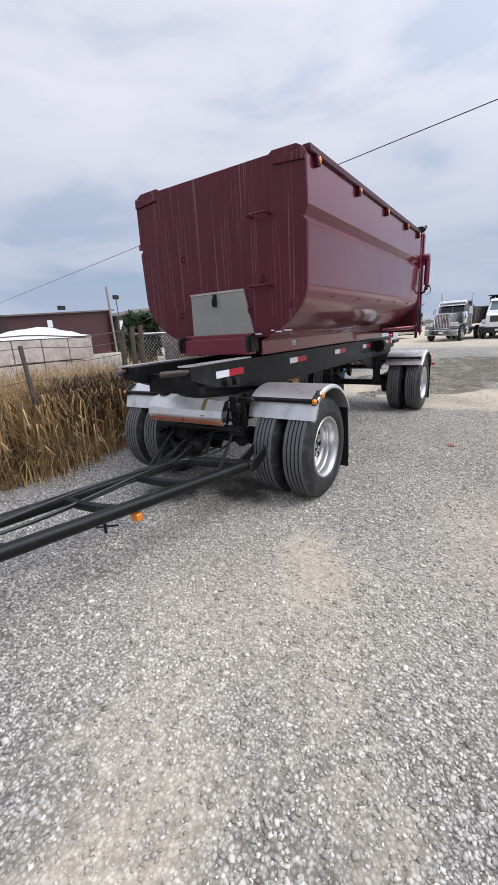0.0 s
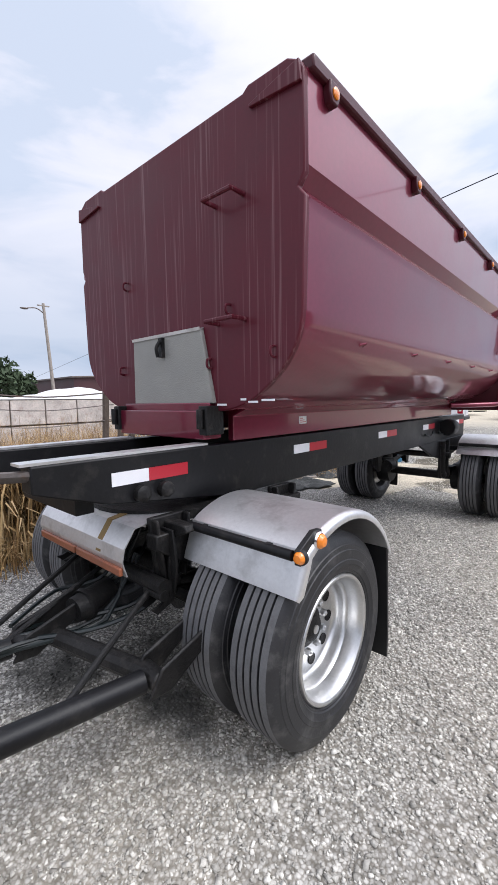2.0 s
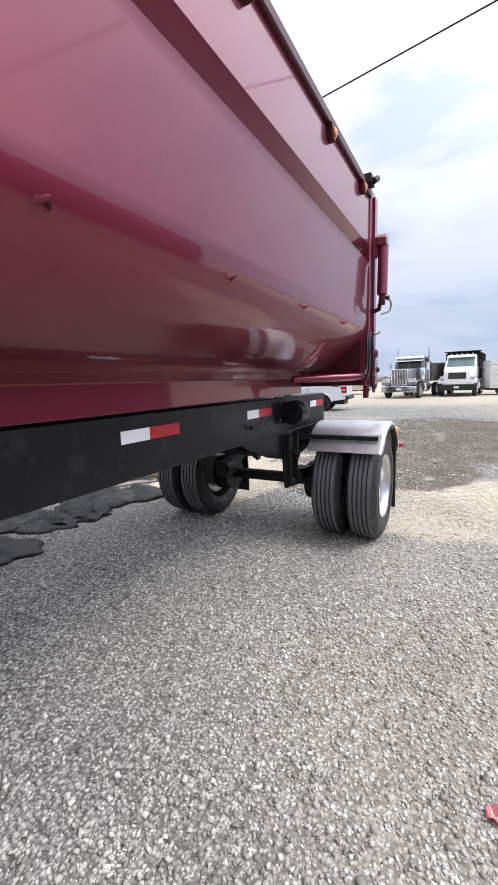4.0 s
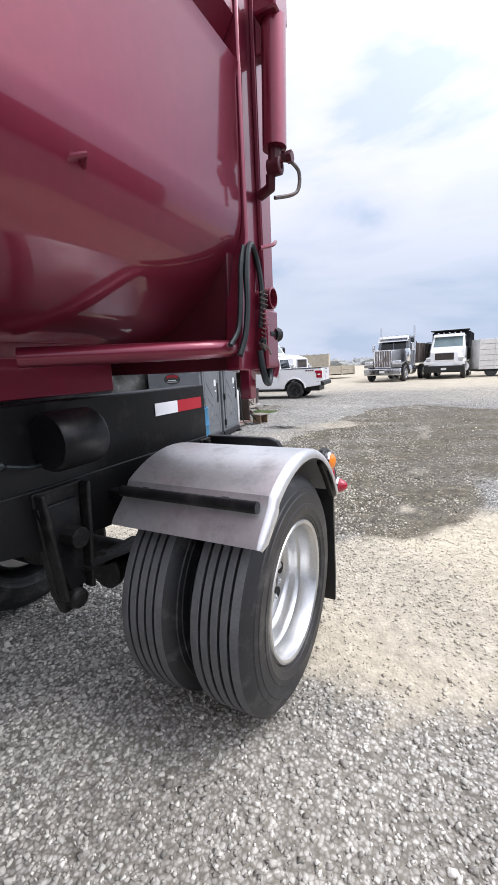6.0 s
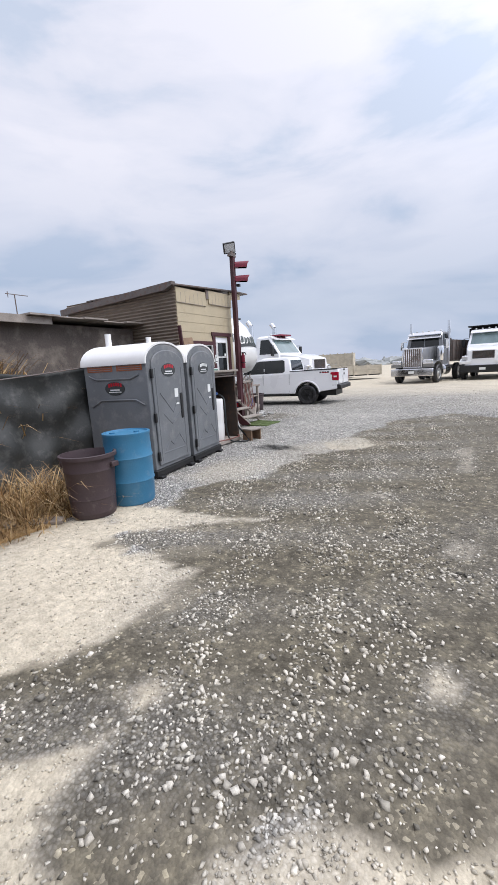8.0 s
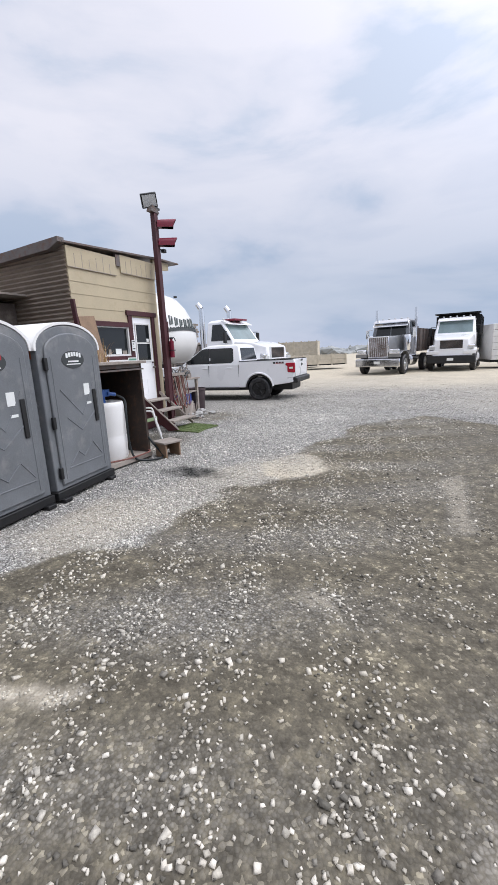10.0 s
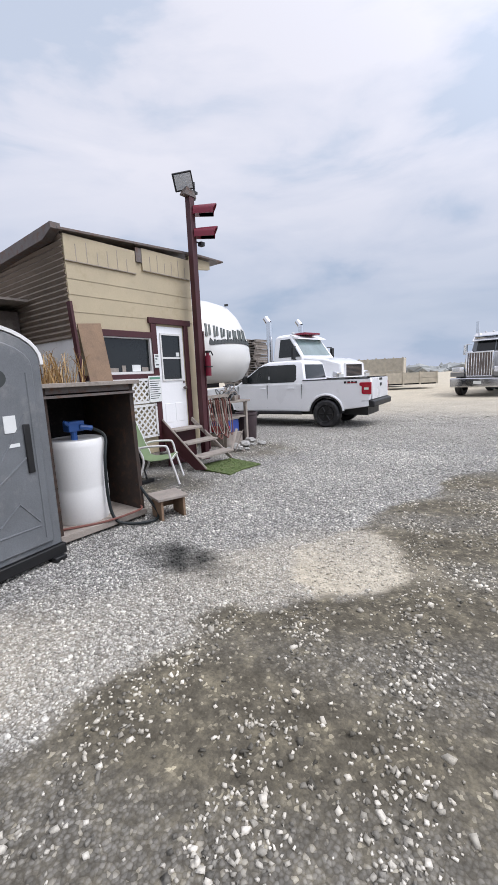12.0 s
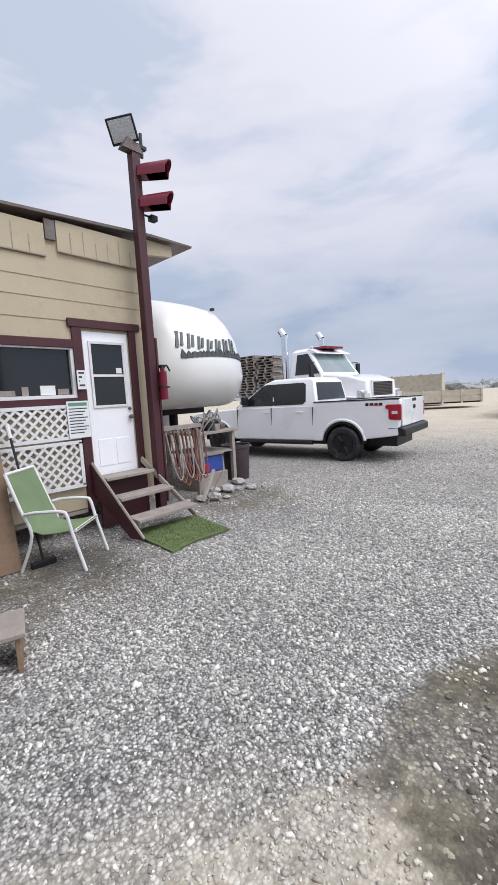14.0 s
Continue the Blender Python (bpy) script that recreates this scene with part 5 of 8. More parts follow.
    part("door_head", bm, MAROON_WOOD, o, bevel=0.004)
    # window
    bm = B()
    box(bm, WX - 0.06, WX - 0.045, 17.66, 18.62, 1.74, 2.28)
    win = part("window", bm, GLASS, o, "wide dark window in a pale metal frame")
    bm = B()
    for a, b, za, zb in ((17.62, 18.66, 2.28, 2.302), (17.62, 18.66, 1.70, 1.74), (17.62, 17.66, 1.74, 2.28), (18.62, 18.66, 1.74, 2.28)):
        box(bm, WX - 0.07, WX + 0.006, a, b, za, zb)
    part("window_frame", bm, WHITE_OLD, win)
    for k, (a, b, h) in enumerate(((17.8, 17.98, 0.06), (18.25, 18.42, 0.11), (18.45, 18.58, 0.07), (18.05, 18.12, 0.1))):
        bm = B()
        box(bm, WX - 0.044, WX - 0.035, a, b, 1.745, 1.745 + h)
        part("sill_clutter", bm, PAPER if k == 1 else WOOD, win)
    # door: slab, two glass lights, knob
    bm = B()
    box(bm, WX - 0.06, WX - 0.02, 18.80, 19.42, 0.68, 2.52)
    door = part("door", bm, WHITE, o, "white half-glazed door, shut", bevel=0.004)
    bm = B()
    for a, b, za, zb in ((18.865, 18.895, 1.56, 2.40), (19.325, 19.355, 1.56, 2.40), (18.895, 19.325, 2.37, 2.40), (18.895, 19.325, 1.56, 1.59), (18.895, 19.325, 1.955, 1.985)):
        box(bm, WX - 0.021, WX - 0.002, a, b, za, zb)
    part("glazing_bead", bm, WHITE_OLD, door)
    for za, zb in ((1.59, 1.955), (1.985, 2.37)):
        bm = B()
        box(bm, WX - 0.022, WX - 0.014, 18.895, 19.325, za, zb)
        part("pane", bm, GLASS, door)
    bm = B()
    box(bm, WX - 0.012, WX - 0.008, 19.22, 19.30, 2.0, 2.07)
    part("sticker", bm, PAPER, door)
    for ya, yb in ((18.88, 19.07), (19.13, 19.33)):
        bm = B()
        box(bm, WX - 0.022, WX - 0.014, ya, yb, 0.80, 1.15)
        part("raised_panel", bm, WHITE, door, bevel=0.004)
    bm = B()
    dot(bm, (WX + 0.025, 19.375, 1.42), 0.032)
    sweep(bm, [(WX - 0.02, 19.375, 1.42), (WX + 0.01, 19.375, 1.42)], 0.02, 10)
    dot(bm, (WX - 0.01, 19.375, 1.53), 0.024)
    part("door_knob", bm, STEEL, door, "dark brass knob and lock")
    # lattice skirt below the window
    lat = []
    for zlo, zhi in ((0.62, 1.16), (1.22, 1.60)):
        h = zhi - zlo
        bm = B()
        for a, b, c, d in ((17.3, 18.64, zlo - 0.02, zlo + 0.02), (17.3, 18.64, zhi - 0.02, zhi + 0.02), (18.60, 18.64, zlo, zhi), (17.3, 17.34, zlo, zhi)):
            box(bm, WX + 0.03, WX + 0.045, a, b, c, d)
        fr = part("lattice_frame", bm, WHITE_OLD, o, "white wooden lattice")
        for s in (1, -1):
            k = -4
            while True:
                ya = 17.34 + k * 0.115
                k += 1
                if ya > 18.6:
                    break
                lo, hi = (ya, ya + h) if s > 0 else (ya + h, ya)
                t0, t1 = 0.0, 1.0
                for lim, sign in ((17.34, 1), (18.60, -1)):
                    d = hi - lo
                    f = (lim - lo) / d
                    if (d > 0) == (sign > 0):
                        t0 = max(t0, f)
                    else:
                        t1 = min(t1, f)
                if t1 - t0 < 0.06:
                    continue
                A, C = (lo + (hi - lo) * t0, zlo + h * t0), (lo + (hi - lo) * t1, zlo + h * t1)
                bm = B()
                w2 = 0.021
                xx = WX + (0.036 if s > 0 else 0.028)
                prism(bm, [(A[0] - w2, A[1]), (A[0] + w2, A[1]), (C[0] + w2, C[1]), (C[0] - w2, C[1])], "x", xx, xx + 0.007)
                part("slat", bm, WHITE_OLD, fr, smooth=0)
    bm = B()
    box(bm, WX - 0.12, WX - 0.02, y0, 18.66, 0.25, 0.31)
    part("skirt_board", bm, WOOD, o)
    # notices
    for (a, b, za, zb), rows, head in (((18.49, 18.76, 1.21, 1.66), 9, True), ((18.655, 18.765, 1.80, 2.03), 4, False)):
        bm = B()
        box(bm, WX + 0.05, WX + 0.058, a, b, za, zb)
        nb = part("notice", bm, PAPER, o, "white printed notice board")
        if head:
            bm = B()
            box(bm, WX + 0.058, WX + 0.0595, a + 0.02, b - 0.02, zb - 0.06, zb - 0.02)
            part("heading_bar", bm, material("notice_green", (0.12, 0.28, 0.2), 0.6), nb)
        for k in range(rows):
            bm = B()
            zz = zb - 0.09 - k * (zb - za - 0.12) / rows if head else zb - 0.035 - k * 0.05
            box(bm, WX + 0.058, WX + 0.0595, a + 0.02, b - 0.02 - 0.03 * (k % 3), zz - 0.008, zz + (0.004 if head else 0.014))
            part("text_line", bm, INK, nb)
    # boards leaning on the corner
    bm = B()
    loft(bm, [[(-6.89, 17.31, 0.0), (-6.86, 17.65, 0.0), (-6.845, 17.65, 0.008), (-6.875, 17.31, 0.008)], [(-7.385, 17.28, 2.44), (-7.385, 17.66, 2.47), (-7.365, 17.66, 2.475), (-7.365, 17.28, 2.445)]])
    solo("plywood_board", bm, PLYWOOD, "long plywood board leaning against the tan office wall", "board", (-6.87, 17.48, 0))
    # broom behind the chair
    bm = B()
    sweep(bm, [(-6.80, 17.84, 0.05), (-7.22, 17.80, 1.30)], 0.013, 8)
    br = solo("broom", bm, BLACK_TRIM, "thin dark broom with a pale grip leaning behind the chair", "broom", (-6.80, 17.84, 0))
    bm = B()
    sweep(bm, [(-7.22, 17.80, 1.30), (-7.27, 17.795, 1.44)], 0.022, 8)
    part("grip", bm, WHITE_OLD, br)
    bm = B()
    box(bm, -6.83, -6.77, 17.72, 17.96, 0.0, 0.06)
    part("bristles", bm, BLACK_TRIM, br, bevel=0.008)
    bm = B()
    box(bm, -0.045, 0.045, -0.02, 0.02, 0, 2.75, Matrix.Translation((WX + 0.16, 17.32, 0.0)) @ Euler((radians(2.5), radians(-2), 0)).to_matrix().to_4x4())
    solo("leaning_board", bm, MAROON_WOOD, "maroon-painted board leaning on the office corner", "board", (WX + 0.16, 17.32, 0))
    return o


def make_scrap():
    bm = B()
    rows = []
    for i in range(6):
        rows.append([bm.verts.new((-0.15 + 0.022 * i + 0.01 * math.sin(3 * j), 5.57 + 0.02 * j, 0.016 + 0.014 * math.sin(1.9 * i + j) + 0.01 * math.cos(2.3 * j))) for j in range(5)])
    for a, b in zip(rows, rows[1:]):
        for j in range(4):
            bm.faces.new((a[j], a[j + 1], b[j + 1], b[j]))
    ob = solo("torn_wrapper", bm, material("pink_wrapper", (0.62, 0.20, 0.20), 0.5), "torn pink wrapper lying on the gravel", "litter", (-0.1, 5.6, 0.0))
    ob.modifiers.new("thick", "SOLIDIFY").thickness = 0.002


make_scrap()


def make_steps():
    s = thing("entry_steps", "wooden entry steps with maroon stringers and pale treads", "steps", (-6.9, 19.15, 0))
    # stringers fan a little to the foot
    for (ya, yb), z1 in (((18.74, 18.80), 0.86), ((19.46, 19.80), 0.83)):
        d = Vector((-6.44 + 7.40, yb - ya, -z1))
        bm = B()
        for (w, mm) in ((0.0, 0),):
            p0, p1 = Vector((-7.40, ya, z1)), Vector((-6.44 if ya < 19 else -6.72, yb, 0.02))
            vs = []
            for sx in (-0.02, 0.02):
                vs.append([bm.verts.new(p + Vector((0, sx, dz))) for p, dz in ((p0, 0), (p1, 0.03), (p1 + Vector((-0.25 if ya < 19 else -0.02, 0, 0)), 0), (p0, -0.36 if ya < 19 else -0.05))])
            bm.faces.new(vs[0])
            bm.faces.new(vs[1][::-1])
            for k in range(4):
                bm.faces.new((vs[0][k], vs[1][k], vs[1][(k + 1) % 4], vs[0][(k + 1) % 4]))
        part("stringer", bm, MAROON_WOOD if ya < 19 else WOOD, s)
        bm = B()
        sweep(bm, [p0 + Vector((0, 0, 0.012)), p1 + Vector((0, 0, 0.04))], 0.018, 6)
        part("stringer_cap", bm, WOOD, s)
    for x0, x1, z, ya, yb in ((-7.42, -7.12, 0.655, 18.78, 19.46), (-7.13, -6.86, 0.43, 18.80, 19.58), (-6.86, -6.58, 0.20, 18.84, 19.72)):
        bm = B()
        box(bm, x0, x1, ya, yb, z, z + 0.04)
        part("tread", bm, WOOD, s, "pale worn tread", bevel=0.006)
    bm = B()
    box(bm, -7.40, -7.36, 18.8, 19.5, 0.02, 0.64)
    part("riser", bm, MAROON_WOOD, s)
    bm = B()
    rng = np.random.default_rng(3)
    corners = [(-6.86, 19.02), (-6.60, 18.86), (-5.92, 18.80), (-5.98, 19.20), (-5.93, 19.66), (-6.4, 19.74), (-6.74, 19.80)]
    prism(bm, corners, "z", 0.012, 0.034)
    bm2 = bm
    mat_ob = solo("turf_mat", bm2, TURF, "green artificial turf mat on the gravel before the steps", "mat", (-6.4, 19.3, 0.012))
    # its pile
    bm = B()
    for k in range(2600):
        x, y = rng.uniform(-6.86, -5.92), rng.uniform(18.82, 19.78)
        if inside(np.array([x]), np.array([y]), corners)[0] < 0.01:
            continue
        a, h, l = rng.uniform(0, 6.28), rng.uniform(0.012, 0.022), rng.uniform(-0.008, 0.008)
        d = Vector((math.cos(a), math.sin(a), 0)) * 0.004
        p = Vector((x, y, 0.033))
        bm.faces.new([bm.verts.new(q) for q in (p - d, p + d, p + Vector((l, l, h)))])
    pile = part("pile", bm, TURF, mat_ob, smooth=0, recalc=False)


def make_pole():
    p = thing("light_pole", "maroon steel pole with floodlight, red signal hoods and camera", "pole", (-7.22, 19.63, 0))
    bm = B()
    box(bm, -7.29, -7.17, 19.55, 19.67, 0, 4.78)
    part("post", bm, MAROON_WOOD, p, "maroon square post", bevel=0.01)
    bm = B()
    box(bm, -7.30, -7.16, 19.67, 19.70, 0.2, 2.45)
    part("backing_board", bm, MAROON_WOOD, p, bevel=0.004)
    m = Matrix.Translation((-7.22, 19.47, 4.98)) @ Euler((radians(13), radians(28), radians(-38))).to_matrix().to_4x4()
    bm = B()
    box(bm, -0.05, 0.03, -0.17, 0.17, -0.14, 0.14, m)
    fl = part("floodlight", bm, BLACK_TRIM, p, "square black floodlight", bevel=0.01)
    bm = B()
    box(bm, 0.031, 0.036, -0.145, 0.145, -0.115, 0.115, m)
    part("lamp_glass", bm, FLOOD_GLASS, fl)
    bm = B()
    box(bm, -0.1, 0.02, -0.03, 0.03, -0.2, -0.1, m)
    prism(bm, [(19.42, 4.76), (19.72, 4.76), (19.66, 4.86), (19.5, 4.9)], "x", -7.28, -7.16)
    part("bracket", bm, STEEL, fl)
    bm = B()
    box(bm, -7.24, -7.21, 19.72, 19.75, 4.75, 5.05)
    box(bm, -7.26, -7.2, 19.66, 19.8, 4.86, 4.9)
    part("antenna_plate", bm, BLACK_TRIM, p)
    for z in (4.55, 4.17):
        turn = Matrix.Translation((-7.20, 19.66, z)) @ Matrix.Rotation(radians(-52), 4, "Z")
        def hood(y, r, tilt):
            pts = [(r * math.cos(math.pi * k / 12), y + tilt * math.sin(math.pi * k / 12), r * 1.05 * math.sin(math.pi * k / 12)) for k in range(13)]
            return [turn @ Vector(q) for q in pts + [(-r, y - 0.01, -0.075), (r, y - 0.01, -0.075)]]
        bm = B()
        secs = [hood(0.0, 0.08, 0), hood(0.10, 0.088, 0), hood(0.36, 0.102, 0.06), hood(0.364, 0.092, 0.06), hood(0.12, 0.078, 0), hood(0.11, 0.01, 0)]
        loft(bm, secs)
        hd = part("signal_hood", bm, RED_ENAMEL, p, "deep red enamel signal hood", smooth=40)
        bm = B()
        lathe(bm, [(0.0005, 0.14), (0.045, 0.137), (0.062, 0.125), (0.064, 0.11)], "y", (0, 0, 0.01), 18, m=turn)
        part("signal_lens", bm, RED_LENS, hd, "round red lens")
    bm = B()
    sweep(bm, [(-7.2, 19.68, 4.03), (-7.2, 19.80, 4.03)], 0.014, 8)
    box(bm, -7.24, -7.15, 19.76, 19.86, 3.98, 4.05)
    part("camera_housing", bm, BLACK_TRIM, p, bevel=0.006)
    bm = B()
    sweep(bm, [(-7.12, 19.72, 1.62), (-7.12, 19.72, 2.0)], 0.055, 14)
    sweep(bm, [(-7.12, 19.72, 2.0), (-7.12, 19.72, 2.05)], 0.03, 10)
    e = solo("fire_extinguisher", bm, RED_ENAMEL, "red fire extinguisher hung on the maroon pole", "extinguisher", (-7.12, 19.72, 1.62))
    bm = B()
    sweep(bm, curve([(-7.12, 19.72, 2.04), (-7.08, 19.76, 2.08), (-7.06, 19.80, 2.0)]), 0.012, 6)
    box(bm, -7.15, -7.09, 19.69, 19.75, 2.05, 2.09)
    part("valve", bm, BLACK_TRIM, e)
    bm = B()
    box(bm, -7.18, -7.06, 19.66, 19.78, 1.78, 1.80)
    part("strap", bm, BLACK_TRIM, e)


def make_chair():
    c = thing("patio_chair", "green sling patio chair with white tubular frame", "chair", (-6.70, 18.06, 0), 40, world_coords=False)
    # faces +x in its own space
    for s in (1, -1):
        bm = B()
        sweep(bm, curve([(0.30, s * 0.27, 0.0), (0.20, s * 0.27, 0.38), (0.16, s * 0.27, 0.56), (0.10, s * 0.27, 0.60), (-0.14, s * 0.27, 0.60), (-0.26, s * 0.26, 0.58)]), 0.017, 8)
        part("arm", bm, WHITE_OLD, c, "white bent tube arm and front leg")
        bm = B()
        sweep(bm, curve([(-0.36, s * 0.25, 0.0), (-0.22, s * 0.25, 0.36), (-0.30, s * 0.25, 0.62), (-0.42, s * 0.24, 0.98)]), 0.016, 8)
        part("back_leg", bm, WHITE_OLD, c)
    bm = B()
    sweep(bm, [(-0.42, -0.24, 0.98), (-0.42, 0.24, 0.98)], 0.016, 8)
    part("top_tube", bm, WHITE_OLD, c)
    bm = B()
    sweep(bm, [(0.22, -0.25, 0.40), (0.22, 0.25, 0.40)], 0.016, 8)
    part("cross_tube", bm, WHITE_OLD, c)
    bm = B()
    line = [(0.24, 0.41), (0.05, 0.375), (-0.12, 0.365), (-0.21, 0.40), (-0.27, 0.55), (-0.34, 0.75), (-0.42, 0.975)]
    sheet(bm, line, "y", -0.235, 0.235, 0.006)
    part("sling", bm, SLING, c, "sagging green sling seat and back", smooth=60)


RUSTED = material("dark_rusted_sheet", (0.045, 0.032, 0.026), 0.7, 0.2, 0.3, 5, 60, 0.2, 0, (0.12, 0.06, 0.035), 0.4)


def make_fuel_cage():
    f = thing("drum_cabinet", "open rusty steel cabinet with boarded top", "cabinet", (-6.05, 16.32, 0))
    xf, xb, ya, yb, zt = -5.58, -6.6, 15.80, 16.84, 1.56
    m = None
    for a, b in ((ya, ya + 0.05), (yb - 0.05, yb)):
        bm = B()
        if a > 16:
            prism(bm, [(xf, 0), (xf - 0.03, zt), (xb, zt), (xb, 0)], "y", a, b)
        else:
            prism(bm, [(xf, 0), (xf - 0.02, zt), (xf - 0.12, zt), (xf - 0.12, 0)], "y", a, b)
            part("corner_post", bm, RUSTED, f, bevel=0.004)
            bm = B()
            box(bm, xb, xb + 0.1, a, b, 0, zt)
        part("side_panel" if a > 16 else "corner_post", bm, RUSTED, f, bevel=0.004)
    bm = B()
    box(bm, xb - 0.04, xb, ya, yb, 0, zt)
    part("back_panel", bm, GREASE, f)
    bm = B()
    box(bm, xb, xf - 0.02, ya, ya + 0.012, 0.1, zt)
    part("end_sheet", bm, GREASE, f)
    for k in range(4):
        bm = B()
        x0 = xb - 0.05 + k * 0.28
        box(bm, x0, x0 + 0.27, ya - 0.05, yb + 0.05, zt, zt + 0.035 + 0.008 * (k % 2))
        part("top_board", bm, WOOD, f, bevel=0.005)
    bm = B()
    box(bm, xf - 0.02, xf + 0.015, ya, yb, zt - 0.10, zt - 0.075)
    box(bm, xf - 0.06, xf - 0.03, ya + 0.05, yb - 0.05, zt - 0.06, zt)
    part("front_bar", bm, STEEL, f)
    bm = B()
    box(bm, xb, xf + 0.03, ya, yb, 0.03, 0.10)
    part("floor_board", bm, WOOD, f, bevel=0.006)
    bm = B()
    lathe(bm, [(0.285, 0.10), (0.30, 0.13), (0.305, 0.45), (0.30, 0.47), (0.305, 0.50), (0.305, 0.92), (0.30, 0.98), (0.285, 1.0), (0.27, 0.985), (0.001, 0.985)], "z", (-5.95, 16.27, 0), 32)
    d = solo("white_drum", bm, PLASTIC_WHITE, "white plastic drum with a blue hand pump", "drum", (-5.95, 16.27, 0.10))
    blue = material("blue_pump_paint", (0.03, 0.10, 0.32), 0.35)
    bm = B()
    sweep(bm, [(-5.93, 16.26, 0.98), (-5.93, 16.26, 1.10)], 0.035, 10)
    box(bm, -6.0, -5.87, 16.18, 16.36, 1.08, 1.19)
    sweep(bm, [(-5.87, 16.30, 1.13), (-5.82, 16.42, 1.10)], 0.03, 10)
    sweep(bm, [(-5.90, 16.2, 1.15), (-5.84, 16.12, 1.2)], 0.02, 8)
    part("pump", bm, blue, d, "blue drum pump", bevel=0.01)
    bm = B()
    sweep(bm, curve([(-5.82, 16.42, 1.10), (-5.72, 16.50, 1.0), (-5.64, 16.42, 0.75), (-5.62, 16.40, 0.35), (-5.56, 16.42, 0.10), (-5.44, 16.52, 0.035), (-5.30, 16.72, 0.03), (-5.36, 16.86, 0.06), (-5.52, 16.86, 0.22), (-5.62, 16.80, 0.4)]), 0.017, 8)
    part("hose", bm, HOSE, d, "black rubber hose looping to the ground")
    bm = B()
    sweep(bm, curve([(-5.7, 15.9, 0.12), (-5.55, 16.3, 0.11), (-5.5, 16.7, 0.13), (-5.6, 16.8, 0.14)]), 0.012, 6)
    solo("red_cord", bm, ROPE, "red cord lying along the cabinet floor", "cord", (-5.6, 16.4, 0.11))
    # dried weeds and a box on top
    bm = B()
    rng = np.random.default_rng(9)
    blades(bm, rng, 260, lambda: (rng.uniform(-6.5, -5.9), rng.uniform(15.85, 16.5)), 0.10, 0.4, 0.005, lambda x, y: 1.60)
    solo("dry_brush", bm, STRAW, "dry brush lying on the cabinet top", "brush", (-6.2, 16.2, 1.6), kind="stuff", smooth=0)
    st = thing("step_stool", "small wooden step stool standing on the gravel", "stool", (-5.34, 17.0, 0), -18, world_coords=False)
    for y in (-0.15, 0.12):
        bm = B()
        box(bm, -0.15, 0.15, y, y + 0.03, 0.0, 0.235)
        part("leg_board", bm, PLYWOOD, st, bevel=0.004)
    bm = B()
    box(bm, -0.16, -0.13, -0.12, 0.12, 0.08, 0.235)
    part("back_board", bm, PLYWOOD, st, bevel=0.004)
    bm = B()
    box(bm, -0.18, 0.18, -0.19, 0.18, 0.237, 0.268)
    part("top_board", bm, WOOD, st, bevel=0.005)


def blades(bm, rng, n, where, hmin, hmax, width, floor, sway=1.0, grow=None):
    """Bent grass blades of two quads and a tip."""
    for _ in range(n):
        x, y = where()
        h = rng.uniform(hmin, hmax) * (grow(x, y) if grow else 1)
        a, lean = rng.uniform(0, 6.283), rng.uniform(0.1, 1.0) * h * sway
        d = Vector((math.cos(a), math.sin(a), 0))
        side = Vector((-d.y, d.x, 0)) * width * rng.uniform(0.6, 1.4)
        p = Vector((x, y, floor(x, y)))
        q = p + d * lean * 0.3 + Vector((0, 0, h * 0.55))
        r = p + d * lean * 0.75 + Vector((0, 0, h * 0.9))
        t = p + d * lean * 1.25 + Vector((0, 0, h * rng.uniform(0.75, 1.0)))
        v = [bm.verts.new(c) for c in (p - side, p + side, q - side * 0.8, q + side * 0.8, r - side * 0.5, r + side * 0.5, t)]
        bm.faces.new((v[0], v[1], v[3], v[2]))
        bm.faces.new((v[2], v[3], v[5], v[4]))
        bm.faces.new((v[4], v[5], v[6]))


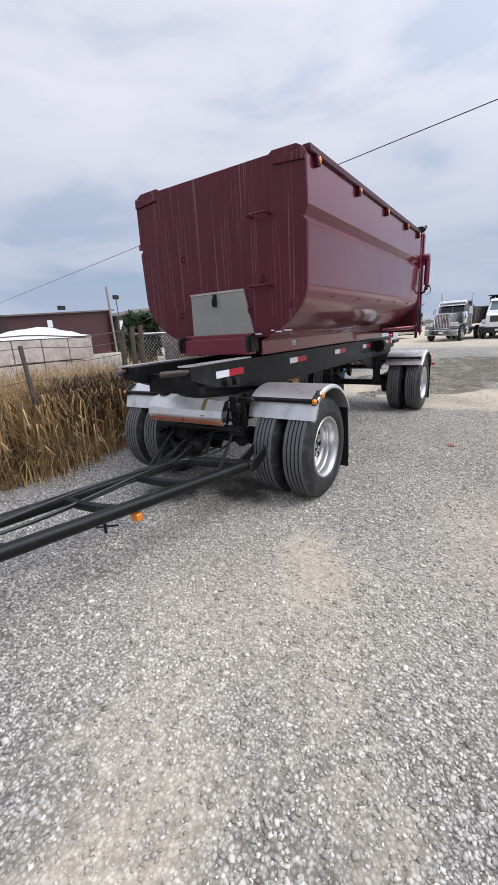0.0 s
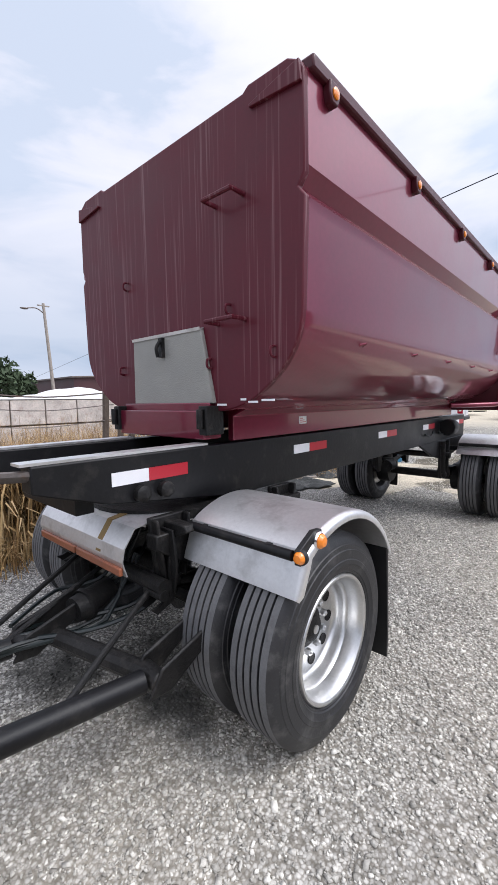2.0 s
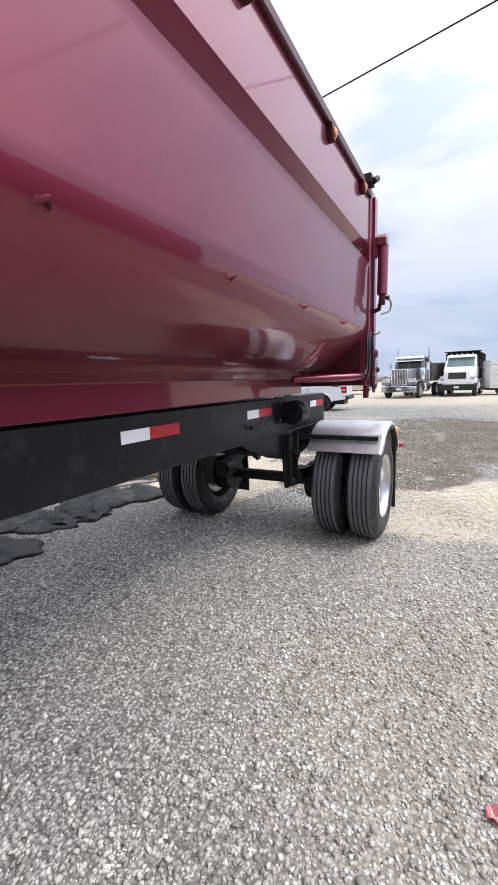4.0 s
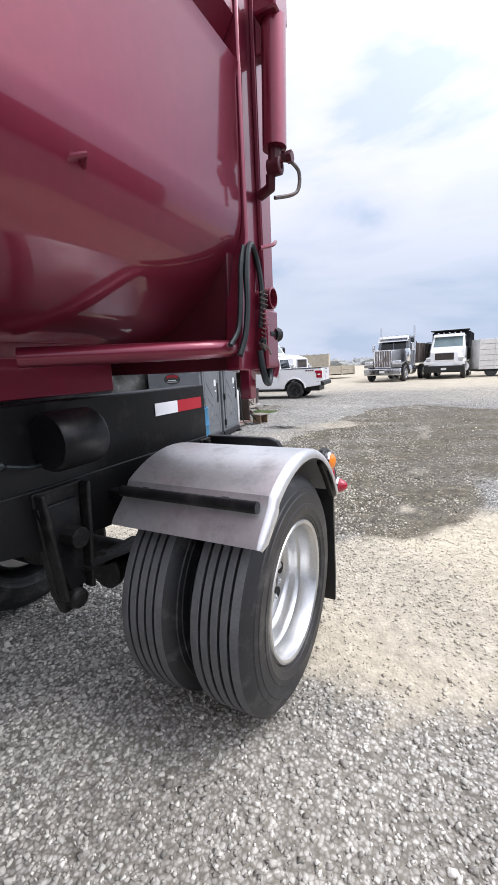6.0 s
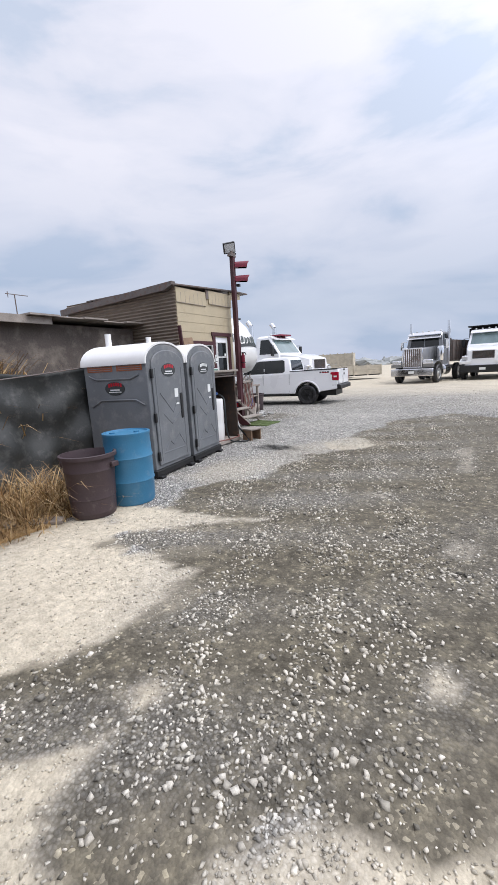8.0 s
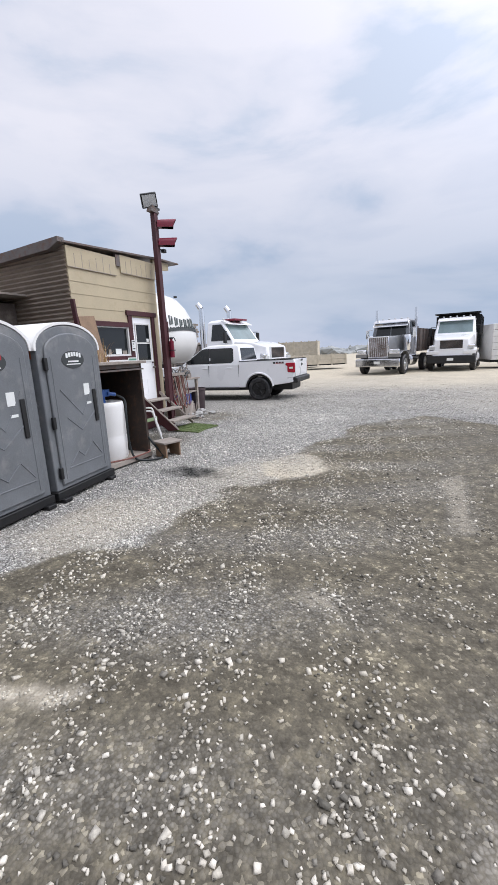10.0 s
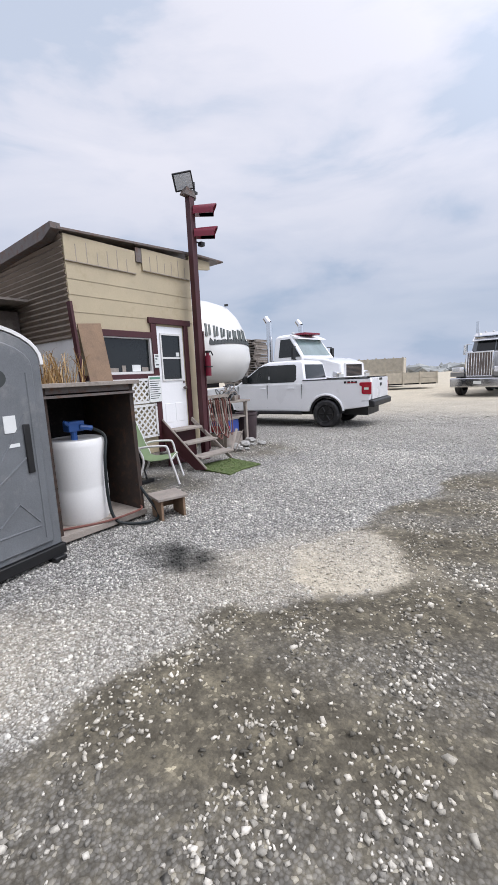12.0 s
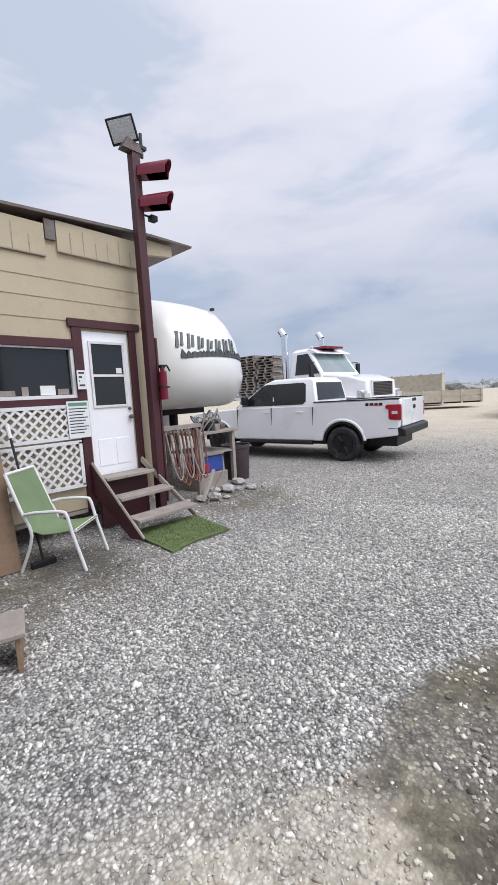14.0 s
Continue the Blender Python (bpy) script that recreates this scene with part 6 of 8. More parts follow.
def make_toilet(at, rz, red):
    t = thing("portable_toilet", "grey plastic portable toilet with domed white roof", "toilet", at, rz, "portable toilets", world_coords=False)
    # own space: door faces +x, width along y
    W, D, H = 0.52, 0.60, 1.80
    bm = B()
    box(bm, -D - 0.03, D + 0.03, -W - 0.02, W + 0.02, 0.04, 0.14)
    for y in (-W + 0.08, W - 0.08):
        box(bm, -D - 0.06, D + 0.08, y - 0.06, y + 0.06, 0.0, 0.05)
    part("skid_base", bm, BLACK_TRIM, t, bevel=0.01)
    arch = [(-W, 0.14), (W, 0.14), (W, H)] + [(W * math.cos(a), H + 0.26 * math.sin(a)) for a in [math.pi * k / 12 for k in range(1, 12)]] + [(-W, H)]
    bm = B()
    prism(bm, arch, "x", -D, D)
    body = part("cabin", bm, PLASTIC_GREY, t, bevel=0.012)
    bm = B()
    cap = [(-W - 0.03, H - 0.03)] + [((W + 0.03) * math.cos(math.pi - a), H + 0.30 * math.sin(a)) for a in [math.pi * k / 16 for k in range(0, 17)]] + [(W + 0.03, H - 0.03)]
    sheet(bm, cap, "x", -D - 0.03, D + 0.005, 0.03)
    part("roof", bm, PLASTIC_WHITE, t, "domed translucent white roof", smooth=50)
    inner = [(-W + 0.09, 0.20), (W - 0.09, 0.20), (W - 0.09, H - 0.05)] + [((W - 0.09) * math.cos(a), H - 0.05 + 0.22 * math.sin(a)) for a in [math.pi * k / 12 for k in range(1, 12)]] + [(-W + 0.09, H - 0.05)]
    bm = B()
    prism(bm, inner, "x", D + 0.001, D + 0.028)
    door = part("door", bm, PLASTIC_GREY, t, "moulded grey door, shut", bevel=0.012)
    # moulded relief on the door
    for pts in (([(-0.28, 1.32), (0.05, 0.98), (0.30, 1.36)]), ([(-0.22, 0.98), (0.0, 0.80), (0.28, 1.0)]), ([(-0.26, 0.42), (-0.12, 0.55), (-0.02, 0.47), (0.16, 0.62), (0.32, 0.42)]), ([(-0.30, 0.38), (0.32, 0.38)]), ([(-0.36, 0.26), (-0.36, 1.7)]), ([(0.36, 0.26), (0.36, 1.7)])):
        bm = B()
        sweep(bm, [(D + 0.026, y, z) for y, z in pts], 0.010, 6)
        part("moulding", bm, PLASTIC_GREY, door)
    bm = B()
    box(bm, D + 0.028, D + 0.045, 0.27, 0.33, 0.86, 1.28)
    part("handle_recess", bm, BLACK_TRIM, door, bevel=0.008)
    bm = B()
    box(bm, D + 0.028, D + 0.034, 0.12, 0.22, 1.22, 1.36)
    part("instruction_label", bm, PAPER, door)
    bm = B()
    box(bm, D + 0.028, D + 0.033, 0.14, 0.23, 1.10, 1.13)
    part("small_label", bm, PAPER, door)
    for z in (0.35, 0.95, 1.62):
        bm = B()
        box(bm, D + 0.01, D + 0.045, -W + 0.055, -W + 0.10, z - 0.07, z + 0.07)
        part("hinge", bm, BLACK_TRIM, door, bevel=0.006)
    # oval name badges, on the door and the side wall
    rm = RED_LENS if red else PAPER
    def badge(m, parent):
        bm = B()
        pts = [(0.19 * math.cos(a), 0.105 * math.sin(a)) for a in [2 * math.pi * k / 28 for k in range(28)]]
        prism(bm, pts, "z", 0.0, 0.004, m)
        bd = part("badge", bm, INK, parent, "oval black name badge")
        bm = B()
        for k in range(6):
            a = -0.12 + 0.045 * k
            box(bm, a, a + 0.034, 0.02 + 0.02 * math.sin(k * 0.6), 0.075 + 0.015 * math.sin(k * 0.6), 0.004, 0.0055, m)
        part("badge_bars", bm, REFLECT_R if red else PAPER, bd)
        bm = B()
        box(bm, -0.09, 0.09, -0.03, -0.012, 0.004, 0.0055, m)
        box(bm, -0.12, 0.12, -0.06, -0.048, 0.004, 0.0055, m)
        part("badge_lines", bm, PAPER, bd)
    badge(Matrix.Translation((D + 0.029, 0.0, 1.66)) @ Matrix(((0, 0, 1, 0), (1, 0, 0, 0), (0, 1, 0, 0), (0, 0, 0, 1))), door)
    badge(Matrix.Translation((-0.02, -W - 0.001, 1.42)) @ Matrix(((1, 0, 0, 0), (0, 0, -1, 0), (0, 1, 0, 0), (0, 0, 0, 1))), body)
    # vents and raised panel lines on the near side
    for a, b in ((-0.52, -0.03), (0.05, 0.52)):
        bm = B()
        box(bm, a, b, -W - 0.006, -W + 0.01, 1.68, 1.78)
        v = part("vent_panel", bm, material("orange_vent", (0.34, 0.105, 0.045), 0.5) if a < -0.4 and "orange_vent" not in bpy.data.materials else bpy.data.materials["orange_vent"], body)
        for k in range(3):
            bm = B()
            sweep(bm, [(a + 0.03, -W - 0.008, 1.70 + 0.03 * k), (b - 0.03, -W - 0.008, 1.70 + 0.03 * k)], 0.005, 5)
            part("slat", bm, PLASTIC_GREY, v)
    for pts in ([(-0.5, 1.62), (-0.36, 1.56), (0.3, 1.56), (0.45, 1.62)], [(-0.5, 1.14), (-0.30, 1.24), (0.36, 1.24), (0.52, 1.16)], [(-0.5, 0.25), (0.5, 0.25)]):
        bm = B()
        sweep(bm, [(x, -W - 0.004, z) for x, z in pts], 0.014, 6)
        part("moulding", bm, PLASTIC_GREY, body)
    bm = B()
    sweep(bm, [(-D + 0.1, 0, 2.05), (-D + 0.1, 0, 2.30)], 0.05, 12)
    part("vent_pipe", bm, PLASTIC_WHITE, t)
    return t


def make_barrels():
    bm = B()
    lathe(bm, [(0.275, 0.0), (0.285, 0.03), (0.295, 0.28), (0.305, 0.30), (0.297, 0.33), (0.297, 0.58), (0.307, 0.60), (0.297, 0.63), (0.29, 0.86), (0.298, 0.88), (0.298, 0.91), (0.27, 0.915), (0.262, 0.895), (0.001, 0.893)], "z", (-4.66, 12.72, 0), 36)
    b = solo("blue_drum", bm, BLUE_DRUM, "blue plastic drum standing beside the toilets", "drum", (-4.66, 12.72, 0))
    for a in (0.09, -0.12):
        bm = B()
        lathe(bm, [(0.035, 0.893), (0.035, 0.91), (0.02, 0.912)], "z", (-4.66 + a, 12.72 + a, 0), 12)
        part("bung", bm, BLUE_DRUM, b)
    bm = B()
    lathe(bm, [(0.235, 0.0), (0.25, 0.02), (0.262, 0.22), (0.27, 0.23), (0.266, 0.25), (0.285, 0.55), (0.292, 0.56), (0.287, 0.59), (0.297, 0.70), (0.325, 0.705), (0.325, 0.745), (0.30, 0.75), (0.288, 0.69), (0.255, 0.06), (0.001, 0.05)], "z", (-4.72, 12.16, 0), 36)
    t = solo("trash_bin", bm, BROWN_BIN, "brown ribbed plastic bin open on top", "bin", (-4.72, 12.16, 0))
    for a in (0.4, 3.54):
        bm = B()
        c = Vector((-4.72 + 0.31 * math.cos(a), 12.16 + 0.31 * math.sin(a), 0.62))
        box(bm, c.x - 0.035, c.x + 0.035, c.y - 0.05, c.y + 0.05, 0.58, 0.64)
        part("grip", bm, BROWN_BIN, t, bevel=0.008)
    bm = B()
    prism(bm, [(-0.16, 0.0), (0.16, 0.0), (0.16, 0.52), (-0.16, 0.52)], "x", -0.1, 0.1, Matrix.Translation((-5.28, 12.7, 0.0)))
    box(bm, -5.42, -5.16, 12.52, 12.86, 0.52, 0.55)
    solo("wooden_crate", bm, WOOD, "weathered wooden crate behind the drums", "crate", (-5.28, 12.7, 0), bevel=0.006)
    # dark bin by the pickup
    bm = B()
    lathe(bm, [(0.22, 0.0), (0.235, 0.02), (0.265, 0.6), (0.285, 0.62), (0.285, 0.68), (0.262, 0.68), (0.23, 0.05), (0.001, 0.04)], "z", (-8.05, 22.0, 0), 30)
    solo("trash_can", bm, BROWN_BIN, "dark brown ribbed can by the pickup", "bin", (-8.05, 22.0, 0))


make_office()
make_steps()
make_pole()
make_chair()
make_fuel_cage()
make_toilet((-5.70, 14.0, 0), 8, True)
make_toilet((-5.85, 15.1, 0), 9, False)
make_barrels()

# ---- vehicles in the yard ----
def road_wheel(parent, x, y, r, w, s, rim, n=28):
    """A wheel with the axle along y in the vehicle's space; s: side that its face looks to."""
    bm = B()
    lathe(bm, [(r * 0.62, 0.0), (r * 0.60, 0.02 * s), (r * 0.55, 0.0), (r * 0.48, -0.06 * s), (r * 0.2, -0.05 * s), (r * 0.18, 0.0), (0.001, 0.0)], "y", (x, y, r), n)
    wh = part("wheel", bm, rim, parent)
    bm = B()
    lathe(bm, [(r * 0.6, -0.03 * s), (r * 0.64, 0.004 * s), (r * 0.86, 0.015 * s), (r * 0.96, -0.01 * s), (r, -0.04 * s), (r, -w * s + 0.04 * s), (r * 0.95, -w * s), (r * 0.6, -w * s)], "y", (x, y, r), n, closed=True)
    part("tyre", bm, RUBBER, wh)
    for k in range(6):
        a = k * math.pi / 3
        bm = B()
        sweep(bm, [(x + r * 0.16 * math.cos(a), y - 0.01 * s, r + r * 0.16 * math.sin(a)), (x + r * 0.54 * math.cos(a), y - 0.012 * s, r + r * 0.54 * math.sin(a))], r * 0.07, 6)
        part("spoke", bm, rim, wh)


def make_pickup():
    p = thing("pickup_truck", "white crew-cab pickup truck with dark glass and black wheels", "pickup", (-7.20, 25.46, 0), 186, world_coords=False)
    # own space: nose to +x, rear axle at 0
    R, WB, half = 0.405, 3.66, 0.99
    def arch(cx, a0=168, a1=12, n=12):
        return [(cx + 0.50 * math.cos(radians(a0 + (a1 - a0) * k / n)), R + 0.02 + 0.50 * math.sin(radians(a0 + (a1 - a0) * k / n))) for k in range(n + 1)]
    side = [(-1.24, 0.62), (-0.52, 0.52)] + arch(0) + [(0.52, 0.46), (3.1, 0.46)] + arch(WB) + [(4.22, 0.50), (4.62, 0.55), (4.66, 1.0), (4.55, 1.16), (4.2, 1.20), (3.1, 1.27), (2.95, 1.28), (0.72, 1.30), (0.72, 1.355), (-1.26, 1.375), (-1.28, 1.34)]
    bm = B()
    prism(bm, side, "y", -half, half)
    for v in bm.verts:
        if v.co.z > 1.15:
            v.co.y *= 0.955
        elif v.co.z < 0.6:
            v.co.y *= 0.97
    body = part("body", bm, WHITE, p, "white steel body", bevel=0.03)
    # cab
    bm = B()
    low = [(3.02, 1.30), (0.70, 1.34)]
    secs = []
    for z, xa, xb, w in ((1.24, 3.10, 0.66, 0.945), (1.45, 2.80, 0.68, 0.905), (1.88, 2.16, 0.76, 0.80), (1.965, 1.92, 0.88, 0.73)):
        secs.append([(xa, -w, z), (xa + 0.06, 0, z), (xa, w, z), (xb, w, z), (xb, -w, z)])
    loft(bm, secs)
    part("cab", bm, WHITE, p, bevel=0.03)
    def slanted(pts, s, lift=0.006):
        """A pane on the cab's side, from (x, z)."""
        out = []
        for x, z in pts:
            w = np.interp(z, [1.24, 1.45, 1.88, 1.965], [0.945, 0.905, 0.80, 0.73]) + lift
            out.append((x, s * w, z))
        return out
    for s in (1, -1):
        for pts, nm in (([(2.86, 1.32), (2.64, 1.52), (2.22, 1.82), (2.10, 1.85), (1.91, 1.85), (1.87, 1.32)], "front_window"), ([(1.84, 1.32), (1.88, 1.85), (1.04, 1.85), (0.97, 1.80), (0.94, 1.40), (1.02, 1.33)], "rear_window")):
            bm = B()
            a, b = slanted(pts, s), slanted(pts, s, -0.02)
            loft(bm, [b, a])
            part(nm, bm, GLASS, body, "dark side window")
        bm = B()
        loft(bm, [slanted([(1.875, 1.33), (1.92, 1.85), (1.87, 1.85), (1.83, 1.33)], s, 0.001), slanted([(1.875, 1.33), (1.92, 1.85), (1.87, 1.85), (1.83, 1.33)], s, 0.004)])
        part("door_pillar", bm, BLACK_TRIM, body)
        bm = B()
        box(bm, 2.60, 2.72, s * 0.95, s * 1.14, 1.36, 1.58)
        part("mirror", bm, BLACK_TRIM, body, bevel=0.03)
        for x in (2.05, 1.10):
            bm = B()
            box(bm, x - 0.10, x + 0.10, s * 0.965, s * 0.985, 1.13, 1.17)
            part("door_handle", bm, WHITE, body, bevel=0.008)
        for x in (2.98, 1.90, 0.74):
            bm = B()
            box(bm, x - 0.0025, x + 0.0025, s * 0.94, s * 0.9915, 0.56, 1.26)
            part("door_gap", bm, BLACK_TRIM, body)
        for cx in (0, WB):
            bm = B()
            pts = [(cx + r * math.cos(a), R + 0.02 + r * math.sin(a)) for r, rng_ in ((0.50, range(0, 13)), (0.44, range(12, -1, -1))) for a in [math.pi * k / 12 for k in rng_]]
            prism(bm, pts, "y", s * 0.80, s * 0.97)
            part("wheel_arch", bm, BLACK_TRIM, body)
            bm = B()
            line = arch(cx, 172, 8, 14)
            sweep(bm, [(x, s * 0.985, z) for x, z in [(cx + (a - cx) * 1.06, R + 0.02 + (b - R - 0.02) * 1.06) for a, b in line]], 0.035, 6)
            part("arch_flare", bm, WHITE, body)
            road_wheel(p, cx, s * 0.985, R, 0.28, s, BLACK_TRIM)
        bm = B()
        sweep(bm, [(0.75, s * 0.98, 0.42), (2.9, s * 0.98, 0.42)], 0.05, 8)
        part("running_board", bm, BLACK_TRIM, p)
        bm = B()
        prism(bm, [(0.72, 1.36), (0.72, 1.385), (-1.24, 1.40), (-1.24, 1.375)], "y", s * 0.88, s * 0.95)
        part("bed_rail_cap", bm, BLACK_TRIM, body)
        bm = B()
        prism(bm, [(-1.29, 1.27), (-1.00, 1.27), (-0.965, 1.24), (-0.97, 1.19), (-1.03, 1.16), (-1.03, 0.98), (-1.06, 0.95), (-1.29, 0.94)], "y", s * 0.93, s * 0.982)
        tl = part("tail_light", bm, RED_LENS, body, "red tail light", bevel=0.01)
        bm = B()
        box(bm, -1.22, -1.10, s * 0.978, s * 0.984, 1.07, 1.13)
        part("reversing_lens", bm, PAPER, tl)
        bm = B()
        for k in range(4):
            box(bm, -0.90 + 0.10 * k, -0.83 + 0.10 * k, s * 0.951, s * 0.956, 1.25, 1.31)
        part("decal", bm, BLACK_TRIM, body, "black and red four-wheel-drive decal")
        bm = B()
        box(bm, -0.86, -0.62, s * 0.956, s * 0.958, 1.255, 1.275)
        part("decal_stripe", bm, REFLECT_R, body)
        bm = B()
        box(bm, 4.40, 4.64, s * 0.80, s * 0.97, 0.90, 1.10)
        part("head_light", bm, FLOOD_GLASS, body, bevel=0.02)
    for pts, nm in (([(3.02, 1.42), (2.84, 1.48), (2.10, 1.84)], "windscreen"),):
        bm = B()
        secs = []
        for z, x, w in ((1.36, 3.0, 0.84), (1.86, 2.23, 0.73)):
            secs.append([(x, -w, z), (x + 0.06, 0, z), (x, w, z), (x - 0.03, w, z - 0.02), (x + 0.03, 0, z - 0.02), (x - 0.03, -w, z - 0.02)])
        loft(bm, secs)
        part(nm, bm, GLASS, body)
    bm = B()
    loft(bm, [[(0.665, -0.8, 1.42), (0.665, 0.8, 1.42), (0.72, 0.8, 1.42), (0.72, -0.8, 1.42)], [(0.742, -0.71, 1.84), (0.742, 0.71, 1.84), (0.80, 0.71, 1.84), (0.80, -0.71, 1.84)]])
    part("back_window", bm, GLASS, body)
    bm = B()
    box(bm, -1.30, -1.26, -0.86, 0.86, 0.80, 1.375)
    tg = part("tailgate", bm, WHITE, body, "white tailgate", bevel=0.015)
    bm = B()
    dot(bm, (-1.305, 0.0, 1.18), 0.075, (0.15, 1.5, 0.7), 14)
    part("badge", bm, BLACK_TRIM, tg)
    bm = B()
    box(bm, -1.305, -1.295, -0.16, 0.16, 1.30, 1.37)
    part("handle", bm, BLACK_TRIM, tg)
    bm = B()
    prism(bm, [(-1.38, 0.60), (-1.38, 0.76), (-1.27, 0.80), (-1.0, 0.80), (-1.0, 0.60)], "y", -0.98, 0.98)
    part("rear_bumper", bm, BLACK_TRIM, p, "black rear bumper", bevel=0.03)
    bm = B()
    prism(bm, [(4.45, 0.45), (4.45, 0.75), (4.72, 0.72), (4.72, 0.50)], "y", -0.95, 0.95)
    part("front_bumper", bm, CHROME, p, bevel=0.03)
    bm = B()
    box(bm, 4.60, 4.70, -0.70, 0.70, 0.78, 1.08)
    part("grille", bm, BLACK_TRIM, p, bevel=0.02)
    bm = B()
    box(bm, -1.1, 4.4, -0.6, 0.6, 0.34, 0.56)
    part("underbody", bm, BLACK_TRIM, p)
    # tonneau of dark cloth and rear load visible behind the cab
    bm = B()
    box(bm, -1.2, 0.66, -0.84, 0.84, 1.345, 1.36)
    part("bed_floor_cover", bm, BLACK_TRIM, p)


def big_wheel(parent, x, y, s, r=0.52, rim=None):
    bm = B()
    lathe(bm, [(r * 0.60, 0.0), (r * 0.55, 0.01 * s), (r * 0.45, -0.05 * s), (r * 0.25, -0.06 * s), (r * 0.22, 0.03 * s), (0.001, 0.05 * s)], "y", (x, y, r), 20)
    wh = part("wheel", bm, rim or RIM, parent)
    bm = B()
    lathe(bm, [(r * 0.58, -0.02 * s), (r * 0.66, 0.005 * s), (r * 0.9, 0.01 * s), (r, -0.04 * s), (r, -0.24 * s), (r * 0.9, -0.28 * s), (r * 0.58, -0.27 * s)], "y", (x, y, r), 24, closed=True)
    part("tyre", bm, RUBBER, wh)


def make_conventional_truck(name, at, rz, label, paint, hood_w, chrome, tub, sloped):
    """A bonneted heavy truck in its own space: nose to +x, front axle at 0, width along y."""
    t = thing(name, label, "truck", at, rz, "heavy trucks", world_coords=False)
    F = 1.02  # nose ahead of the front axle
    hw, cw = hood_w, 1.08
    bm = B()
    if sloped:
        secs = [[(F - 0.10, -hw * 0.82, 0.75), (F - 0.10, hw * 0.82, 0.75), (F - 0.16, hw * 0.74, 1.72), (F - 0.16, -hw * 0.74, 1.72)], [(0.2, -hw * 0.95, 0.8), (0.2, hw * 0.95, 0.8), (0.2, hw * 0.86, 1.92), (0.2, -hw * 0.86, 1.92)], [(-0.75, -hw, 0.8), (-0.75, hw, 0.8), (-0.75, hw * 0.92, 2.02), (-0.75, -hw * 0.92, 2.02)]]
    else:
        secs = [[(F - 0.15, -hw * 0.50, 0.72), (F - 0.15, hw * 0.50, 0.72), (F - 0.15, hw * 0.48, 1.98), (F - 0.15, -hw * 0.48, 1.98)], [(-1.05, -hw * 0.66, 0.8), (-1.05, hw * 0.66, 0.8), (-1.05, hw * 0.64, 2.10), (-1.05, -hw * 0.64, 2.10)]]
    loft(bm, secs)
    hood = part("hood", bm, paint, t, bevel=0.06)
    xg = F - 0.13
    bm = B()
    gw, g0, g1 = (0.56, 1.22, 1.66) if sloped else (0.50, 0.96, 1.95)
    box(bm, xg - 0.1, xg + 0.015, -gw, gw, g0, g1)
    grille = part("grille", bm, BLACK_TRIM if sloped else STEEL, hood, bevel=0.02)
    bm = B()
    for a, b, c, d in ((-gw - 0.05, -gw, g0, g1), (gw, gw + 0.05, g0, g1), (-gw - 0.05, gw + 0.05, g1, g1 + 0.06), (-gw - 0.05, gw + 0.05, g0 - 0.05, g0)):
        box(bm, xg - 0.1, xg + 0.04, a, b, c, d)
    part("grille_surround", bm, CHROME if chrome else WHITE, hood, bevel=0.012)
    n = 9
    for k in range(n):
        bm = B()
        if sloped:
            z = g0 + 0.03 + k * (g1 - g0 - 0.06) / (n - 1)
            box(bm, xg + 0.012, xg + 0.026, -gw, gw, z - 0.008, z + 0.008)
        else:
            y = -gw + 0.06 + k * (2 * gw - 0.12) / (n - 1)
            box(bm, xg + 0.012, xg + 0.026, y - 0.012, y + 0.012, g0, g1)
        part("grille_bar", bm, CHROME if chrome else STEEL, grille)
    # fenders and lamps
    for s in (1, -1):
        bm = B()
        line = [(F - 0.08, 0.92), (F - 0.06, 1.10), (0.62, 1.22), (0.25, 1.27), (-0.2, 1.22), (-0.5, 1.05), (-0.66, 0.78)]
        y0, y1 = (s * hw * 0.55, s * 1.22)
        sheet(bm, line[::-1], "y", min(y0, y1), max(y0, y1), 0.05)
        part("fender", bm, paint, t, smooth=60, bevel=0.02)
        bm = B()
        if sloped:
            prism(bm, [(F - 0.16, 1.18), (F - 0.13, 1.40), (F - 0.33, 1.44), (F - 0.36, 1.20)], "y", s * 0.80, s * 1.12)
        else:
            box(bm, F - 0.22, F - 0.02, s * 0.62, s * 1.14, 1.10, 1.34)
        hl = part("head_lamp", bm, CHROME, t, bevel=0.03)
        bm = B()
        box(bm, F - 0.06, F - 0.01 + (0 if not sloped else -0.08), s * 0.80, s * 1.08, 1.18, 1.31)
        part("lens", bm, FLOOD_GLASS, hl)
        big_wheel(t, 0, s * 1.20, s)
        # tank, step and air cleaner
        bm = B()
        lathe(bm, [(0.30, -1.9), (0.33, -1.88), (0.33, -0.95), (0.30, -0.93)], "x", (0, s * 0.98, 0.72), 22)
        part("fuel_tank", bm, CHROME if chrome else WHITE, t)
        if chrome:
            bm = B()
            lathe(bm, [(0.19, 1.25), (0.2, 1.28), (0.2, 1.95), (0.17, 2.08), (0.05, 2.12)], "z", (-0.75, s * 1.02, 0), 20)
            part("air_cleaner", bm, CHROME, t)
            bm = B()
            sweep(bm, [(-1.9, s * 1.12, 0.95), (-1.9, s * 1.12, 3.58)], 0.085, 14)
            part("exhaust_stack", bm, CHROME, t, "chrome exhaust stack")
        bm = B()
        box(bm, -1.02, -0.92, s * 1.24, s * 1.40, 1.95, 2.42)
        sweep(bm, [(-1.05, s * 1.05, 2.45), (-0.97, s * 1.32, 2.45)], 0.02, 6)
        sweep(bm, [(-1.05, s * 1.05, 1.95), (-0.97, s * 1.32, 1.95)], 0.02, 6)
        part("mirror", bm, CHROME if chrome else BLACK_TRIM, t, bevel=0.02)
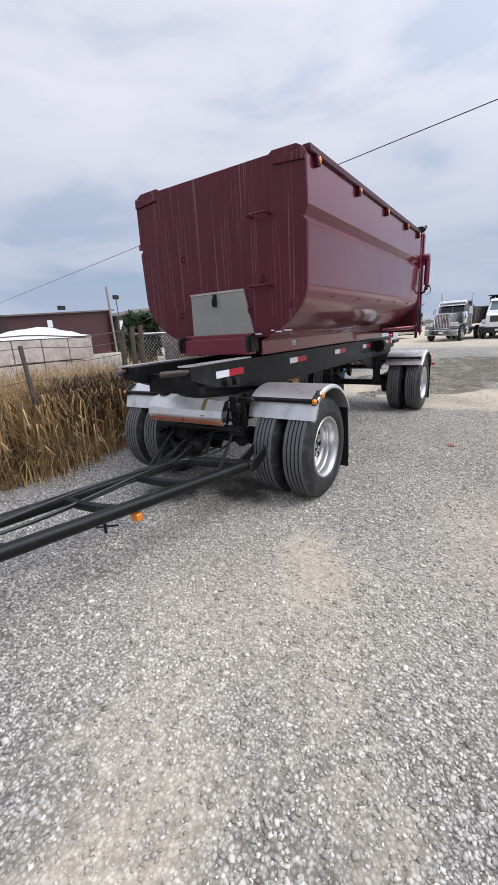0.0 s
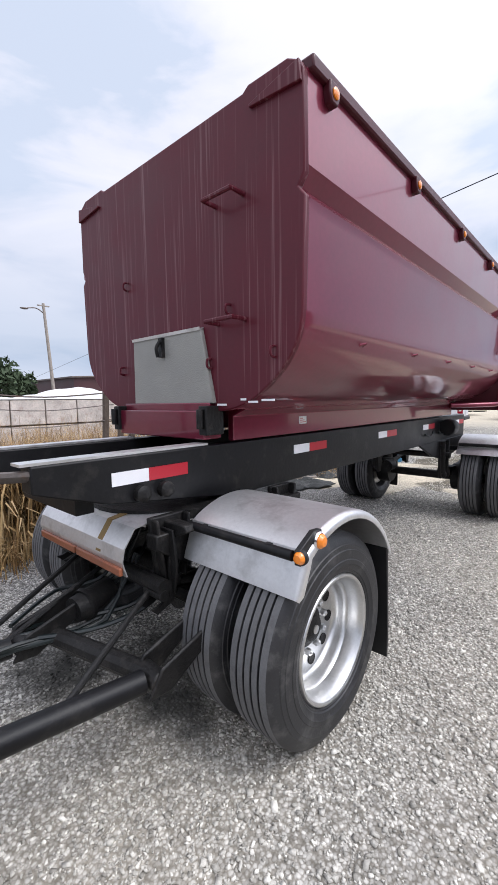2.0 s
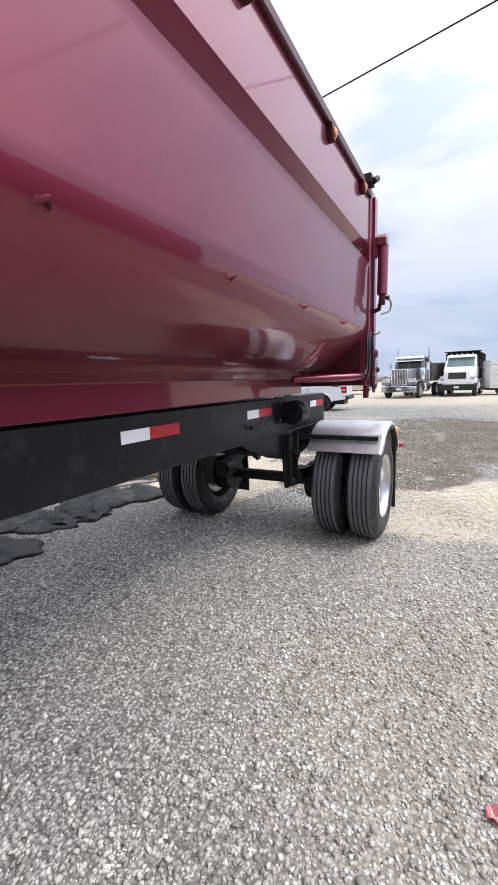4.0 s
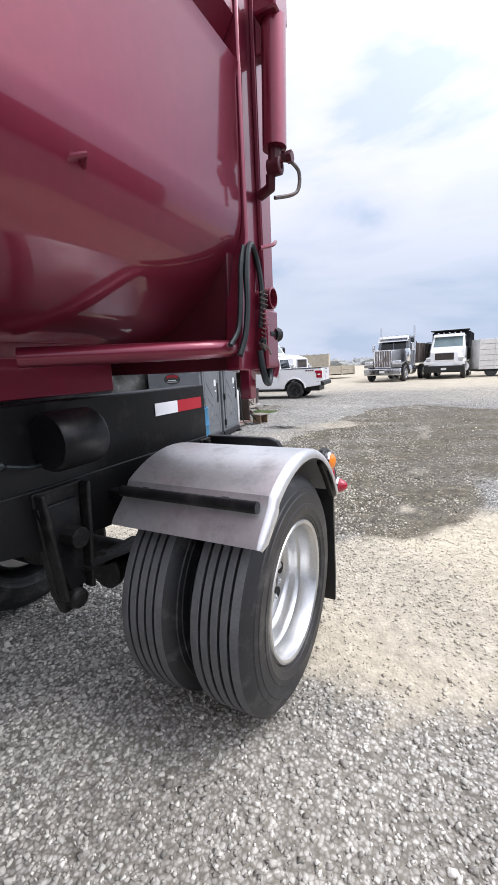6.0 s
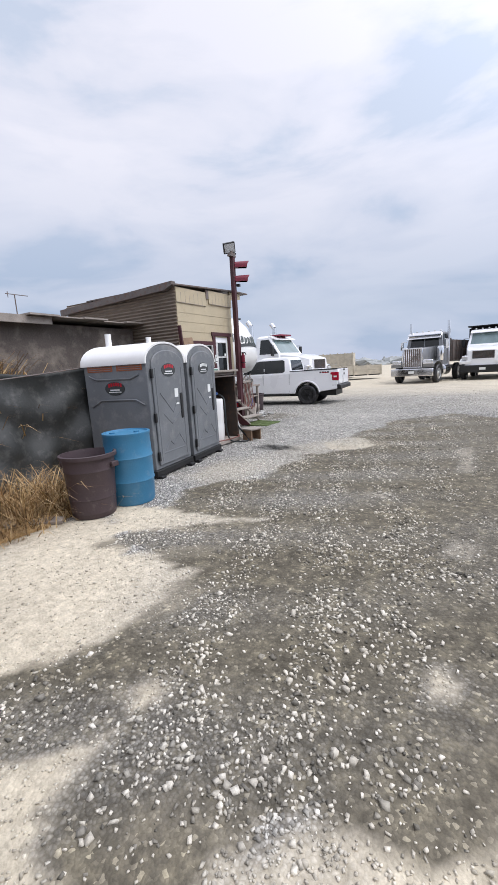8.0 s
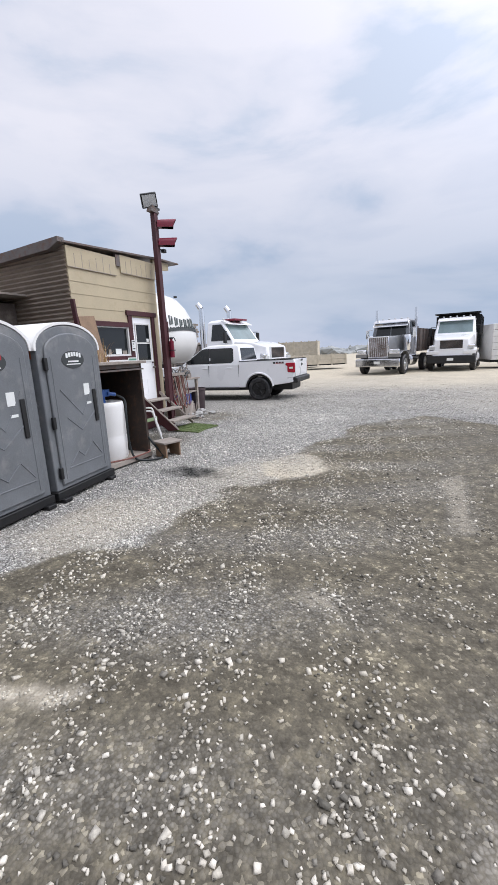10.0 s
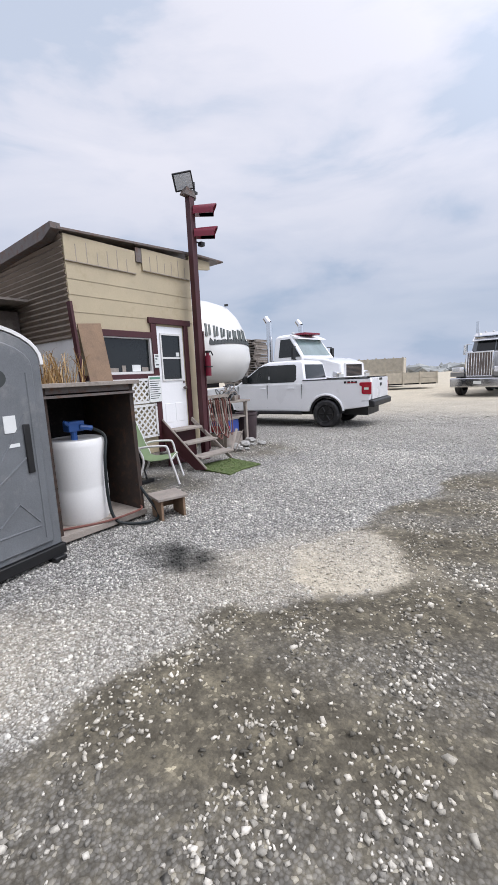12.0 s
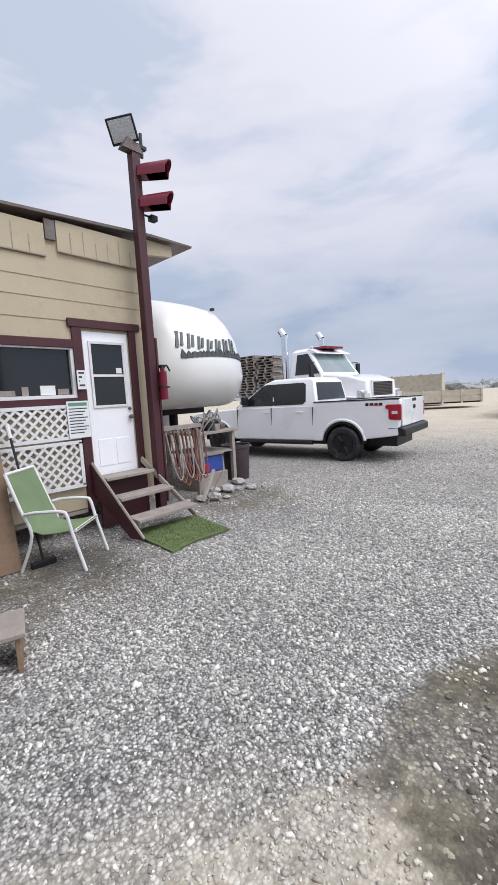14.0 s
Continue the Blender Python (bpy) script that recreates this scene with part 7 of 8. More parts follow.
        for k, x in enumerate((-3.9, -5.1)):
            big_wheel(t, x, s * 1.20, s)
    bm = B()
    prism(bm, [(F - 0.12, 0.42), (F - 0.12, 0.86), (F + 0.04, 0.84), (F + 0.04, 0.44)], "y", -1.2, 1.2)
    part("bumper", bm, CHROME if chrome else BLACK_TRIM, t, bevel=0.03)
    bm = B()
    box(bm, F + 0.04, F + 0.05, -0.16, 0.16, 0.58, 0.72)
    part("number_plate", bm, PAPER, t)
    # cab
    zc = 2.92
    x1 = -0.72 if sloped else -1.02
    bm = B()
    loft(bm, [[(x1, -cw, 0.9), (x1, cw, 0.9), (-2.25, cw, 0.9), (-2.25, -cw, 0.9)], [(x1, -cw, 2.02), (x1, cw, 2.02), (-2.25, cw, 2.02), (-2.25, -cw, 2.02)], [(x1 - (0.62 if sloped else 0.16), -cw * 0.88, zc - 0.05), (x1 - (0.62 if sloped else 0.16), cw * 0.88, zc - 0.05), (-2.2, cw * 0.9, zc - 0.05), (-2.2, -cw * 0.9, zc - 0.05)], [(x1 - 0.75, -cw * 0.78, zc + 0.06), (x1 - 0.75, cw * 0.78, zc + 0.06), (-2.1, cw * 0.8, zc + 0.06), (-2.1, -cw * 0.8, zc + 0.06)]])
    cab = part("cab", bm, paint, t, bevel=0.05)
    d = 0.62 if sloped else 0.16
    def on_front(z):
        return x1 - d * max(0, (z - 2.02)) / (zc - 0.05 - 2.02)
    panes = ((-0.90, 0.90),) if sloped else ((-0.84, -0.03), (0.03, 0.84))
    for a, b in panes:
        bm = B()
        za, zb = 2.10, zc - (0.14 if sloped else 0.36)
        loft(bm, [[(on_front(za) + 0.012, a, za), (on_front(za) + 0.012, b, za), (on_front(za) - 0.02, b, za), (on_front(za) - 0.02, a, za)], [(on_front(zb) + 0.012, a * 0.94, zb), (on_front(zb) + 0.012, b * 0.94, zb), (on_front(zb) - 0.02, b * 0.94, zb), (on_front(zb) - 0.02, a * 0.94, zb)]])
        part("windscreen", bm, WINDSCREEN if sloped else GLASS, cab)
    for s in (1, -1):
        bm = B()
        loft(bm, [[(x1 - 0.10, s * (cw - 0.02), 2.06), (-1.95, s * (cw - 0.02), 2.06), (-1.95, s * (cw + 0.008), 2.06), (x1 - 0.10, s * (cw + 0.008), 2.06)], [(x1 - d - 0.08, s * (cw * 0.905 - 0.02), 2.78), (-1.90, s * (cw * 0.91 - 0.02), 2.78), (-1.90, s * (cw * 0.91 + 0.012), 2.78), (x1 - d - 0.08, s * (cw * 0.905 + 0.012), 2.78)]])
        part("side_window", bm, GLASS, cab)
    bm = B()
    prism(bm, [(x1 - d + 0.02, zc - 0.12), (x1 - d + 0.30, zc - 0.16), (x1 - d + 0.30, zc - 0.12), (x1 - d - 0.1, zc + 0.04)], "y", -cw * 0.88, cw * 0.88)
    part("sun_visor", bm, paint if not chrome else CHROME, cab)
    if chrome:
        bm = B()
        prism(bm, [(x1 - d + 0.02, 2.84), (x1 - d + 0.04, 2.86), (x1 + 0.20, 2.58), (x1 + 0.18, 2.55)], "y", -cw * 0.90, cw * 0.90)
        part("drop_visor", bm, CHROME, cab, "deep chrome windscreen visor", bevel=0.006)
    for k in range(5):
        bm = B()
        y = -0.7 + 0.35 * k
        dot(bm, (x1 - 0.75, y, zc + 0.10), 0.06, (1.4, 1, 0.8), 8)
        part("roof_lamp", bm, FLOOD_GLASS, cab)
    bm = B()
    box(bm, -6.3, 0.6, -0.42, 0.42, 0.62, 0.88)
    part("frame", bm, BLACK, t)
    # tipper body behind the cab
    if tub:
        zt = 3.12 if sloped else 2.45
        bm = B()
        box(bm, -6.6, -2.45, -1.15, 1.15, 1.15, 1.25)
        for y in (-1.15, 1.11):
            box(bm, -6.6, -2.45, y, y + 0.04, 1.25, zt)
        box(bm, -2.5, -2.45, -1.11, 1.11, 1.25, zt + 0.1)
        box(bm, -6.6, -6.55, -1.11, 1.11, 1.25, zt)
        tb = part("tipper_body", bm, BLACK if sloped else STEEL, t, "steel tipper body")
        for k in range(6):
            for s in (1, -1):
                bm = B()
                x = -6.4 + 0.76 * k
                box(bm, x, x + 0.08, s * 1.15, s * 1.22, 1.2, zt)
                part("side_rib", bm, BLACK if sloped else STEEL, tb)
        if sloped:
            bm = B()
            box(bm, -2.5, -1.6, -1.2, 1.2, zt + 0.06, zt + 0.12)
            part("cab_guard", bm, BLACK, tb)
    t.scale = (1.12, 1.12, 1.12)
    return t


SILVER = material("silver_grey_truck_paint", (0.20, 0.205, 0.215), 0.3, 0.3, 0.15, 2, 30, 0.02, 0.6, (0.35, 0.32, 0.28), 0.2)
# nose toward the camera's side of the yard
make_conventional_truck("long_nose_truck", (-4.95, 38.3, 0), -101, "grey long-nosed dump truck with chrome grille and stacks", SILVER, 1.1, True, True, False)
make_conventional_truck("short_nose_truck", (-1.15, 40.8, 0), -95, "white short-nosed dump truck with a black body", WHITE, 1.12, False, True, True)


def make_white_cab():
    t = make_conventional_truck("white_tractor", (-9.9, 30.8, 0), -8, "white bonneted tractor truck with tall bent chrome stacks", WHITE, 1.1, False, False, True)
    for y in (-1.05, 1.05):
        bm = B()
        sweep(bm, curve([(-2.45, y, 0.9), (-2.45, y, 3.3), (-2.47, y, 3.52), (-2.64, y, 3.74)], 5), 0.125, 16)
        part("exhaust_stack", bm, CHROME, t, "bent chrome exhaust stack")
    bm = B()
    box(bm, -1.6, -1.0, -0.5, 0.5, 2.95, 3.03)
    part("roof_marker", bm, RED_ENAMEL, t, bevel=0.02)


make_white_cab()
make_pickup()


def make_rv():
    r = thing("travel_trailer", "white fifth-wheel travel trailer with a bulging nose", "trailer", (-12.0, 21.6, 0))
    y0, y1 = 20.35, 22.62
    mid = (y0 + y1) / 2
    secs = []
    # vertical outline of the nose, rounded towards its edges
    prof = [(1.45, -8.75), (1.44, -8.45), (1.52, -8.22), (1.75, -8.02), (2.0, -7.93), (2.3, -7.97), (2.7, -8.10), (3.05, -8.30), (3.32, -8.58), (3.48, -9.0), (3.54, -9.7)]
    n = 14
    bm = B()
    rows = []
    for k in range(n + 1):
        u = -1 + 2 * k / n
        y = mid + u * (y1 - y0) / 2
        back = 0.42 * abs(u) ** 3.2
        low = 0.05 * abs(u) ** 4
        rows.append([bm.verts.new((x - back, y, z - (0.10 * abs(u) ** 4 if z > 3 else 0))) for z, x in prof] + [bm.verts.new((-14.5, y, 3.45)), bm.verts.new((-14.5, y, 1.45))])
    m = len(rows[0])
    for a, b in zip(rows, rows[1:]):
        for k in range(m):
            bm.faces.new((a[k], a[(k + 1) % m], b[(k + 1) % m], b[k]))
    bm.faces.new(rows[0])
    bm.faces.new(rows[-1][::-1])
    body = part("shell", bm, CREAM, r, "glossy white moulded shell", smooth=50)
    bm = B()
    box(bm, -14.5, -10.6, y0 + 0.02, y1 - 0.02, 0.55, 1.46)
    part("lower_body", bm, CREAM, r, bevel=0.02)
    bm = B()
    box(bm, -10.6, -8.9, mid - 0.5, mid + 0.5, 1.32, 1.45)
    sweep(bm, [(-9.3, mid, 1.35), (-9.3, mid, 0.95)], 0.09, 12)
    part("pin_box", bm, BLACK, r)
    for y in (mid - 0.8, mid + 0.8):
        bm = B()
        sweep(bm, [(-10.3, y, 1.4), (-10.3, y, 0.0)], 0.05, 8)
        part("landing_leg", bm, STEEL, r)
    for x in (-13.0,):
        for s, y in ((-1, y0 + 0.05), (1, y1 - 0.05)):
            bm = B()
            lathe(bm, [(0.36, 0), (0.38, 0.02 * s), (0.38, 0.2 * s), (0.2, 0.22 * s)], "y", (x, y - 0.1 * s, 0.38), 24)
            part("wheel", bm, RUBBER, r)
    # plain shapes where the maker's mark and its hills are
    def nose_x(z, u):
        return float(np.interp(z, [p[0] for p in prof[2:9]], [p[1] for p in prof[2:9]])) - 0.42 * abs(u) ** 3.2
    def patch(name, quad, mat):
        bm = B()
        a, b = [], []
        for y, z in quad:
            u = (y - mid) / ((y1 - y0) / 2)
            a.append((nose_x(z, u) - 0.02, y, z))
            b.append((nose_x(z, u) + 0.022, y, z))
        loft(bm, [a, b])
        part(name, bm, mat, body)
    # slanting strokes, tallest at both ends
    grey_green = material("mark_green_grey", (0.10, 0.115, 0.11), 0.5)
    for k in range(7):
        y, z = 20.76 + 0.205 * k, 2.50 - 0.012 * k
        h = 0.20 + 0.09 * abs(k - 3) / 3
        lean = 0.07
        patch("mark_bar", [(y, z), (y + 0.05, z), (y + 0.05 + lean, z + h), (y + lean, z + h)], grey_green)
        patch("mark_bar", [(y + 0.085, z + 0.03), (y + 0.135, z + 0.03), (y + 0.125 + lean, z + h - 0.02), (y + 0.085 + lean, z + h - 0.02)], grey_green)
    rng = np.random.default_rng(12)
    for k in range(16):
        y = 20.80 + 0.108 * k
        arch_ = 2.34 + 0.05 * math.sin(math.pi * k / 15)
        patch("hill_bar", [(y, arch_ - 0.03), (y + 0.112, arch_ - 0.03), (y + 0.10, arch_ + 0.03 + 0.05 * rng.random()), (y + 0.055, arch_ + 0.06 + 0.07 * rng.random()), (y + 0.01, arch_ + 0.02 + 0.04 * rng.random())], INK)
    for y in (22.2,):
        bm = B()
        box(bm, -8.74, -8.66, y - 0.03, y + 0.03, 3.36, 3.41)
        part("clearance_lamp", bm, BLACK_TRIM, r)


make_rv()


def make_bench():
    """Work table with hanging cords and scraps between office and pickup."""
    b = thing("work_bench", "weathered wooden bench heaped with cord and scraps", "bench", (-8.2, 21.2, 0))
    bm = B()
    box(bm, -8.75, -7.72, 20.75, 21.75, 0.98, 1.03)
    part("top", bm, WOOD, b, bevel=0.006)
    for x, y in ((-8.68, 20.85), (-7.80, 20.85), (-8.68, 21.66), (-7.80, 21.66)):
        bm = B()
        box(bm, x - 0.035, x + 0.035, y - 0.035, y + 0.035, 0, 0.98)
        part("leg", bm, WOOD, b)
    bm = B()
    box(bm, -8.7, -7.78, 20.9, 21.7, 0.62, 0.65)
    part("shelf", bm, WOOD, b)
    rng = np.random.default_rng(4)
    for k in range(6):
        bm = B()
        x, y, z = rng.uniform(-8.5, -7.9), rng.uniform(20.9, 21.6), 1.03
        w, d, h = rng.uniform(0.06, 0.2), rng.uniform(0.05, 0.16), rng.uniform(0.05, 0.16)
        box(bm, x - w, x + w, y - d, y + d, z, z + h)
        solo("scrap_box", bm, (WOOD, STEEL, BLACK_TRIM)[k % 3], "small worn box on the cluttered bench", "box", (x, y, z), "bench clutter", bevel=0.01)
    for k in range(7):
        bm = B()
        c = Vector((-7.95 + 0.12 * math.sin(k), 21.25 + 0.1 * math.cos(2 * k), 1.10 + 0.03 * k))
        ry = 0.16 + 0.03 * (k % 3)
        sweep(bm, [c + Vector((0.5 * ry * math.cos(a), ry * math.sin(a), 0.10 * math.sin(2 * a + k) + 0.04 * math.sin(a))) for a in [2 * math.pi * j / 16 for j in range(17)]], 0.013, 6)
        solo("cord_loop", bm, PLASTIC_GREY if k % 2 else WOOD, "tangled pale cord lying on the bench", "cord", c, "cords")
    for k in range(8):
        bm = B()
        y = 19.92 + 0.07 * k
        d = 0.20 + 0.05 * (k % 3)
        sweep(bm, curve([(-7.45, y, 1.18), (-7.36, y + 0.03, 0.9 - d), (-7.30, y + 0.10, 0.62 - d), (-7.34, y + 0.2, 0.75 - d), (-7.42, y + 0.22, 1.12)]), 0.012, 6)
        solo("hanging_cord", bm, ROPE if k % 3 else WOOD, "faded extension cord hanging in loops", "cord", (-7.45, y, 1.18), "cords")
    bm = B()
    box(bm, -7.52, -7.42, 19.88, 20.6, 1.16, 1.22)
    box(bm, -7.50, -7.44, 20.5, 20.56, 0, 1.16)
    solo("cord_rail", bm, WOOD, "wooden rail holding hanging cords", "rail", (-7.47, 20.3, 0))
    # cooler: blue body, red and white
    c = thing("cooler_box", "blue and red plastic cooler on the ground under the bench", "cooler", (-8.05, 21.1, 0))
    bm = B()
    box(bm, -8.25, -7.85, 20.9, 21.45, 0.28, 0.58)
    part("body", bm, material("cooler_blue", (0.03, 0.07, 0.32), 0.4), c, bevel=0.03)
    bm = B()
    box(bm, -8.26, -7.84, 20.89, 21.10, 0.30, 0.46)
    part("red_panel", bm, REFLECT_R, c, bevel=0.02)
    bm = B()
    box(bm, -8.27, -7.83, 20.88, 21.47, 0.584, 0.64)
    part("lid", bm, PAPER, c, bevel=0.02)
    bm = B()
    box(bm, -8.3, -7.8, 20.8, 21.5, 0.0, 0.28)
    solo("lumber_base", bm, WOOD, "dark timber base under the cooler", "lumber", (-8.05, 21.15, 0), bevel=0.01)
    for k in range(9):
        bm = B()
        x, y = -7.45 + 0.12 * (k % 4) - 0.1 * (k // 4), 20.25 + 0.17 * k
        r = 0.05 + 0.03 * (k % 3)
        bmesh.ops.create_icosphere(bm, subdivisions=2, radius=r, matrix=Matrix.Translation((x, y, r * 0.5)) @ Matrix.Diagonal((1.4, 1.0, 0.6, 1)))
        for v in bm.verts:
            v.co += Vector((rng.uniform(-1, 1), rng.uniform(-1, 1), rng.uniform(-1, 1))) * r * 0.16
        solo("rubble", bm, ROCK, "pale lump of broken concrete on the gravel", "rubble", (x, y, 0), "rubble by the steps", smooth=0)
    for k, (a, b2) in enumerate((((-7.2, 20.35, 0.03), (-7.35, 20.75, 0.45)), ((-7.05, 20.3, 0.03), (-7.3, 20.9, 0.4)), ((-6.95, 20.5, 0.025), (-7.6, 20.9, 0.03)))):
        bm = B()
        sweep(bm, [a, b2], 0.03, 4, squash=0.4)
        solo("scrap_lath", bm, WOOD, "loose lath leaning by the steps", "board", a, "scrap laths")


make_bench()


def make_far_things():
    # stacked pallets behind the tractor
    rng = np.random.default_rng(8)
    for col, (x0, top) in enumerate(((-18.4, 26), (-17.0, 25), (-15.7, 16))):
        p = thing("pallet_stack", "tall stack of grey weathered wooden pallets", "pallets", (x0 + 0.6, 33.6, 0), 0, "pallet stacks")
        for k in range(top):
            bm = B()
            dx, dy, z = rng.uniform(-0.10, 0.10) + 0.006 * k * (1 - col), rng.uniform(-0.1, 0.1), k * 0.144
            box(bm, x0 + dx, x0 + 1.2 + dx, 33.0 + dy, 34.2 + dy, z + 0.12, z + 0.140)
            for u in (0, 0.52, 1.04):
                box(bm, x0 + dx + u, x0 + dx + u + 0.14, 33.0 + dy, 34.2 + dy, z + 0.022, z + 0.12)
            box(bm, x0 + dx, x0 + 1.2 + dx, 33.0 + dy, 33.1 + dy, z, z + 0.02)
            part("pallet", bm, WOOD, p, smooth=0)


make_far_things()


def make_plank_bin(name, label, at, rz, L, W, H, z0, mat, posts, rows):
    b = thing(name, label, "bin", at, rz, "farm bins", world_coords=False)
    bm = B()
    box(bm, 0, L, 0, W, z0, z0 + 0.1)
    part("bed", bm, BLACK, b)
    for side in range(2):
        y = 0 if side == 0 else W
        for k in range(rows):
            bm = B()
            za = z0 + 0.1 + k * (H - z0 - 0.1) / rows
            box(bm, 0, L, y - 0.03, y + 0.03, za, za + (H - z0 - 0.1) / rows - 0.025)
            part("plank", bm, mat, b)
        for k in range(posts):
            bm = B()
            x = k * (L - 0.12) / (posts - 1)
            box(bm, x, x + 0.12, y - 0.07, y + 0.07, z0, H + 0.05)
            part("post", bm, mat, b)
    for x in (0, L):
        bm = B()
        box(bm, x - 0.03, x + 0.03, 0, W, z0 + 0.1, H)
        part("end_board", bm, mat, b)
    return b


GREY_PLANK = material("pale_plank", (0.50, 0.45, 0.36), 0.8, 0, 0.25, 3, 40, 0.2)
make_plank_bin("plank_trailer", "low trailer with pale plank sides parked far off", (-13.4, 43.9, 0), 38, 5.2, 2.4, 1.25, 0.35, GREY_PLANK, 5, 2)
make_plank_bin("slatted_crate", "high slatted wooden crate parked far off", (-20.0, 48.5, 0), 12, 7.4, 2.6, 2.5, 0.3, GREY_PLANK, 11, 4)


def make_box_trailer():
    t = thing("box_trailer", "white ribbed box trailer parked far off", "trailer", (4.5, 43.5, 0), world_coords=True)
    m = Matrix.Translation((1.05, 41.6, 0)) @ Euler((0, 0, radians(14))).to_matrix().to_4x4()
    bm = B()
    box(bm, 0, 7.5, 0, 2.5, 0.55, 2.75, m)
    body = part("body", bm, WHITE_OLD, t, bevel=0.02)
    for k in range(5):
        bm = B()
        box(bm, 0, 7.5, -0.012, -0.001, 0.78 + 0.4 * k, 0.80 + 0.4 * k, m)
        part("seam", bm, STEEL, body)
    for k in range(8):
        bm = B()
        box(bm, 0.02 + 1.04 * k, 0.06 + 1.04 * k, -0.03, -0.001, 0.56, 2.74, m)
        part("rib", bm, WHITE_OLD, body)
    bm = B()
    box(bm, 2.7, 3.3, -0.04, -0.031, 0.8, 1.4, m)
    part("hatch", bm, BLACK_TRIM, body)
    bm = B()
    box(bm, -0.05, 7.5, 0.05, 2.45, 0.40, 0.548, m)
    part("frame", bm, BLACK, t)
    for x in (0.9, 5.9):
        bm = B()
        lathe(bm, [(0.38, 0.0), (0.42, 0.05), (0.42, 0.25), (0.38, 0.3)], "y", (x, 0.05, 0.42), 20, m=m)
        part("wheel", bm, RUBBER, t)


make_box_trailer()

# ---- fence line, low shed and the land beyond ----
def make_tarp_fence():
    f = thing("shade_cloth_fence", "wire fence hung with sagging black shade cloth", "fence", (-6.35, 11.0, 0))
    y0, y1, n, m = 8.6, 13.75, 110, 36
    bm = B()
    g = []
    for i in range(n + 1):
        y = y0 + (y1 - y0) * i / n
        row = []
        for k in range(m + 1):
            u = k / m
            z = 0.06 + u * (1.72 + 0.05 * math.sin(y * 2.4) - 0.06 * abs(math.sin(y * 1.3)))
            x = -6.34 + 0.07 * math.sin(y * 4.2 + u * 4) * (1 - u) + 0.05 * math.sin(y * 9.7 - u * 7) * (1 - 0.7 * u) + 0.03 * math.sin(u * 17 + 3 * math.sin(y * 2.1)) + 0.10 * (1 - u) ** 2
            row.append(bm.verts.new((x, y, z)))
        g.append(row)
    for a, b in zip(g, g[1:]):
        for k in range(m):
            bm.faces.new((a[k], b[k], b[k + 1], a[k + 1]))
    ob = part("shade_cloth", bm, TARP, f, "faded black shade cloth", smooth=180, recalc=False)
    s = ob.modifiers.new("thick", "SOLIDIFY")
    s.thickness = 0.006
    for k in range(4):
        bm = B()
        y = y0 + 0.05 + (y1 - y0 - 0.1) * k / 3
        sweep(bm, [(-6.42, y, 0), (-6.42, y, 1.86)], 0.03, 8)
        part("post", bm, STEEL, f)
    bm = B()
    sweep(bm, curve([(-6.30, y0, 1.70), (-6.28, 10.5, 1.58), (-6.28, 12, 1.64), (-6.30, y1, 1.80)]), 0.010, 6)
    part("wire", bm, STEEL, f)
    # litter of cloth at its foot
    rng = np.random.default_rng(6)
    for k, (x, y, a, w, d) in enumerate(((-5.0, 5.9, 0.4, 1.0, 0.55), (-5.35, 6.9, 0.2, 0.9, 0.5), (-4.9, 8.2, 0.9, 0.8, 0.5), (-5.3, 9.6, 0.5, 0.8, 0.6), (-4.75, 7.3, 1.2, 0.5, 0.35))):
        bm = B()
        q = 26
        g = [[None] * (q + 1) for _ in range(q + 1)]
        for i in range(q + 1):
            for j in range(q + 1):
                u, v = i / q * 2 - 1, j / q * 2 - 1
                edge = 1 + 0.10 * math.sin(3 * math.atan2(v, u) + k)
                px, py = u * math.sqrt(1 - v * v / 2) * w * edge + 0.05 * math.sin(9 * v + k), v * math.sqrt(1 - u * u / 2) * d * edge + 0.05 * math.sin(8 * u + 2 * k)
                h = 0.015 + (0.09 * abs(math.sin(u * 4 + k) * math.cos(v * 5 + 2 * k)) + 0.05 * abs(math.sin(7 * u + 5 * v + k) ** 3) + 0.025 * abs(math.sin(17 * v - 9 * u + 2 * k))) * (1 - max(abs(u), abs(v)) ** 4)
                c, s2 = math.cos(a), math.sin(a)
                g[i][j] = bm.verts.new((x + px * c - py * s2, y + px * s2 + py * c, h))
        for i in range(q):
            for j in range(q):
                bm.faces.new((g[i][j], g[i + 1][j], g[i + 1][j + 1], g[i][j + 1]))
        ob = solo("crumpled_tarp", bm, TARP, "crumpled dark tarp lying on the gravel", "tarp", (x, y, 0), "crumpled tarps", smooth=180)
        s = ob.modifiers.new("thick", "SOLIDIFY")
        s.thickness = 0.008
    for k, (x, y, a, L) in enumerate(((-5.45, 8.6, 1.0, 1.6), (-5.9, 8.1, 0.7, 1.3), (-5.6, 10.2, 1.3, 1.2), (-5.15, 11.5, 0.75, 0.9))):
        bm = B()
        box(bm, -L / 2, L / 2, -0.07, 0.07, 0.02, 0.06, Matrix.Translation((x, y, 0)) @ Euler((0.1, 0.02, a)).to_matrix().to_4x4())
        solo("loose_plank", bm, WOOD, "weathered plank lying in dry grass", "plank", (x, y, 0), "loose planks", bevel=0.004)


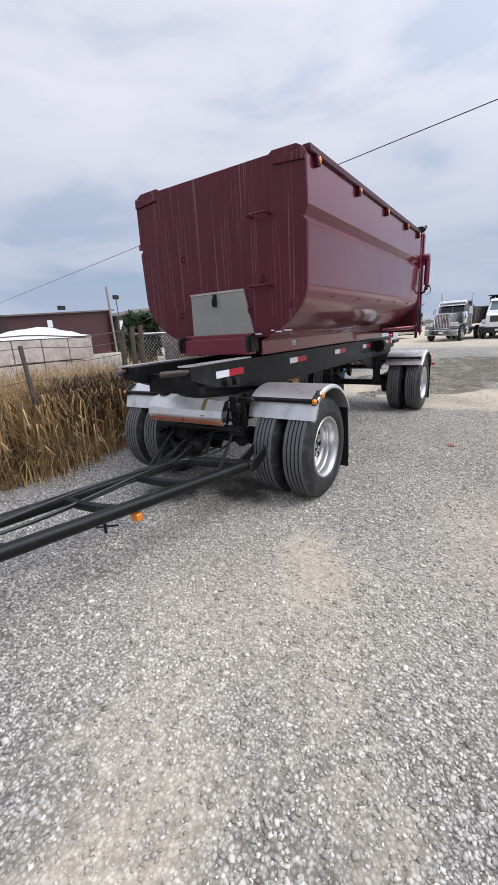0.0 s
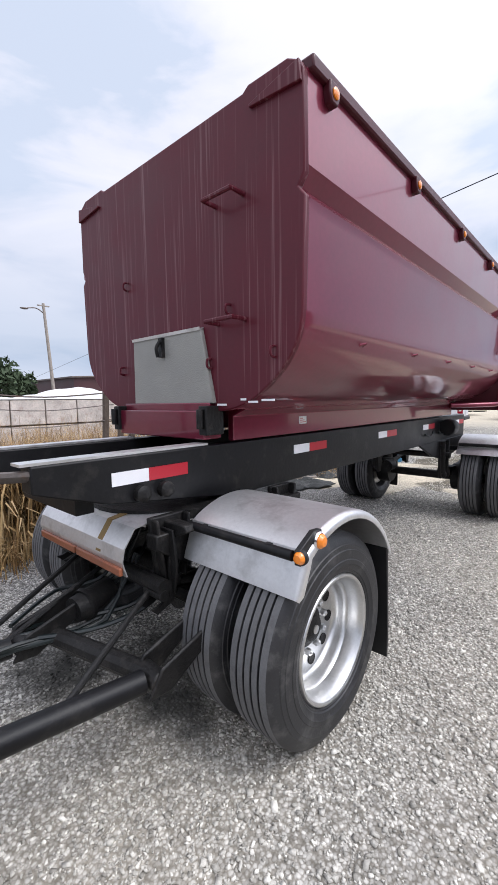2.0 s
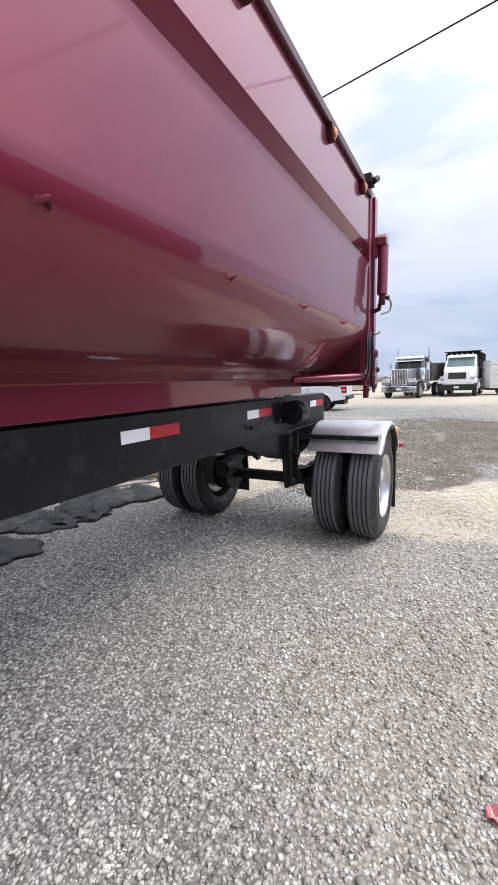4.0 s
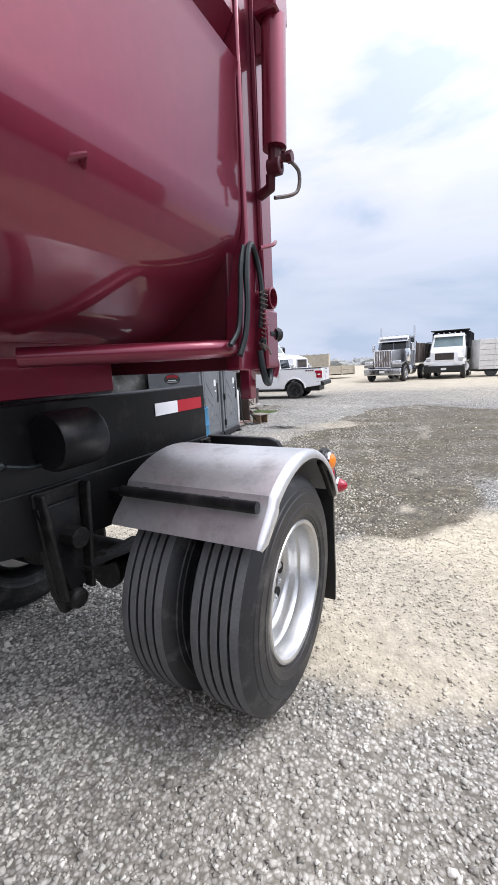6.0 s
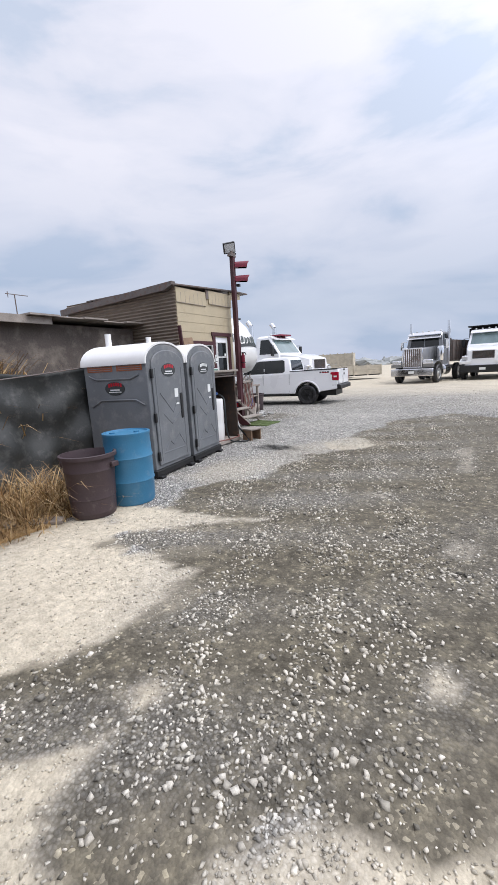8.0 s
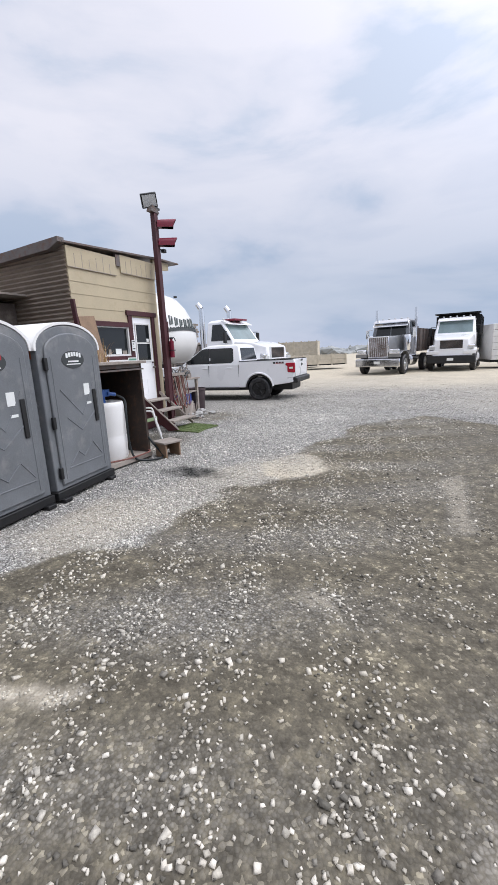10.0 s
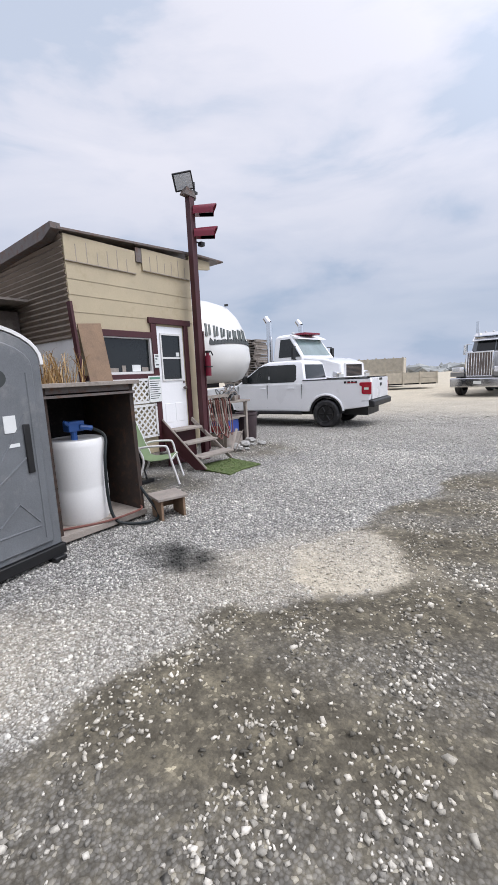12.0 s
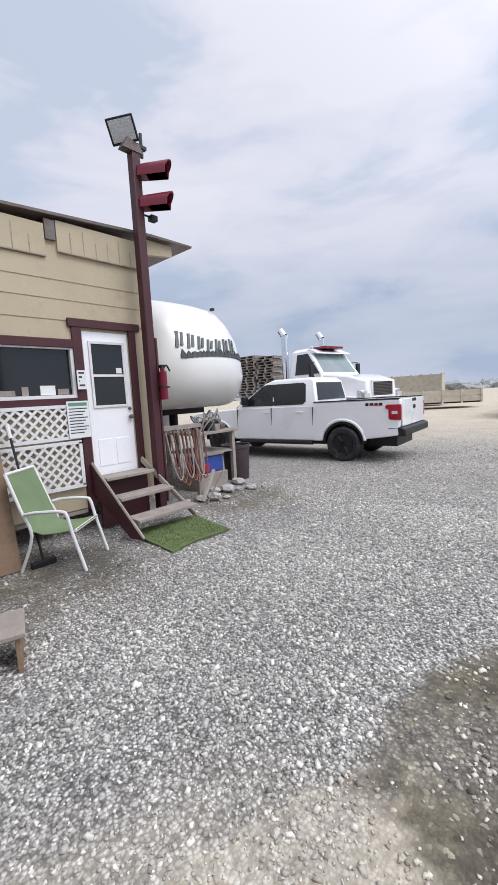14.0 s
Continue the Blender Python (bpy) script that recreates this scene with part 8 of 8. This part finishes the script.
def make_low_shed():
    s = thing("low_shed", "low shed with dark stained walls and ragged sheet roof", "shed", (-10.6, 14.7, 0))
    x = -9.0
    bm = B()
    box(bm, x - 3.4, x, 12.3, 17.2, 0, 2.80)
    wall = part("wall", bm, material("dark_stained_stucco", (0.10, 0.082, 0.07), 0.85, 0, 0.4, 1.6, 30, 0.4, 0, (0.27, 0.23, 0.19), 0.5), s)
    rng = np.random.default_rng(2)
    for k in range(8):
        bm = B()
        y = 12.2 + 0.64 * k
        dz = rng.uniform(-0.015, 0.03)
        box(bm, x - 3.8, x + 0.35 + rng.uniform(-0.14, 0.12), y, y + 0.66, 2.90 + dz, 2.925 + dz + 0.012 * (k % 2), Matrix.Translation((0, 0, 0)) @ Matrix.Rotation(rng.uniform(-0.004, 0.004), 4, "Z"))
        part("roof_sheet", bm, WOOD, s)
    bm = B()
    box(bm, x + 0.22, x + 0.26, 12.2, 14.7, 2.76, 2.9)
    part("fascia", bm, WOOD, s, "pale fascia board")
    bm = B()
    sweep(bm, [(x - 0.8, 14.6, 2.9), (x - 0.8, 14.6, 3.5)], 0.012, 6)
    sweep(bm, [(x - 0.8, 14.4, 3.5), (x - 0.8, 14.9, 3.5)], 0.01, 6)
    sweep(bm, [(x - 0.8, 14.45, 3.42), (x - 0.8, 14.45, 3.55)], 0.008, 6)
    solo("roof_aerial", bm, STEEL, "thin metal aerial on the low shed roof", "aerial", (x - 0.8, 14.6, 2.9))
    bm = B()
    rng2 = np.random.default_rng(31)
    # bank of dry weed behind the cloth
    blades(bm, rng2, 2600, lambda: (rng2.uniform(-8.8, -6.7), rng2.uniform(9.2, 13.2)), 0.7, 1.35, 0.012, lambda x, y: max(0.0, min(0.95, (-6.7 - x) * 0.8)))
    solo("weed_bank", bm, STRAW, "dry weeds standing behind the shade cloth", "weeds", (-7.8, 11.2, 0), kind="stuff", smooth=0)
    bm = B()
    prism(bm, [(-9.0, 0), (-9.0, 0.98), (-8.2, 0.85), (-7.2, 0.3), (-6.6, 0.0)], "y", 8.8, 13.4)
    solo("earth_bank", bm, material("dry_earth", (0.30, 0.22, 0.13), 0.95, 0, 0.25, 3, 40, 0.6), "dry earth bank behind the fence", "bank", (-7.9, 11.0, 0), kind="structure")


def make_grass():
    rng = np.random.default_rng(17)
    def tall():
        while True:
            x, y = rng.uniform(-11.5, -4.75), rng.uniform(-1.5, 8.0)
            edge = -4.95 - 0.25 * math.sin(y * 2.1) - 0.12 * math.sin(y * 5.3) - max(0, y - 4.2) * 0.45
            if x < edge and not (x < -7.5 and rng.random() < 0.55):
                return x, y
    def height(x, y):
        return 0.0
    def grow(x, y):
        edge = -4.95 - 0.25 * math.sin(y * 2.1) - 0.12 * math.sin(y * 5.3) - max(0, y - 4.2) * 0.45
        patchy = 0.16 * math.sin(x * 3.1 + 1.3 * y) + 0.12 * math.sin(y * 4.7 - 2.2 * x) + 0.1 * math.sin(x * 7.7 + y * 6.1)
        return max(0.25, min(1.15, 0.28 + 0.75 * (edge - x) + patchy))
    bm = B()
    spots = [(tall(), rng.uniform(0.6, 1.12)) for _ in range(420)]
    def clumped():
        (cx, cy), _ = spots[rng.integers(len(spots))]
        return cx + rng.normal(0, 0.13), cy + rng.normal(0, 0.13)
    blades(bm, rng, 24000, tall, 0.25, 0.95, 0.0031, height, 1.5, grow)
    blades(bm, rng, 22000, clumped, 0.45, 1.22, 0.0031, height, 1.25, grow)
    blades(bm, rng, 1500, tall, 1.1, 1.5, 0.003, height, 0.7, grow)
    blades(bm, rng, 7000, clumped, 0.15, 0.55, 0.006, height, 3.0)
    solo("tall_dry_grass", bm, STRAW, "tall dry straw-coloured grass along the fence", "grass", (-6.3, 3, 0), kind="stuff", smooth=0)
    bm = B()
    def dead():
        return -5.85 + rng.normal(0, 0.28), 3.9 + rng.normal(0, 0.36)
    blades(bm, rng, 3200, dead, 0.6, 1.28, 0.011, height)
    blades(bm, rng, 900, lambda: (-5.05 + rng.normal(0, 0.15), rng.uniform(0.2, 2.6)), 0.15, 0.55, 0.009, height)
    def arching(n, where, hmin, hmax, width):
        """Broad leaves that rise and hang over."""
        for _ in range(n):
            x, y = where()
            h, a, reach = rng.uniform(hmin, hmax), rng.uniform(0, 6.283), rng.uniform(0.15, 0.45)
            d, w = Vector((math.cos(a), math.sin(a), 0)), width * rng.uniform(0.6, 1.3)
            drop = rng.uniform(0.35, 0.9)
            rows = []
            for k in range(6):
                u = k / 5
                p = Vector((x, y, 0)) + d * reach * u ** 1.3 + Vector((0, 0, h * (min(1, 2.1 * u) - drop * max(0, u - 0.5) ** 1.4)))
                side = Vector((-d.y, d.x, 0.3 * math.sin(a * 3))) * w * (1 - 0.85 * abs(2 * u - 0.9) ** 2 if u < 0.95 else 0.15)
                rows.append((bm.verts.new(p - side), bm.verts.new(p + side)))
            for (p0, p1), (q0, q1) in zip(rows, rows[1:]):
                bm.faces.new((p0, p1, q1, q0))
    arching(700, dead, 0.5, 1.25, 0.012)
    solo("dead_weeds", bm, DEAD, "dark dead weeds standing in the dry grass", "weeds", (-5.85, 3.9, 0), kind="stuff", smooth=0)
    bm = B()
    arching(1300, lambda: (-5.45 + rng.normal(0, 0.32), rng.uniform(1.6, 5.2)), 0.3, 1.1, 0.011)
    solo("hanging_dry_leaves", bm, STRAW, "dry drooping leaves among the weeds by the fence", "leaves", (-5.45, 3.4, 0), kind="stuff", smooth=0)
    bm = B()
    def low():
        y = rng.uniform(-1.5, 8.0)
        edge = -4.75 - 0.25 * math.sin(y * 2.1) - max(0, y - 4.2) * 0.35
        return edge + rng.normal(0, 0.22) - 0.25, y
    blades(bm, rng, 3800, low, 0.05, 0.38, 0.006, height)
    def by_bins():
        return rng.uniform(-6.3, -4.85) + rng.normal(0, 0.12), rng.uniform(9.3, 12.6)
    blades(bm, rng, 5200, by_bins, 0.03, 0.22, 0.005, height, 3.0)
    for _ in range(14):
        cx, cy = rng.uniform(-6.1, -5.0), rng.uniform(11.3, 12.6)
        blades(bm, rng, 70, lambda: (cx + rng.normal(0, 0.09), cy + rng.normal(0, 0.09)), 0.15, 0.55, 0.005, height, 1.7)
    solo("short_dry_grass", bm, STRAW, "short dry grass and straw at the gravel edge", "grass", (-5.2, 6, 0), kind="stuff", smooth=0)
    bm = B()
    prism(bm, [(-5.35, 9.2), (-4.95, 10.4), (-4.85, 11.6), (-5.0, 12.6), (-5.5, 13.3), (-6.4, 13.3), (-6.6, 11), (-6.4, 9.0)], "z", 0.0, 0.022)
    solo("straw_litter", bm, material("straw_litter", (0.42, 0.27, 0.12), 0.95, 0, 0.35, 6, 120, 0.8), "matted orange straw litter by the fence", "straw", (-5.6, 11.2, 0), kind="stuff")
    bm = B()
    prism(bm, [(-4.95, -1.5), (-4.85, 1.2), (-5.0, 2.6), (-4.95, 4.0), (-5.7, 6.2), (-6.6, 8.2), (-12, 8.2), (-12, -1.5)], "z", 0.0, 0.02)
    solo("grass_litter", bm, bpy.data.materials["straw_litter"], "matted straw under the tall grass", "straw", (-8, 3, 0), kind="stuff")


def make_wire_fence():
    f = thing("wire_fence", "old wire fence with leaning posts and chain-link panel", "fence", (-5.7, 3.6, 0))
    for (x, y, lx, ly, h, r) in ((-5.55, 2.62, -0.02, -0.10, 1.78, 0.035), (-5.65, 4.40, 0.0, 0.1, 1.95, 0.05), (-5.62, 4.62, -0.02, 0.12, 2.0, 0.045), (-5.60, 4.80, 0.0, 0.12, 2.02, 0.05), (-5.6, 0.2, 0, 0.04, 1.75, 0.04), (-5.75, 7.2, 0, 0.02, 1.9, 0.035)):
        bm = B()
        sweep(bm, [(x, y, 0), (x + lx, y + ly, h)], r, 8)
        part("post", bm, BARK if r > 0.042 else STEEL, f)
    for z in (1.92, 1.74, 1.52, 1.25, 0.9):
        bm = B()
        sweep(bm, curve([(-5.6, -1.4, z - 0.03), (-5.6, 1.2, z - 0.07), (-5.58, 2.6, z), (-5.6, 3.6, z - 0.05), (-5.62, 4.6, z + 0.02)], 4), 0.006 if z < 1.8 else 0.010, 5)
        part("strand", bm, STEEL, f)
    # chain-link: two sets of slanting wires
    bm = B()
    y0, y1, z0, z1, p = 4.85, 7.2, 0.15, 1.85, 0.085
    h = z1 - z0
    k = -int(h / p) - 1
    while y0 + k * p < y1:
        for s in (1, -1):
            a, b = (y0 + k * p, y0 + k * p + h) if s > 0 else (y0 + k * p + h, y0 + k * p)
            t0, t1 = 0.0, 1.0
            d = b - a
            lo, hi = sorted(((y0 - a) / d, (y1 - a) / d))
            t0, t1 = max(t0, lo), min(t1, hi)
            if t1 - t0 > 0.02:
                sweep(bm, [(-5.68 + 0.004 * s, a + d * t0, z0 + h * t0), (-5.68 + 0.004 * s, a + d * t1, z0 + h * t1)], 0.0035, 3)
        k += 1
    part("chain_link", bm, ALUMINIUM, f, "galvanised chain-link mesh")
    for z in (1.86,):
        bm = B()
        sweep(bm, [(-5.68, 4.8, z), (-5.70, 7.2, z)], 0.02, 8)
        part("top_tube", bm, ALUMINIUM, f)


def make_left_distance():
    # long load under white plastic
    bm = B()
    rng = np.random.default_rng(14)
    L = 26
    rows = []
    for i in range(L + 1):
        u = i / L
        y = 4.0 + 7.4 * u
        hump = 2.02 + 0.42 * math.exp(-((u - 0.72) / 0.2) ** 2) + 0.03 * math.sin(i * 1.7)
        rows.append([bm.verts.new((x, y, z)) for x, z in ((-16.0, 1.95), (-16.2, hump - 0.06), (-16.9, hump), (-17.9, hump - 0.04), (-18.1, 1.9))])
    for a, b in zip(rows, rows[1:]):
        for k in range(4):
            bm.faces.new((a[k], b[k], b[k + 1], a[k + 1]))
    for r in (rows[0], rows[-1]):
        bm.faces.new(r)
    t = thing("covered_load", "stack of pale crates under white plastic sheet", "stack", (-17, 7.7, 0))
    part("plastic_sheet", bm, WHITE_OLD, t)
    for r in range(2):
        for k in range(6):
            bm = B()
            y = 4.05 + 1.22 * k
            box(bm, -18.0, -16.02, y, y + 1.18, 0.05 + 0.96 * r, 0.95 + 0.96 * r)
            cr = part("crate", bm, material("printed_crate", (0.52, 0.46, 0.41), 0.7, 0, 0.3, 2.5, 20, 0.1, 0, (0.30, 0.20, 0.17), 0.35) if (r, k) == (0, 0) else bpy.data.materials["printed_crate"], t, bevel=0.02)
    # maroon hall, grey-roofed house
    def hall(name, label, x, y0, y1, d, zl, zr, mat):
        h = thing(name, label, "building", (x - d / 2, (y0 + y1) / 2, 0))
        bm = B()
        prism(bm, [(y0, 0), (y1, 0), (y1, zr), (y0, zl)], "x", x - d, x)
        w = part("wall", bm, mat, h)
        bm = B()
        prism(bm, [(y0 - 0.4, zl - 0.03), (y1 + 0.4, zr), (y1 + 0.4, zr + 0.16), (y0 - 0.4, zl + 0.13)], "x", x - d - 0.4, x + 0.4)
        part("roof", bm, STEEL, h)
        return h, w
    h, w = hall("maroon_hall", "long maroon metal hall far behind the fence", -45, 22.3, 35.8, 12, 4.62, 5.3, material("maroon_sheet", (0.06, 0.018, 0.02), 0.5, 0, 0.2, 0.5, 5, 0.05))
    bm = B()
    box(bm, -44.99, -44.9, 26.8, 27.4, 3.4, 4.2)
    part("wall_lamp", bm, PAPER, w)
    for y in (28.6,):
        bm = B()
        box(bm, -45.3, -44.8, y, y + 0.7, 5.35, 5.8)
        part("roof_lamp", bm, BLACK_TRIM, h)
    h, w = hall("grey_house", "pale wall and dark roof of far house", -44, 36.0, 47, 9, 4.5, 6.0, material("dark_roofing", (0.09, 0.09, 0.085), 0.8, 0, 0.2, 0.5, 5, 0.05))
    bm = B()
    box(bm, -43.99, -43.9, 36.2, 41.5, 0, 4.0)
    part("pale_wall", bm, WHITE_OLD, w)
    bm = B()
    box(bm, -43.89, -43.8, 38.0, 39.4, 1.5, 2.9)
    part("window", bm, GLASS, w)
    for k, (x, y, top, label) in enumerate(((-44.5, 35.3, 8.2, "plain"), (-44.5, 36.6, 6.7, "plain"))):
        bm = B()
        sweep(bm, [(x, y + 0.3, 0), (x, y, top)], 0.14 if k == 0 else 0.06, 8)
        q = solo("utility_pole", bm, WOOD if k == 0 else STEEL, "dark pole standing by the far halls", "pole", (x, y, 0), "far poles")
        if k:
            bm = B()
            box(bm, x - 0.2, x + 0.2, y - 0.35, y + 0.35, top, top + 0.5)
            part("lamp_head", bm, BLACK_TRIM, q)
    s = thing("street_lamp", "tall wooden street lamp with a curved arm", "street lamp", (-45, 20.2, 0))
    bm = B()
    sweep(bm, [(-45, 20.2, 0), (-45, 19.5, 12.2)], [0.2, 0.14], 10)
    part("pole", bm, WOOD, s)
    bm = B()
    sweep(bm, curve([(-45, 19.6, 11.1), (-45, 18.8, 11.6), (-45, 17.9, 11.5)]), 0.06, 8)
    part("arm", bm, STEEL, s)
    bm = B()
    dot(bm, (-45, 17.6, 11.42), 0.3, (0.7, 1.4, 0.35), 10)
    part("lamp_head", bm, STEEL, s)
    bm = B()
    box(bm, -45.1, -44.9, 18.9, 20.1, 11.9, 12.0)
    part("crossarm", bm, WOOD, s)
    # trees
    def tree(x, y, h, r, seed):
        g = np.random.default_rng(seed)
        t = thing("tree", "dark evergreen tree far behind the fence", "tree", (x, y, 0), 0, "far trees")
        bm = B()
        sweep(bm, [(x, y, 0), (x + 0.1, y, h * 0.35), (x, y + 0.1, h * 0.7)], [0.3, 0.2, 0.08], 8)
        for k in range(7):
            a = k * 0.9
            sweep(bm, [(x, y, h * (0.3 + 0.05 * k)), (x + math.cos(a) * r * 0.6, y + math.sin(a) * r * 0.6, h * (0.5 + 0.05 * k))], [0.09, 0.03], 6)
        part("trunk", bm, BARK, t)
        bm = B()
        for _ in range(1500):
            v = Vector(g.normal(0, 1, 3)).normalized() * g.random() ** 0.4
            lump = 0.75 + 0.35 * math.sin(v.x * 4 + seed) * math.cos(v.y * 5)
            c = Vector((x + v.x * r * lump, y + v.y * r * lump, h * 0.62 + v.z * h * 0.38 * lump))
            u, w2 = Vector(g.normal(0, 1, 3)) * 0.20, Vector(g.normal(0, 1, 3)) * 0.20
            bm.faces.new([bm.verts.new(q) for q in (c - u, c + w2, c + u, c - w2 * 0.7)])
        part("crown", bm, LEAF, t, smooth=0, recalc=False)
    for k, (x, y, h, r) in enumerate(((-46, 14.5, 7.2, 2.6), (-47, 17.2, 5.6, 1.9), (-46, 11.5, 7.6, 2.7), (-14.2, 12.8, 2.9, 0.9))):
        tree(x, y, h, r, 40 + k)
    # overhead wires
    w = thing("overhead_line", "thin black overhead wire between two wooden poles", "wire", (-62, 20.8, 0))
    ends = ((-62, 20.8, 3.7), (26, 6.0, 7.1))
    A, C = Vector(ends[0]), Vector(ends[1])
    bm = B()
    sweep(bm, [A.lerp(C, k / 16) for k in range(17)], 0.011, 5)
    part("wire", bm, HOSE, w)
    for p in ends:
        bm = B()
        sweep(bm, [(p[0], p[1], 0), (p[0], p[1], p[2] + 0.3)], 0.12, 8)
        part("pole", bm, WOOD, w)


def make_horizon():
    """Low far hedges and sheds along the horizon."""
    rng = np.random.default_rng(77)
    bm = B()
    for k in range(900):
        a = rng.uniform(-1.25, 0.5)
        d = rng.uniform(150, 230)
        x, y = d * math.sin(a), d * math.cos(a)
        h = rng.uniform(0.6, 2.2)
        bmesh.ops.create_icosphere(bm, subdivisions=1, radius=1.0, matrix=Matrix.Translation((x, y, h * 0.4)) @ Matrix.Diagonal((rng.uniform(1.5, 4), rng.uniform(1.5, 4), h, 1)))
    for v in bm.verts:
        v.co += Vector(rng.normal(0, 0.35, 3))
    # the haze of distance is put into the scrub's grey base colour
    solo("far_scrub", bm, material("hazy_scrub", (0.30, 0.31, 0.30), 0.95, 0, 0.2, 0.2, 2, 0.0), "hazy grey scrub along the far field edge", "scrub", (0, 190, 0), kind="stuff", smooth=0)


# unseen wall, added so the trailer's side reflects something dark low down
bm = B()
box(bm, 13.0, 13.3, -30, 24, 0, 5.4)
for k in range(28):
    box(bm, 12.92, 13.0, -29.5 + 1.95 * k, -29.3 + 1.95 * k, 0, 5.4)
solo("unseen_wall_east", bm, material("added_wall_boards", (0.07, 0.06, 0.052), 0.85, 0, 0.3, 0.8, 10, 0.2), "unseen dark board wall added to darken reflections in the trailer", "wall", (13.1, -3, 0), kind="structure")
make_tarp_fence()
make_low_shed()
make_grass()
make_wire_fence()
make_left_distance()
make_horizon()
